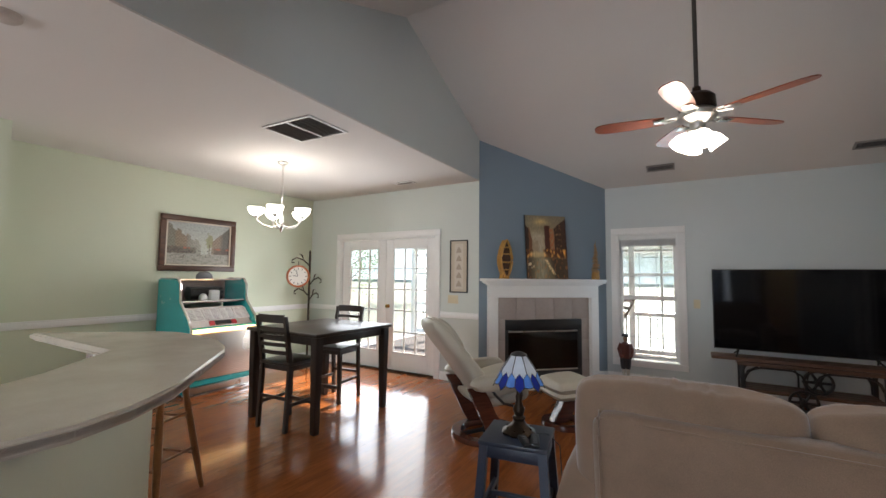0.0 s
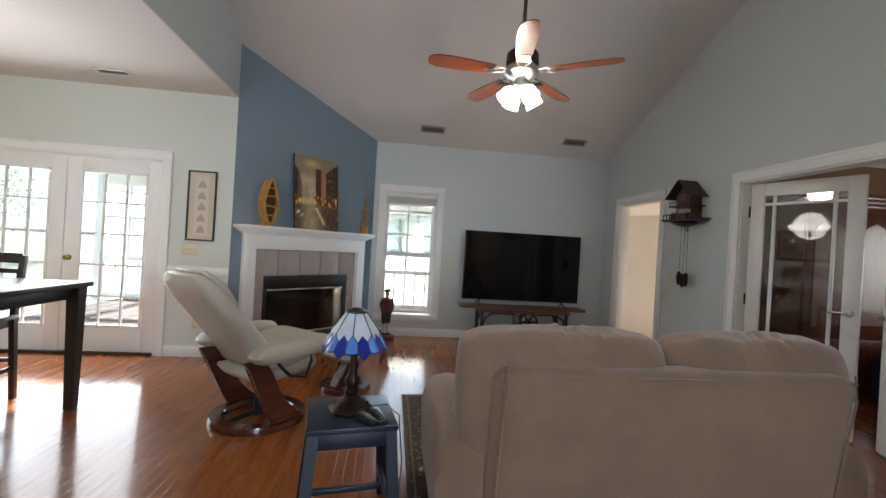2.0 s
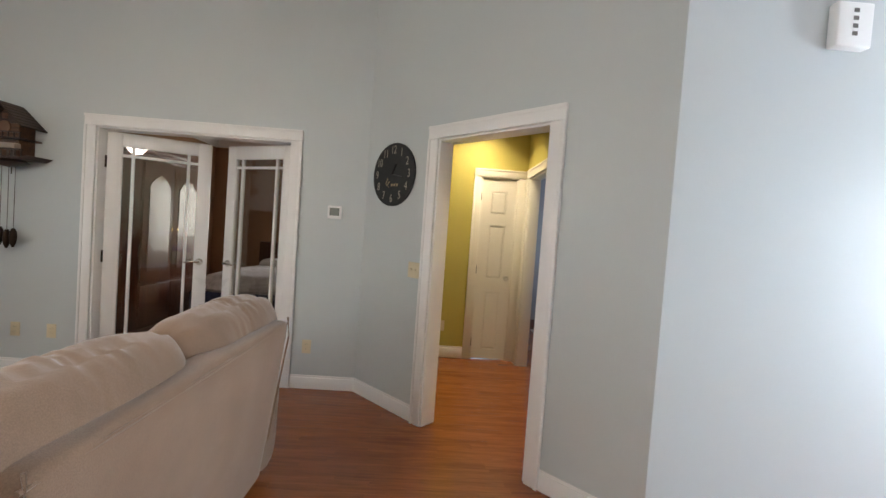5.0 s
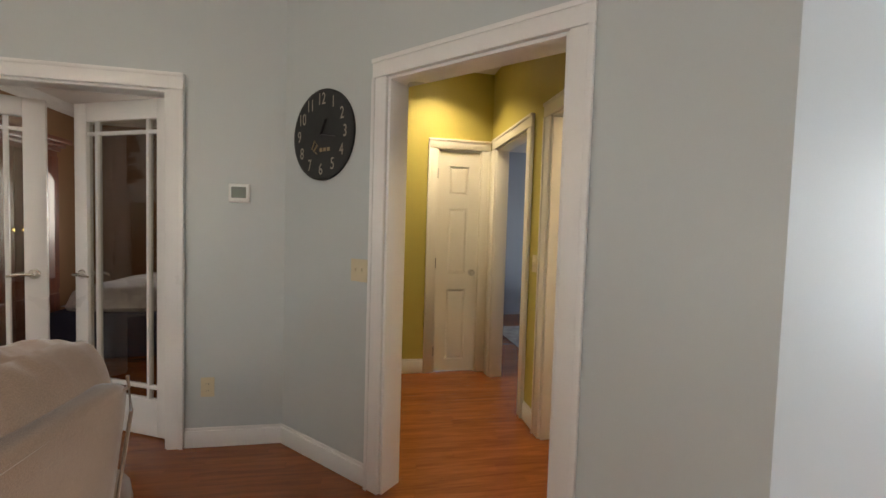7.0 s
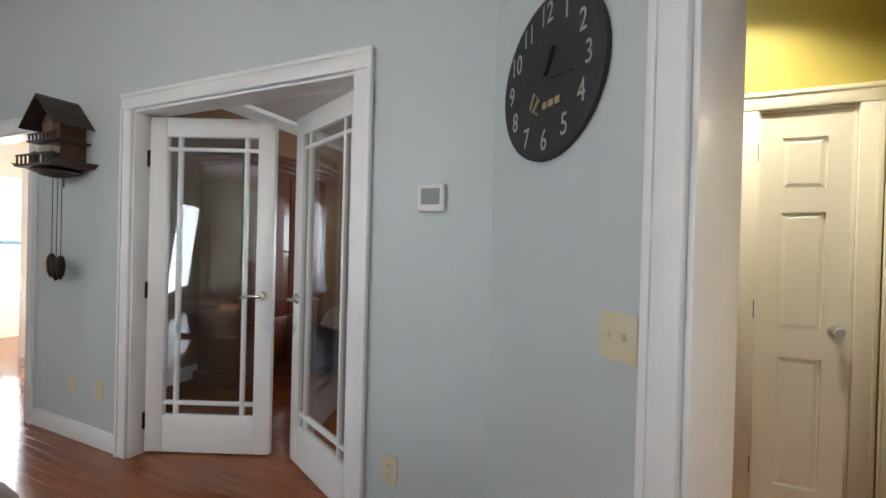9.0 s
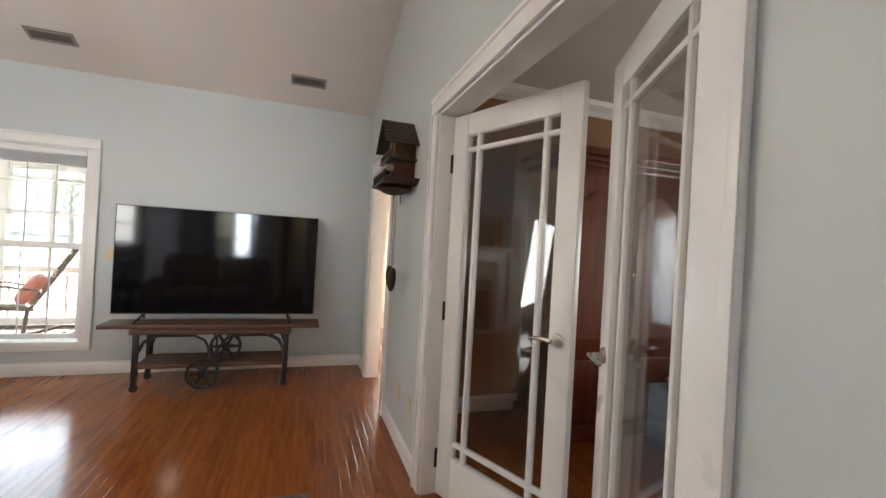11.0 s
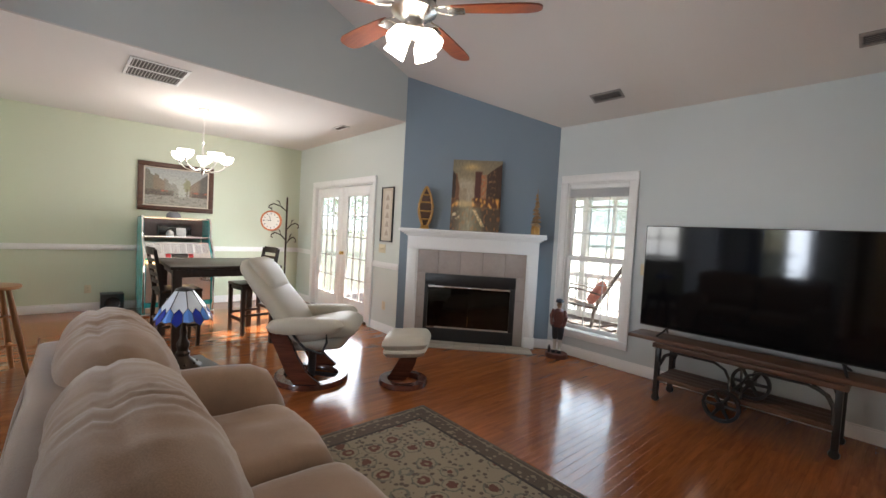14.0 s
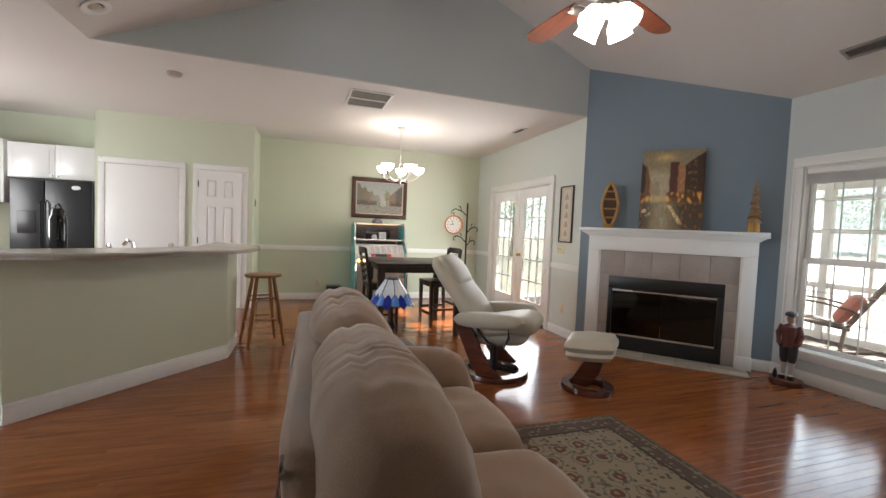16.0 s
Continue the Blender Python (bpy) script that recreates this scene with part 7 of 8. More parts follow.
# ---- sofa: local x along it, y towards its front ----
def sofa(m, L):
    s = thing("loveseat", m, "taupe microfibre reclining loveseat with puffy back cushions", "sofa")
    bm = fresh()
    n = 40
    # rear panel: slightly bowed, leaning back, boxed along the top
    prof = [(0.10, 0.06), (0.075, 0.25), (0.035, 0.55), (0.003, 0.80), (0.0, 0.868), (0.006, 0.884), (0.022, 0.892), (0.10, 0.895), (0.16, 0.86), (0.22, 0.5), (0.22, 0.06)]
    grid = []
    for i in range(n + 1):
        x = 0.10 + (L - 0.20) * i / n
        e = 1 - abs(2 * i / n - 1) ** 30
        grid.append([bm.verts.new((x, y + 0.03 * (1 - e) + 0.007 * noise.noise(Vector((x * 4, z * 5, 1))), z - 0.05 * (1 - e) * (z > 0.7))) for y, z in prof])
    for a, b in zip(grid, grid[1:]):
        for j in range(len(prof)):
            jj = (j + 1) % len(prof)
            bm.faces.new((a[j], a[jj], b[jj], b[j]))
    bm.faces.new(grid[0])
    bm.faces.new(list(reversed(grid[-1])))
    bk = part("back_panel", bm, SUEDE, s, "smooth rear panel with seams", smooth=True, angle=60)
    bm = fresh()
    for x in (0.13, L - 0.13):
        tube(bm, [(x, 0.073, 0.25), (x, 0.033, 0.55), (x, -0.003, 0.80), (x, 0.006, 0.90)], 0.005, 6)
    tube(bm, [(0.12, 0.008, 0.865), (L / 2, 0.0, 0.868), (L - 0.12, 0.008, 0.865)], 0.006, 6)
    tube(bm, [(0.12, 0.068, 0.30), (0.36, 0.068, 0.30), (0.36, 0.085, 0.12)], 0.004, 6)
    part("piping", bm, SUEDE, bk, smooth=True)
    boxpart("base", (0.12, L - 0.12, 0.15, 0.90, 0.05, 0.30), SUEDE, s, 0.03, seg=3)
    for k2, x0 in enumerate((-0.07, L - 0.17)):
        bm = fresh()
        secs = []
        for i in range(13):
            t = i / 12
            y = 0.10 + 0.88 * t
            h = 0.60 + 0.05 * math.sin(math.pi * t) - 0.16 * max(0, (t - 0.86) / 0.14) ** 2 - 0.05 * max(0, (0.1 - t) / 0.1)
            w = 0.125 * (1 - 0.25 * max(0, (t - 0.88) / 0.12) ** 2)
            ring = []
            for q in range(16):
                a = 2 * math.pi * q / 16
                cx, cz = math.cos(a), math.sin(a)
                px = (abs(cx) ** 0.6) * (1 if cx > 0 else -1) * w * (1.0 + 0.12 * (cz > 0.2))
                pz = (h + 0.06) / 2 + (abs(cz) ** 0.7) * (1 if cz > 0 else -1) * (h - 0.06) / 2
                ring.append(bm.verts.new((x0 + 0.12 + px + 0.004 * noise.noise(Vector((y * 6, a, k2))), y, pz)))
            secs.append(ring)
        for a, b in zip(secs, secs[1:]):
            for q in range(16):
                bm.faces.new((a[q], a[(q + 1) % 16], b[(q + 1) % 16], b[q]))
        bm.faces.new(secs[0])
        bm.faces.new(list(reversed(secs[-1])))
        part("arm", bm, SUEDE, s, "rounded padded arm", smooth=True, angle=70)
    w = (L - 0.34) / 2
    for i in range(2):
        cx = 0.17 + w * (i + 0.5)
        bm = fresh()
        pillow(bm, w + 0.01, 0.74, 0.22, pose(cx, 0.62, 0.375), n=18, puff=3.2, wrinkle=0.012, seed=i * 7)
        part("seat_cushion", bm, SUEDE, s, "plump seat cushion", smooth=True, angle=80)
        # back cushion: an overstuffed roll, pleated across its top
        bm = fresh()
        secs = []
        N = 120
        wide = w + 0.17
        for a_ in range(N + 1):
            t = a_ / N
            u = 2 * t - 1
            x = cx + (i - 0.5) * 0.17 + u * wide / 2
            e = max(0.01, 1 - abs(u) ** 4.5) ** 0.5
            ring = []
            M = 44
            for q in range(M):
                a = 2 * math.pi * q / M
                cy, cz = math.cos(a), math.sin(a)
                ry, rz = 0.185 * (0.40 + 0.60 * e), 0.312 * (0.76 + 0.24 * e)
                y = 0.235 + (abs(cy) ** 0.85) * (1 if cy > 0 else -1) * ry
                z = 0.70 + (abs(cz) ** 0.8) * (1 if cz > 0 else -1) * rz
                y -= 0.10 * (z - 0.70)
                # gathers that run out from the sewn line along the crown
                deg = math.degrees(a)
                near_seam = math.exp(-((deg - 98) / 34.0) ** 2)
                bent = x + 0.05 * noise.noise(Vector((x * 3, a * 1.5, i * 4.0)))
                ply = noise.noise(Vector((bent * 12, a * 0.8, i * 9.0)))
                pl = 0.006 * near_seam * (0.6 - 2.0 * abs(ply)) * (0.4 + 1.2 * abs(noise.noise(Vector((x * 2.5, 3.0, i * 2.0))))) + 0.010 * noise.noise(Vector((x * 4, a * 1.3, i * 5.0 + 2)))
                pl -= 0.015 * math.exp(-((deg - 98) / 4.0) ** 2) * e
                pl += 0.007 * (1 - 2 * abs(noise.noise(Vector((bent * 6 + a * 2.0, a * 2.2, i * 3.0 + 7))))) * max(0.0, cy)
                pl += 0.005 * noise.noise(Vector((x * 9, a * 2.6, i * 6.0 + 3))) * (0.3 + 0.7 * max(0.0, cz))
                # a sewn tuft across the crown with folds fanning out of it
                off = x - (cx + (i - 0.5) * 0.17) - 0.04 * math.sin(a * 1.5)
                crown = math.exp(-((deg - 85) / 52.0) ** 2)
                pl -= 0.010 * math.exp(-(off / 0.012) ** 2) * crown
                crease = 1 - 2.4 * abs(noise.noise(Vector((off * 17 + 3 * math.sin(a * 2), a * 2.2, i * 4.0 + 21))))
                pl += 0.006 * max(-0.6, crease) * math.exp(-(off / 0.16) ** 2) * crown
                pl += 0.012 * max(0.0, noise.noise(Vector((off * 14, a * 1.4, i * 2.0 + 11))) + 0.15) * math.cos(off * (110 + 40 * noise.noise(Vector((a * 2, i, 0)))) + 2.5 * noise.noise(Vector((a * 1.7, i * 3.0, 4)))) * math.exp(-(off / 0.10) ** 2) * crown
                mid = 0.026 * math.exp(-((z - 0.74) / 0.04) ** 2) * (cy > 0.0)
                ring.append(bm.verts.new((x, y + (pl - mid) * cy, z + pl * cz)))
            secs.append(ring)
        for a, b in zip(secs, secs[1:]):
            for q in range(M):
                bm.faces.new((a[q], a[(q + 1) % M], b[(q + 1) % M], b[q]))
        bm.faces.new(secs[0])
        bm.faces.new(list(reversed(secs[-1])))
        part("back_cushion", bm, SUEDE, s, "puffy pleated back cushion", smooth=True, angle=80)
    for x in (0.15, L - 0.15):
        for y in (0.2, 0.85):
            boxpart("foot", (x - 0.03, x + 0.03, y - 0.03, y + 0.03, 0.0, 0.06), BLACK, s, 0.004)
    return s


sofa(pose(0.50, 4.02, 0, 0, 0, 0), 1.66)

# ---- recliner and ottoman: local x forward ----
rc = thing("recliner", pose(-0.69, 5.75, 0, 0, 0, 50), "cream leather swivel recliner on a bentwood ring base", "recliner")


def ring_base(name, r, parent, wtube=0.05):
    bm = fresh()
    sec = [(r - wtube, 0.0), (r + wtube, 0.0), (r + wtube * 1.05, 0.015), (r + wtube * 0.85, 0.045), (r - wtube * 0.7, 0.048), (r - wtube, 0.03)]
    lathe(bm, sec, seg=40, closed=True)
    return part(name, bm, BENTWOOD, parent, "polished dark bentwood ring", smooth=True)


ring_base("ring_base", 0.275, rc)
for s in (-1, 1):
    bm = fresh()
    spine = [(-0.235, 0.50), (-0.175, 0.40), (-0.125, 0.28), (-0.055, 0.15), (0.045, 0.045)]
    half = [0.075, 0.072, 0.075, 0.085, 0.12]
    prism(bm, [(x - h, z) for (x, z), h in zip(spine, half)] + [(x + h, z) for (x, z), h in zip(reversed(spine), reversed(half))], s * 0.275 - 0.02, s * 0.275 + 0.02, "xz")
    bmesh.ops.bevel(bm, geom=bm.edges[:], offset=0.008, segments=2, affect="EDGES")
    part("side_support", bm, BENTWOOD, rc, "curved reddish bentwood support", smooth=True)
    bm = fresh()
    tube(bm, [(-0.10, s * 0.30, 0.50), (-0.06, s * 0.305, 0.44), (0.02, s * 0.305, 0.36), (0.16, s * 0.30, 0.32), (0.20, s * 0.30, 0.42), (0.19, s * 0.30, 0.53)], 0.012, 8)
    part("arm_strut", bm, BLACK, rc, "black steel arm strut", smooth=True)
    bm = fresh()
    pillow(bm, 0.64, 0.15, 0.135, pose(0.02, s * 0.325, 0.555, 0, -3, 0), n=16, puff=2.0, wrinkle=0.005, seed=2)
    part("armrest", bm, CREAM, rc, "padded cream armrest", smooth=True)
bm = fresh()
rod(bm, (0, 0, 0.02), (0, 0, 0.34), 0.035, seg=16)
tube(bm, [(-0.25, 0, 0.03), (0, 0, 0.05), (0.25, 0, 0.03)], 0.02, 8)
part("pivot_column", bm, BLACK, rc, smooth=True)


def padded(path, seed, m_=24, wrinkle=0.006):
    """A padded shape along (x, z, thickness, width) stations in the xz plane."""
    bm = fresh()
    rings = []
    for i, (x, z, th_, wd) in enumerate(path):
        a, b = path[max(0, i - 1)], path[min(len(path) - 1, i + 1)]
        t = Vector((b[0] - a[0], 0, b[1] - a[1])).normalized()
        nr = Vector((t.z, 0, -t.x))
        ring = []
        for q in range(m_):
            g = 2 * math.pi * q / m_
            cu_, cv_ = math.cos(g), math.sin(g)
            ey_ = abs(cu_) ** 0.45 * (1 if cu_ > 0 else -1) * wd / 2
            en = abs(cv_) ** 0.75 * (1 if cv_ > 0 else -1) * th_ / 2
            en += wrinkle * noise.noise(Vector((x * 9 + seed, ey_ * 7, z * 9)))
            p = Vector((x, ey_, z)) + nr * en
            ring.append(bm.verts.new(p))
        rings.append(ring)
    for p, q in zip(rings, rings[1:]):
        for k in range(m_):
            j = (k + 1) % m_
            bm.faces.new((p[k], p[j], q[j], q[k]))
    bm.faces.new(list(reversed(rings[0])))
    bm.faces.new(rings[-1])
    return bm


def stations(keys, n):
    """Smooth stations through a few keyed ones."""
    out = []
    for i in range(len(keys) - 1):
        p0, p1, p2, p3 = (np.array(keys[min(len(keys) - 1, max(0, i + o))], float) for o in (-1, 0, 1, 2))
        for k in range(n):
            t = k / n
            out.append(tuple(0.5 * (2 * p1 + (p2 - p0) * t + (2 * p0 - 5 * p1 + 4 * p2 - p3) * t * t + (3 * p1 - p0 - 3 * p2 + p3) * t ** 3)))
    return out + [keys[-1]]


part("seat", padded(stations([(0.415, 0.50, 0.05, 0.44), (0.385, 0.505, 0.13, 0.52), (0.28, 0.515, 0.17, 0.56), (0.10, 0.485, 0.17, 0.57), (-0.06, 0.455, 0.16, 0.56), (-0.16, 0.47, 0.10, 0.52)], 5), 3.0), CREAM, rc, "plump cream leather seat", smooth=True, angle=70)
part("seat_base", padded(stations([(0.32, 0.40, 0.06, 0.42), (0.26, 0.395, 0.13, 0.50), (0.05, 0.37, 0.13, 0.50), (-0.12, 0.36, 0.12, 0.48), (-0.20, 0.39, 0.05, 0.44)], 4), 5.0), CREAM, rc, smooth=True, angle=70)
back = part("backrest", padded(stations([(-0.07, 0.40, 0.05, 0.46), (-0.10, 0.45, 0.13, 0.54), (-0.18, 0.565, 0.165, 0.57), (-0.285, 0.70, 0.15, 0.575), (-0.385, 0.82, 0.14, 0.565), (-0.475, 0.925, 0.135, 0.55), (-0.545, 1.01, 0.11, 0.50), (-0.585, 1.055, 0.03, 0.34)], 6), 8.0, 28), CREAM, rc, "tall reclined cream leather backrest", smooth=True, angle=70)
part("headrest", padded(stations([(-0.305, 0.825, 0.02, 0.36), (-0.335, 0.85, 0.07, 0.42), (-0.42, 0.955, 0.10, 0.45), (-0.49, 1.035, 0.08, 0.43), (-0.53, 1.075, 0.02, 0.34)], 5), 5.0), CREAM, back, "padded headrest", smooth=True, angle=70)
bm = fresh()
for s in (-1, 1):
    tube(bm, [(-0.16, s * 0.15, 0.645), (-0.22, s * 0.16, 0.715), (-0.30, s * 0.165, 0.815)], 0.004, 5)
part("seam", bm, CREAM, back, "stitched seam", smooth=True)

ot = thing("ottoman", pose(-0.145, 6.39, 0, 0, 0, 46), "cream leather ottoman on a slanted bentwood ring base", "ottoman")
ring_base("ring_base", 0.18, ot, 0.042)
bm = fresh()
prism(bm, [(-0.15, 0.03), (0.02, 0.03), (0.10, 0.16), (0.13, 0.29), (0.0, 0.30), (-0.04, 0.20)], -0.055, 0.055, "xz")
bmesh.ops.bevel(bm, geom=bm.edges[:], offset=0.012, segments=2, affect="EDGES")
part("post", bm, BENTWOOD, ot, "slanted reddish bentwood post", smooth=True)
bm = fresh()
pillow(bm, 0.40, 0.48, 0.10, pose(0.02, 0, 0.335, 0, -5, 0), n=12, puff=3.4)
part("lower_pad", bm, CREAM, ot, smooth=True)
bm = fresh()
pillow(bm, 0.43, 0.50, 0.13, pose(0.02, 0, 0.405, 0, -5, 0), n=14, puff=2.8, wrinkle=0.006)
part("cushion", bm, CREAM, ot, "plump cream cushion", smooth=True)

# ---- end table, lamp and remotes ----
et = thing("end_table", pose(0.06, 4.59, 0, 0, 0, 10), "navy painted wooden end table with splayed legs", "end table")
boxpart("tabletop", (-0.195, 0.195, -0.19, 0.19, 0.49, 0.515), NAVY, et, 0.006)
for d in ((-0.17, 0.17, -0.175, -0.155, 0.42, 0.49), (-0.17, 0.17, 0.155, 0.175, 0.42, 0.49), (-0.185, -0.165, -0.155, 0.155, 0.42, 0.49), (0.165, 0.185, -0.155, 0.155, 0.42, 0.49)):
    boxpart("apron", d, NAVY, et, 0.003)
for sx in (-1, 1):
    for sy in (-1, 1):
        bm = fresh()
        prism(bm, [(-0.024, -0.024), (0.024, -0.024), (0.024, 0.024), (-0.024, 0.024)], 0.0, 0.49)
        for v in bm.verts:
            o = 0.035 * (1 - v.co.z / 0.49)
            v.co.x += sx * (0.165 + o)
            v.co.y += sy * (0.155 + o)
        part("leg", bm, NAVY, et)
    boxpart("stretcher", (sx * 0.175 - 0.012, sx * 0.175 + 0.012, -0.17, 0.17, 0.13, 0.165), NAVY, et, 0.003)
boxpart("stretcher", (-0.17, 0.17, -0.012, 0.012, 0.135, 0.16), NAVY, et, 0.003)
lp = thing("stained_glass_lamp", pose(0.06, 4.605, 0.515), "blue and white stained-glass lamp on a dark cast base", "table lamp")
bm = fresh()
lathe(bm, [(0.0, 0.0), (0.096, 0.0), (0.10, 0.010), (0.092, 0.022), (0.074, 0.030), (0.066, 0.042), (0.046, 0.054), (0.034, 0.075), (0.038, 0.090), (0.026, 0.105), (0.033, 0.125), (0.036, 0.145), (0.024, 0.165), (0.017, 0.19), (0.021, 0.21), (0.014, 0.24), (0.020, 0.265), (0.010, 0.30), (0.0, 0.30)], seg=32)
for v in bm.verts:
    if v.co.z < 0.05:
        f_ = 1 + 0.07 * math.cos(8 * math.atan2(v.co.y, v.co.x)) * (0.05 - v.co.z) / 0.05
        v.co.x, v.co.y = v.co.x * f_, v.co.y * f_
for k in range(8):
    a = 2 * math.pi * k / 8
    bmesh.ops.create_icosphere(bm, subdivisions=1, radius=0.010, matrix=Matrix.Translation((0.072 * math.cos(a), 0.072 * math.sin(a), 0.032)))
    bmesh.ops.create_icosphere(bm, subdivisions=1, radius=0.007, matrix=Matrix.Translation((0.035 * math.cos(a), 0.035 * math.sin(a), 0.09)))
part("base", bm, BRONZE, lp, "dark cast metal base", smooth=True)
GL = {"w": surface("white_slag_glass", (0.62, 0.68, 0.76), 0.15, grain=12, var=0.12, bump=0.02, large=6), "b": surface("blue_slag_glass", (0.012, 0.03, 0.30), 0.12, grain=12, var=0.3, bump=0.02, large=6), "l": surface("light_blue_glass", (0.10, 0.26, 0.72), 0.12, grain=12, var=0.2, bump=0.02, large=6)}
NS = 8
came = fresh()
shade_rings = ((0.045, 0.465), (0.112, 0.372), (0.152, 0.300), (0.166, 0.272))


def pt(r, z, a):
    return (r * math.cos(a), r * math.sin(a), z)


def glass(poly, key):
    bm = fresh()
    c = sum((Vector(p) for p in poly), Vector()) / len(poly)
    vs = [bm.verts.new(c + (Vector(p) - c) * 0.985) for p in poly]
    vi = [bm.verts.new((c + (Vector(p) - c) * 0.985) * 0.985 + Vector((0, 0, c.z * 0.015 - 0.002))) for p in poly]
    bm.faces.new(vs)
    bm.faces.new(list(reversed(vi)))
    for q in range(len(poly)):
        w_ = (q + 1) % len(poly)
        bm.faces.new((vs[w_], vs[q], vi[q], vi[w_]))
    part("glass_panel", bm, GL[key], lp, {"w": "white slag glass panel", "b": "dark blue slag glass panel", "l": "light blue slag glass panel"}[key])


for k in range(NS):
    a0, a1 = 2 * math.pi * k / NS, 2 * math.pi * (k + 1) / NS
    am, q0, q1 = (a0 + a1) / 2, a0 + (a1 - a0) * 0.25, a0 + (a1 - a0) * 0.75
    (r0, z0), (r1, z1), (r2, z2), (r3, z3) = shade_rings
    cf = math.cos((a1 - a0) / 2)
    seam0, seam1 = pt(r1, z1, a0), pt(r1, z1, a1)
    dip0, dip1, peak = pt(r1 * 1.10 * cf * 1.02, z1 - 0.030, q0), pt(r1 * 1.10 * cf * 1.02, z1 - 0.030, q1), pt(r1 * cf, z1 - 0.004, am)
    glass([pt(r0, z0, a0), pt(r0, z0, a1), seam1, dip1, peak, dip0, seam0], "w")
    low0, low1, tip = pt(r2 * cf * 1.03, z2, q0), pt(r2 * cf * 1.03, z2, q1), pt(r3 * cf, z3, am)
    glass([dip0, peak, dip1, low1, tip, low0], "b")
    glass([seam0, dip0, low0, pt(r2, z2 - 0.004, a0)], "l")
    glass([dip1, seam1, pt(r2, z2 - 0.004, a1), low1], "l")
    tube(came, [pt(r0, z0, a0), seam0], 0.0028, 5)
    tube(came, [seam0, dip0, peak, dip1, seam1], 0.0024, 5)
    tube(came, [dip0, low0], 0.0024, 5)
    tube(came, [dip1, low1], 0.0024, 5)
    tube(came, [pt(r2, z2 - 0.004, a0), low0, tip, low1, pt(r2, z2 - 0.004, a1)], 0.0028, 5)
lathe(came, [(0.0, 0.485), (0.02, 0.48), (0.048, 0.468), (0.05, 0.460), (0.0, 0.462)], seg=16)
part("lead_came", came, BLACK, lp, "dark lead lines", smooth=True)
for k, (x, y, r) in enumerate(((0.135, 4.485, 35), (0.19, 4.515, 20))):
    rm = thing("remote_control", pose(x, y, 0.515, 0, 0, r), "black remote control on the end table", "remote control", "remotes on the end table")
    boxpart("body", (-0.024, 0.024, -0.085, 0.085, 0.0, 0.02), BLACK, rm, 0.006, seg=2)
    for j in range(5):
        boxpart("button", (-0.012, 0.012, -0.065 + j * 0.025, -0.052 + j * 0.025, 0.02, 0.0225), surface("button_grey", (0.10, 0.10, 0.11), 0.5), rm, 0.001)
cd = thing("lamp_cord", pose(0, 0, 0), "thin dark lamp cord hanging to the floor", "cord")
bm = fresh()
tube(bm, [(0.10, 4.61, 0.52), (0.22, 4.66, 0.521), (0.29, 4.66, 0.47), (0.315, 4.63, 0.25), (0.30, 4.56, 0.02), (0.30, 4.40, 0.004), (0.26, 4.2, 0.004)], 0.003, 6)
part("cord", bm, BLACK, cd, smooth=True)

# ---- rug ----
rgm, n_, l_, b_ = nodes_of("patterned_rug")
RX, RY = 1.22, 0.84
tcn = n_.new("ShaderNodeTexCoord")
sep = n_.new("ShaderNodeSeparateXYZ")
l_.new(tcn.outputs["Object"], sep.inputs[0])


def mth(op, a, b=None):
    q = n_.new("ShaderNodeMath")
    q.operation = op
    for i, v in enumerate((a, b)):
        if v is None:
            continue
        if isinstance(v, (int, float)):
            q.inputs[i].default_value = v
        else:
            l_.new(v, q.inputs[i])
    return q.outputs[0]


def mixc(f, a, b):
    q = n_.new("ShaderNodeMix")
    q.data_type = "RGBA"
    l_.new(f, q.inputs["Factor"])
    for s, v in (("A", a), ("B", b)):
        i = [x for x in q.inputs if x.name == s and x.type == "RGBA"][0]
        if isinstance(v, tuple):
            i.default_value = (*v, 1)
        else:
            l_.new(v, i)
    return [o for o in q.outputs if o.type == "RGBA"][0]


edge = mth("MINIMUM", mth("SUBTRACT", RX, mth("ABSOLUTE", sep.outputs[0])), mth("SUBTRACT", RY, mth("ABSOLUTE", sep.outputs[1])))
vor = n_.new("ShaderNodeTexVoronoi")
vor.inputs["Scale"].default_value = 6.4
vor.inputs["Randomness"].default_value = 0.55
l_.new(tcn.outputs["Object"], vor.inputs["Vector"])
wob = n_.new("ShaderNodeTexNoise")
wob.inputs["Scale"].default_value = 38
l_.new(tcn.outputs["Object"], wob.inputs["Vector"])
dist = mth("ADD", vor.outputs["Distance"], mth("MULTIPLY", mth("SUBTRACT", wob.outputs["Fac"], 0.5), 0.22))
flower = mth("LESS_THAN", dist, 0.24)
core = mth("LESS_THAN", dist, 0.10)
ringm = mth("MULTIPLY", mth("GREATER_THAN", dist, 0.36), mth("LESS_THAN", dist, 0.42))
vine = n_.new("ShaderNodeTexVoronoi")
vine.inputs["Scale"].default_value = 24
l_.new(tcn.outputs["Object"], vine.inputs["Vector"])
sprig = mth("LESS_THAN", mth("ADD", vine.outputs["Distance"], mth("MULTIPLY", wob.outputs["Fac"], 0.4)), 0.52)
field = mixc(sprig, (0.235, 0.195, 0.135), (0.085, 0.062, 0.046))
field = mixc(ringm, field, (0.12, 0.11, 0.085))
field = mixc(flower, field, (0.11, 0.038, 0.024))
field = mixc(core, field, (0.22, 0.17, 0.11))
bvine = mixc(sprig, (0.080, 0.056, 0.038), (0.20, 0.155, 0.105))
inb = mth("LESS_THAN", edge, 0.17)
col = mixc(inb, field, bvine)
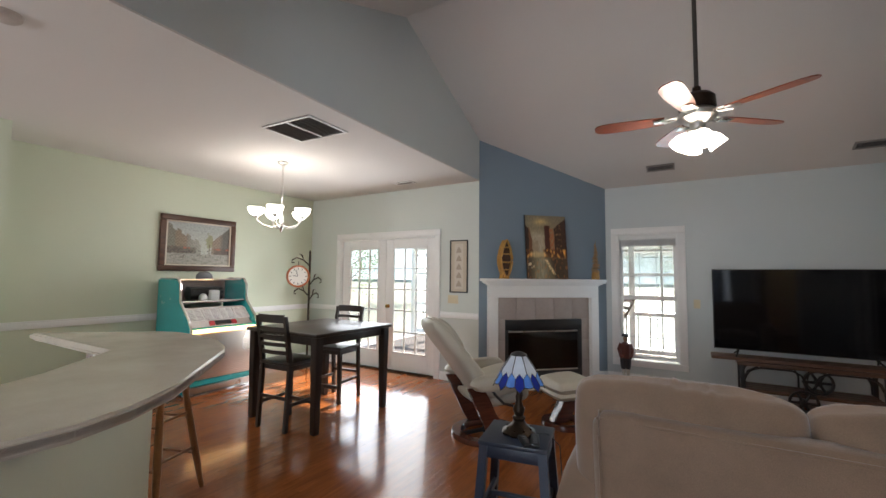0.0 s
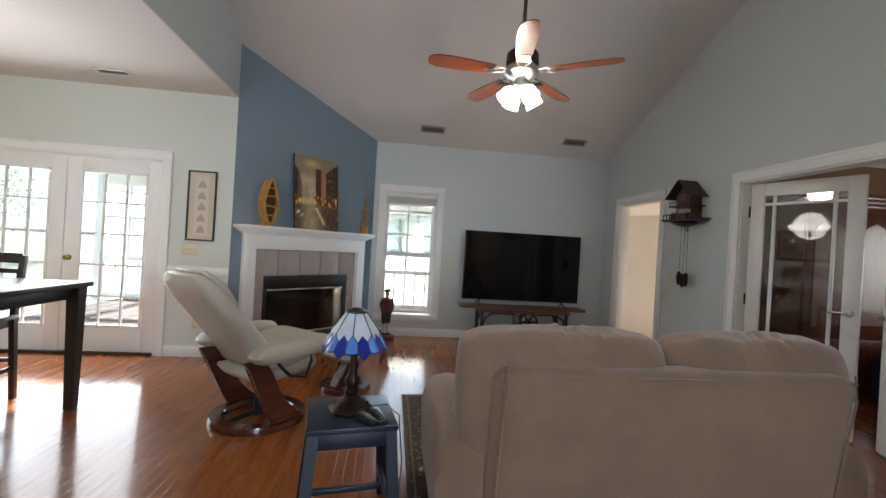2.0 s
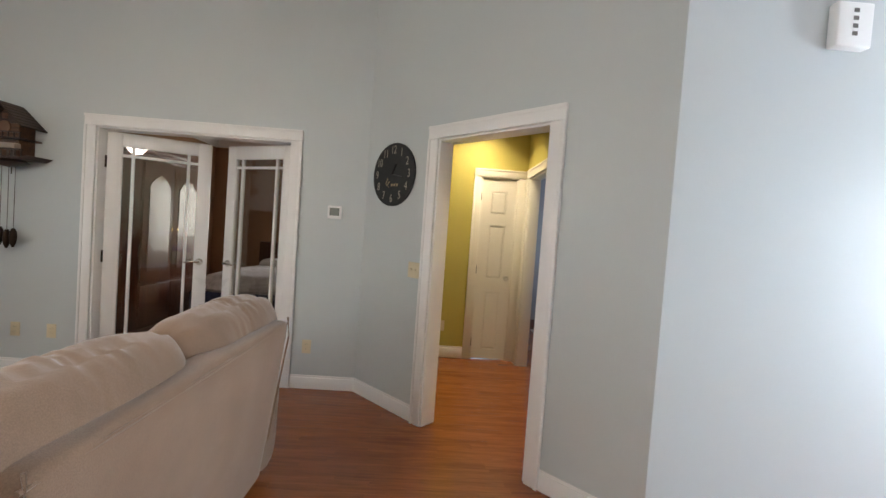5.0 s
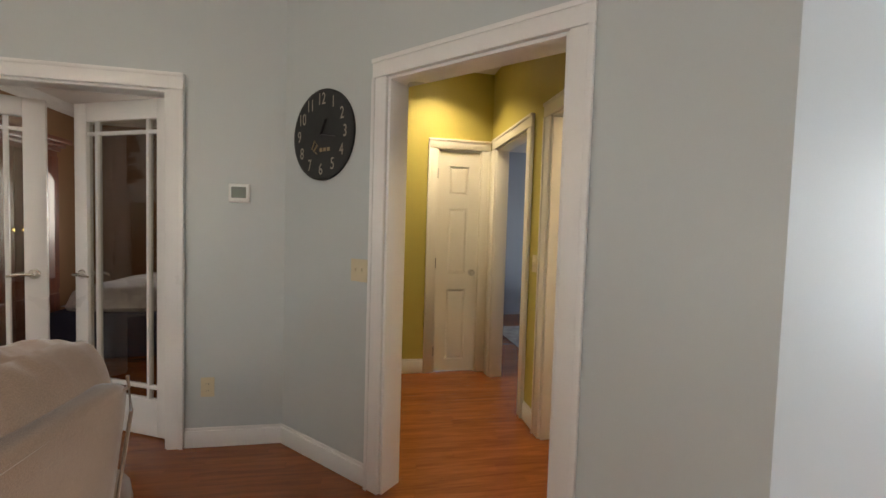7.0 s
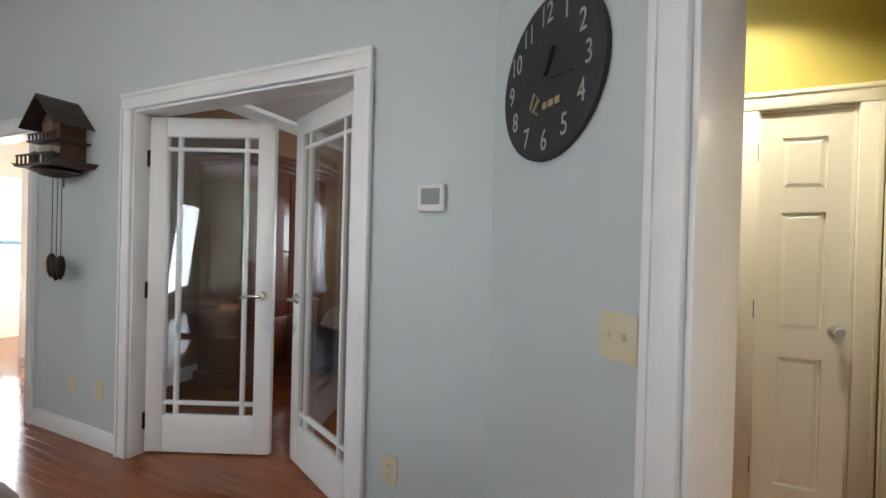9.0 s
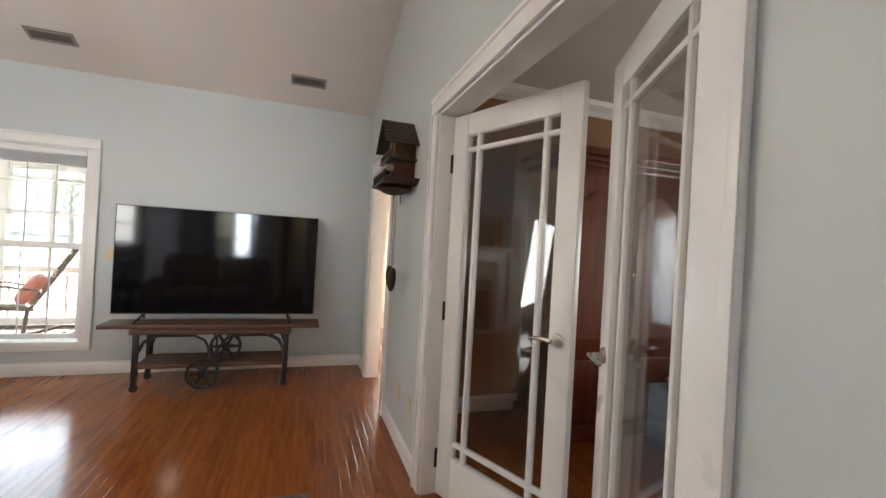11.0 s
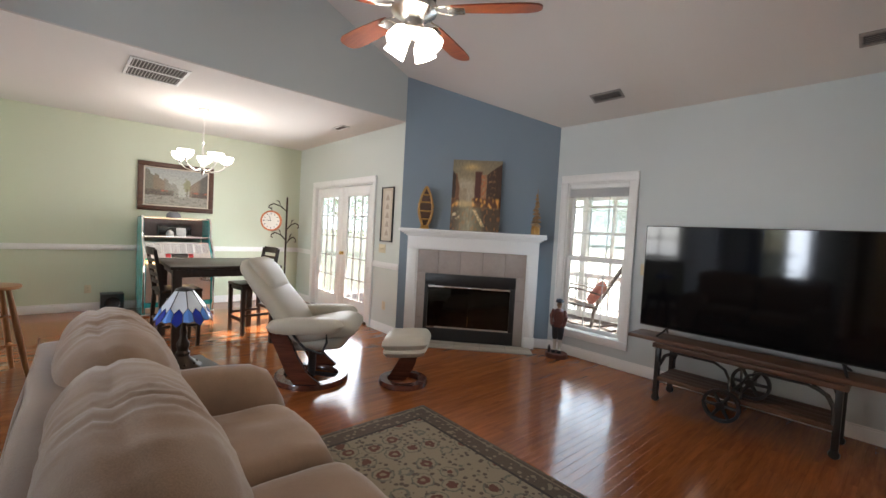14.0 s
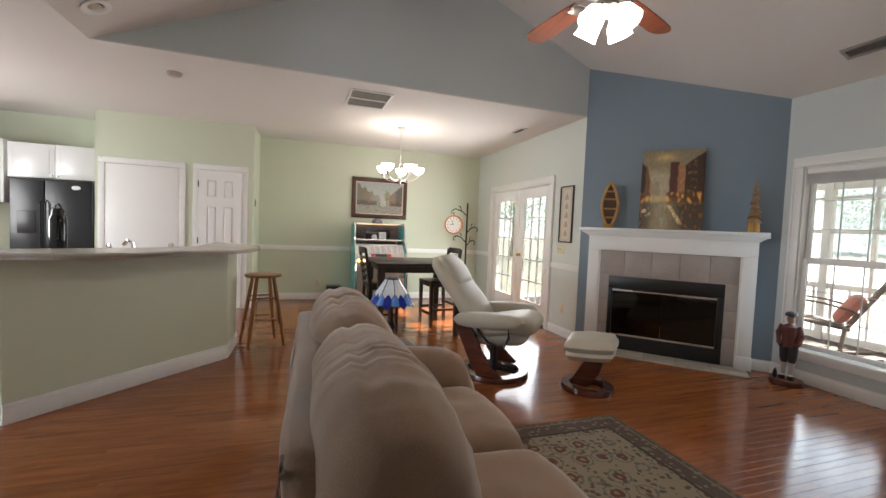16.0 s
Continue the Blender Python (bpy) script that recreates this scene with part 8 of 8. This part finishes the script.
line = mth("MULTIPLY", mth("GREATER_THAN", edge, 0.155), mth("LESS_THAN", edge, 0.175))
col = mixc(line, col, (0.035, 0.024, 0.02))
line3 = mth("MULTIPLY", mth("GREATER_THAN", edge, 0.038), mth("LESS_THAN", edge, 0.05))
col = mixc(line3, col, (0.20, 0.16, 0.11))
line2 = mth("LESS_THAN", edge, 0.018)
col = mixc(line2, col, (0.12, 0.09, 0.066))
l_.new(col, b_.inputs["Base Color"])
b_.inputs["Roughness"].default_value = 0.95
bpn = n_.new("ShaderNodeBump")
bpn.inputs["Strength"].default_value = 0.5
bpn.inputs["Distance"].default_value = 0.004
pile = n_.new("ShaderNodeTexNoise")
pile.inputs["Scale"].default_value = 320
l_.new(tcn.outputs["Object"], pile.inputs["Vector"])
l_.new(pile.outputs["Fac"], bpn.inputs["Height"])
l_.new(bpn.outputs["Normal"], b_.inputs["Normal"])
rug = thing("area_rug", pose(0.36 + RX, 6.225 - RY, 0), "beige patterned area rug with dark floral border", "rug")
boxpart("rug_body", (-RX, RX, -RY, RY, 0.0, 0.011), rgm, rug, 0.004)

# ---- clock tree in the dining corner ----
ct = thing("clock_tree", pose(-4.42, 6.867, 0, 0, 0, 0), "black wrought-iron stand with scroll hooks and copper-rimmed clock", "clock stand")
bm = fresh()
rod(bm, (0, 0, 0.02), (0, 0, 1.80), 0.016, seg=10)
lathe(bm, [(0.0, 1.86), (0.010, 1.845), (0.016, 1.82), (0.010, 1.80), (0.0, 1.80)], seg=12)
part("post", bm, BRONZE, ct, smooth=True)
bm = fresh()
for k in range(4):
    a = k * math.pi / 2 + 0.4
    tube(bm, [(0, 0, 0.09), (0.10 * math.cos(a), 0.10 * math.sin(a), 0.10), (0.20 * math.cos(a), 0.20 * math.sin(a), 0.03), (0.23 * math.cos(a), 0.23 * math.sin(a), 0.012)], 0.010, 6)
part("base_scrolls", bm, BRONZE, ct, smooth=True)
side = Vector((-0.10, -0.28, 0)).normalized()


def hook(z, sgn, reach):
    bm = fresh()
    d = side * sgn
    pts = [(0, 0, z - 0.12), tuple(d * reach * 0.35 + Vector((0, 0, z - 0.03))), tuple(d * reach * 0.75 + Vector((0, 0, z + 0.01))), tuple(d * reach + Vector((0, 0, z - 0.03))), tuple(d * reach * 1.02 + Vector((0, 0, z - 0.07))), tuple(d * reach * 0.88 + Vector((0, 0, z - 0.075)))]
    tube(bm, pts, 0.011, 6)
    tube(bm, [tuple(d * reach * 0.35 + Vector((0, 0, z - 0.03))), tuple(d * reach * 0.45 + Vector((0, 0, z + 0.05))), tuple(d * reach * 0.62 + Vector((0, 0, z + 0.07)))], [0.008, 0.026, 0.006], 6, flat=0.4)
    part("scroll_hook", bm, BRONZE, ct, smooth=True)


hook(1.72, 1, 0.29)
hook(1.40, -1, 0.20)
hook(1.22, 1, 0.24)
hook(1.15, -1, 0.16)
cc = Vector((0.065, -0.282, 1.428))
face = Matrix.Translation(cc) @ Matrix.Rotation(math.atan2(-0.62, 0.78), 4, "Z") @ pose(0, 0, 0, 0, 90, 0)
bm = fresh()
lathe(bm, [(0.0, 0.02), (0.145, 0.02), (0.15, 0.028), (0.172, 0.03), (0.178, 0.0), (0.172, -0.03), (0.15, -0.028), (0.145, -0.02), (0.0, -0.02)], seg=32, m=face)
cb = part("clock_case", bm, COPPER, ct, "copper red clock rim", smooth=True)
bm = fresh()
lathe(bm, [(0.0, 0.0225), (0.146, 0.0225), (0.146, 0.0212), (0.0, 0.0212)], seg=32, m=face)
part("dial", bm, DIALWHITE, cb, "pale clock dial")
bm = fresh()
for k in range(12):
    a = 2 * math.pi * k / 12
    box(bm, 0.105, 0.132, -0.005, 0.005, 0.0225, 0.0235, m=face @ Matrix.Rotation(a, 4, "Z"))
part("hour_mark", bm, BLACK, cb)
for a, ln in ((200, 0.10), (265, 0.075)):
    bm = fresh()
    box(bm, 0.0, ln, -0.004, 0.004, 0.0238, 0.0246, m=face @ Matrix.Rotation(radians(a), 4, "Z"))
    part("pointer", bm, BLACK, cb)
bm = fresh()
rod(bm, tuple(cc + Vector((0, 0, 0.17))), tuple(cc + Vector((0, 0, 0.235))), 0.006, seg=6)
part("hanger", bm, BRONZE, ct)

# ---- bar, kitchen ----
BA, BB, BC = (-0.385, 2.285), (-1.56, 3.335), (-2.08, 3.335)
wall("wall_bar_1", BB, BA, SAGE, [], 1.035, 0.12, "sage green half wall under the breakfast bar")
wall("wall_bar_2", BC, BB, SAGE, [], 1.035, 0.12, "sage green half wall end of the breakfast bar")
run_trim("baseboard_bar", [(BB, BA, 0, None), (BC, BB, 0, None)], 0, 0.115, 0.014, TRIM, "white baseboard along the bar", cap=0.018)
top = [(-2.50, 3.06), (-2.155, 3.356), (-1.96, 3.54), (-1.86, 3.585), (-1.75, 3.595), (-1.36, 3.56), (-1.17, 3.49), (-1.0, 3.39), (-0.50, 2.915), (-0.37, 2.75), (-0.31, 2.60), (-0.30, 2.2), (-0.62, 2.12), (-1.064, 2.746), (-1.422, 3.09)]
bt = thing("breakfast_bar", label="beige laminate breakfast bar top with rounded edge", category="counter")
bm = fresh()
prism(bm, top, 1.036, 1.078)
hard = [e for e in bm.edges if abs(e.verts[0].co.z - e.verts[1].co.z) < 1e-6]
bmesh.ops.bevel(bm, geom=hard, offset=0.010, segments=3, affect="EDGES")
part("slab", bm, LAMINATE, bt, smooth=True)
for (xa, ya), (xb, yb) in zip(top[1:11], top[2:12]):
    mb, ln = wall_frame((xb, yb), (xa, ya))
    boxpart("edge_strip", (0.001, ln - 0.001, 0.0, 0.003, 1.048, 1.066), SPLASH, bt, 0.001, "dark laminate edge strip", m=mb)
bsp = thing("backsplash", label="mauve brown laminate backsplash inside the bar", category="backsplash")
for p0, p1, e0, e1 in ((BB, BA, 0.06, 0.0), (BC, BB, 0.0, 0.06)):
    mb, ln = wall_frame(p0, p1)
    boxpart("splash_panel", (e0, ln - e1, -0.132, -0.121, 0.909, 1.033), SPLASH, bsp, 0.001, m=mb)
wall("wall_kitchen_end", (-0.48, 2.12), (-0.48, ROOM_S), PALE_WALL, [], 2.76, 0.12, "pale wall end at the kitchen shelves")
shf = thing("corner_shelf", pose(-0.61, 2.16, 0), "white open corner shelf at the wall end", "shelf")
for z in (1.30, 1.50, 1.70, 1.90, 2.10, 2.30, 2.50):
    bm = fresh()
    prism(bm, [(0.13, -0.04)] + [(0.13 + 0.085 * math.cos(radians(a)) - 0.0, -0.04 + 0.085 * math.sin(radians(a))) for a in range(0, 181, 15)], z, z + 0.018)
    part("shelf_board", bm, TRIM, shf)
kc = thing("base_cabinet", label="white kitchen base cabinet behind the bar", category="cabinet")
bm = fresh()
prism(bm, [(-1.60, 3.10), (-0.62, 2.22), (-1.02, 1.78), (-2.0, 2.66)], 0.0, 0.87)
part("body", bm, TRIM, kc)
bm = fresh()
prism(bm, [(-1.58, 3.11), (-0.60, 2.22), (-1.04, 1.74), (-2.02, 2.63)], 0.87, 0.908)
part("worktop", bm, LAMINATE, kc)
fc = thing("faucet", pose(-1.42, 2.62, 0.908, 0, 0, -45), "chrome kitchen faucet at the sink", "faucet")
bm = fresh()
lathe(bm, [(0.0, 0.0), (0.03, 0.0), (0.028, 0.02), (0.018, 0.03), (0.018, 0.12), (0.0, 0.13)], seg=14)
tube(bm, [(0, 0, 0.11), (0, -0.03, 0.19), (0, -0.10, 0.21), (0, -0.16, 0.17)], [0.016, 0.014, 0.014, 0.018], 8)
part("spout", bm, CHROME, fc, smooth=True)
bm = fresh()
tube(bm, [(0.17, 0, 0.0), (0.17, 0, 0.14), (0.17, -0.03, 0.18), (0.17, -0.07, 0.16)], [0.014, 0.012, 0.012, 0.010], 8)
part("sprayer", bm, CHROME, fc, smooth=True)
tm = thing("thermos_bottle", pose(-1.50, 2.05, 0.908), "tall black vacuum flask on the worktop", "flask")
bm = fresh()
lathe(bm, [(0.0, 0.0), (0.058, 0.0), (0.06, 0.01), (0.06, 0.36), (0.05, 0.40), (0.0, 0.41)], seg=20)
part("body", bm, BLACKGLOSS, tm, smooth=True)
bm = fresh()
lathe(bm, [(0.0, 0.46), (0.03, 0.46), (0.042, 0.44), (0.046, 0.40), (0.0, 0.40)], seg=16)
part("lid", bm, BLACK, tm, smooth=True)
bm = fresh()
tube(bm, arc((0, 0, 0.45), 0.045, 0, 180, 8), 0.007, 6)
part("handle", bm, BLACK, tm, smooth=True)
FRIDGEBLACK = surface("fridge_black", (0.008, 0.008, 0.010), 0.3, grain=200, var=0.1, bump=0.03, rvar=0.04)
fr = thing("refrigerator", pose(-4.05, 0.785, 0, 0, 0, 90), "black two-door refrigerator beside the pantry wall", "refrigerator")
boxpart("body", (-0.44, 0.44, 0.06, 0.68, 0.02, 1.775), BLACK, fr, 0.01)
for x0, x1 in ((-0.44, -0.075), (-0.07, 0.44)):
    d = boxpart("door", (x0, x1, 0.0, 0.058, 0.08, 1.77), FRIDGEBLACK, fr, 0.012, "glossy black door", seg=3)
    hx = -0.10 if x0 < -0.2 else -0.045
    bm = fresh()
    tube(bm, [(hx, 0.0, 0.75), (hx, -0.035, 0.80), (hx, -0.035, 1.45), (hx, 0.0, 1.50)], 0.010, 8)
    part("handle", bm, BLACK, d, smooth=True)
bm = fresh()
lathe(bm, [(0.0, 0.003), (0.05, 0.003), (0.052, 0.0)], m=Matrix.Translation((0.27, 0.0, 1.68)) @ pose(0, 0, 0, 90) @ Matrix.Diagonal((1, 0.55, 1, 1)), seg=20)
part("badge", bm, WHITEPL, fr, "small pale oval badge")
boxpart("ice_dispenser", (-0.36, -0.16, -0.004, 0.01, 1.05, 1.35), BLACK, fr, 0.006)
uc = thing("wall_cabinet", pose(-4.30, 0.71, 1.80, 0, 0, 90), "white cabinet above the refrigerator with two doors", "cabinet", "kitchen cabinets")
boxpart("body", (-0.52, 0.52, 0.02, 0.555, 0.0, 0.47), TRIM, uc, 0.003)
for x0, x1 in ((-0.515, -0.003), (0.003, 0.515)):
    d = boxpart("door", (x0, x1, 0.0, 0.02, 0.005, 0.465), TRIM, uc, 0.003)
    boxpart("raised_panel", (x0 + 0.06, x1 - 0.06, -0.006, 0.001, 0.065, 0.405), TRIM, d, 0.005)
    bm = fresh()
    hx = x1 - 0.03 if x0 < 0 else x0 + 0.03
    rod(bm, (hx, 0.0, 0.04), (hx, -0.022, 0.04), 0.010, seg=10)
    part("knob", bm, NICKEL, d, smooth=True)
uc2 = thing("wall_cabinet", pose(-4.30, -0.20, 1.45, 0, 0, 90), "white upper kitchen cabinet beside the refrigerator", "cabinet", "kitchen cabinets")
boxpart("body", (-0.36, 0.36, 0.02, 0.555, 0.0, 0.85), TRIM, uc2, 0.003)
boxpart("door", (-0.355, 0.355, 0.0, 0.02, 0.005, 0.845), TRIM, uc2, 0.003)

# ---- bar stool ----
st = thing("bar_stool", pose(-2.04, 3.60, 0, 0, 0, 20) @ Matrix.Diagonal((1.1, 1.1, 1.05, 1)), "honey-coloured round wooden bar stool beside the bar", "stool")
bm = fresh()
lathe(bm, [(0.0, 0.735), (0.12, 0.735), (0.165, 0.728), (0.172, 0.715), (0.165, 0.703), (0.0, 0.70)], seg=28)
part("seat", bm, STOOLWOOD, st, smooth=True)
legs = []
for k in range(4):
    a = math.pi / 4 + k * math.pi / 2
    p0, p1 = Vector((0.11 * math.cos(a), 0.11 * math.sin(a), 0.70)), Vector((0.235 * math.cos(a), 0.235 * math.sin(a), 0.0))
    legs.append((p0, p1))
    bm = fresh()
    tube(bm, [tuple(p0), tuple(p0.lerp(p1, 0.3)), tuple(p0.lerp(p1, 0.7)), tuple(p1)], [0.016, 0.020, 0.021, 0.015], 10)
    part("leg", bm, STOOLWOOD, st, smooth=True)
for k in range(4):
    for f in ((0.62 if k % 2 else 0.68), 0.30 if k % 2 else 0.34):
        a, b = legs[k][0].lerp(legs[k][1], f), legs[(k + 1) % 4][0].lerp(legs[(k + 1) % 4][1], f)
        bm = fresh()
        rod(bm, tuple(a), tuple(b), 0.009, seg=8)
        part("rung", bm, STOOLWOOD, st, smooth=True)
wall_plate(on_wall(BB, BC) @ Matrix.Translation((0.37, 0.133, 0.972)), "outlet", "white wall outlet on the laminate backsplash", 0.075, WHITEPL)
# small dark switch cover on the pantry box side
wall_plate(on_wall((GX, BOXC[1]), BOXC) @ Matrix.Translation((0.55, 0, 1.62)), "switch", "small dark plate on the return wall", 0.075, BRONZE)


# ---- floor boards, along y, 57 mm wide ----
PWID = 0.057
shapes = {}


def board_data(length, tilt=0.0):
    """A strip with eased long edges; tilt lifts one edge a little."""
    w, y = PWID - 0.0004, length - 0.0004
    xs = ((0.0, -0.00025), (0.0014, 0.0), (w - 0.0014, tilt), (w, tilt - 0.00025))
    v = [(a, b, z) for b in (0.0, y) for a, z in xs] + [(0.0, 0.0, -0.012), (w, 0.0, -0.012), (w, y, -0.012), (0.0, y, -0.012)]
    f = [(0, 1, 5, 4), (1, 2, 6, 5), (2, 3, 7, 6), (8, 9, 3, 2, 1, 0), (4, 5, 6, 7, 10, 11), (8, 0, 4, 11), (3, 9, 10, 7)]
    return v, f


fl = thing("floor", label="polished reddish oak strip floor", category="floor", kind="structure")
lens = (0.62, 0.78, 0.95, 1.12)
pr = random.Random(9)
far_v, far_f, near = [], [], 0
cols = int((7.2 + 4.95) / PWID)
for c in range(cols):
    x = -4.95 + c * PWID
    y = -1.05 - pr.random() * 0.9
    while y < 10.6:
        ln = pr.choice(lens)
        inside = not (x < -4.9 and y > 7.4) and not (x < -0.2 and y > 8.6) and not (x < 3.4 and y > 8.71)
        if x < 3.45 and y + ln > 8.71:
            lim = 8.71
        else:
            lim = 10.7
        if x < -1.45:
            lim = min(lim, 7.36)
        elif x < -0.05:
            lim = min(lim, 7.36 + (x + 1.45))
        l2 = min(ln, lim - y)
        if inside and l2 > 0.05:
            if -1.35 <= x < 1.6 and 2.2 < y < 7.3 and near < 300 and abs(l2 - ln) < 1e-6:
                tilt = pr.choice((-0.00005, -0.00002, 0.00002, 0.00005))
                if (ln, tilt) not in shapes:
                    me = bpy.data.meshes.new("board")
                    v, f = board_data(ln, tilt)
                    me.from_pydata(v, [], f)
                    me.materials.append(FLOORWOOD)
                    shapes[ln, tilt] = me
                ob = new("board", shapes[ln, tilt])
                ob.location = (x, y, 0)
                ob.parent = fl
                near += 1
            else:
                v, f = board_data(l2, pr.uniform(-0.00005, 0.00005))
                b0 = len(far_v)
                far_v += [(a + x, b + y, z) for a, b, z in v]
                far_f += [tuple(i + b0 for i in q) for q in f]
        y += ln
me = bpy.data.meshes.new("boards")
me.from_pydata(far_v, [], far_f)
me.materials.append(FLOORWOOD_FAR)
fb = new("boards", me)
fb.parent = fl
tagged(fb, label="reddish oak floor boards", kind="stuff")
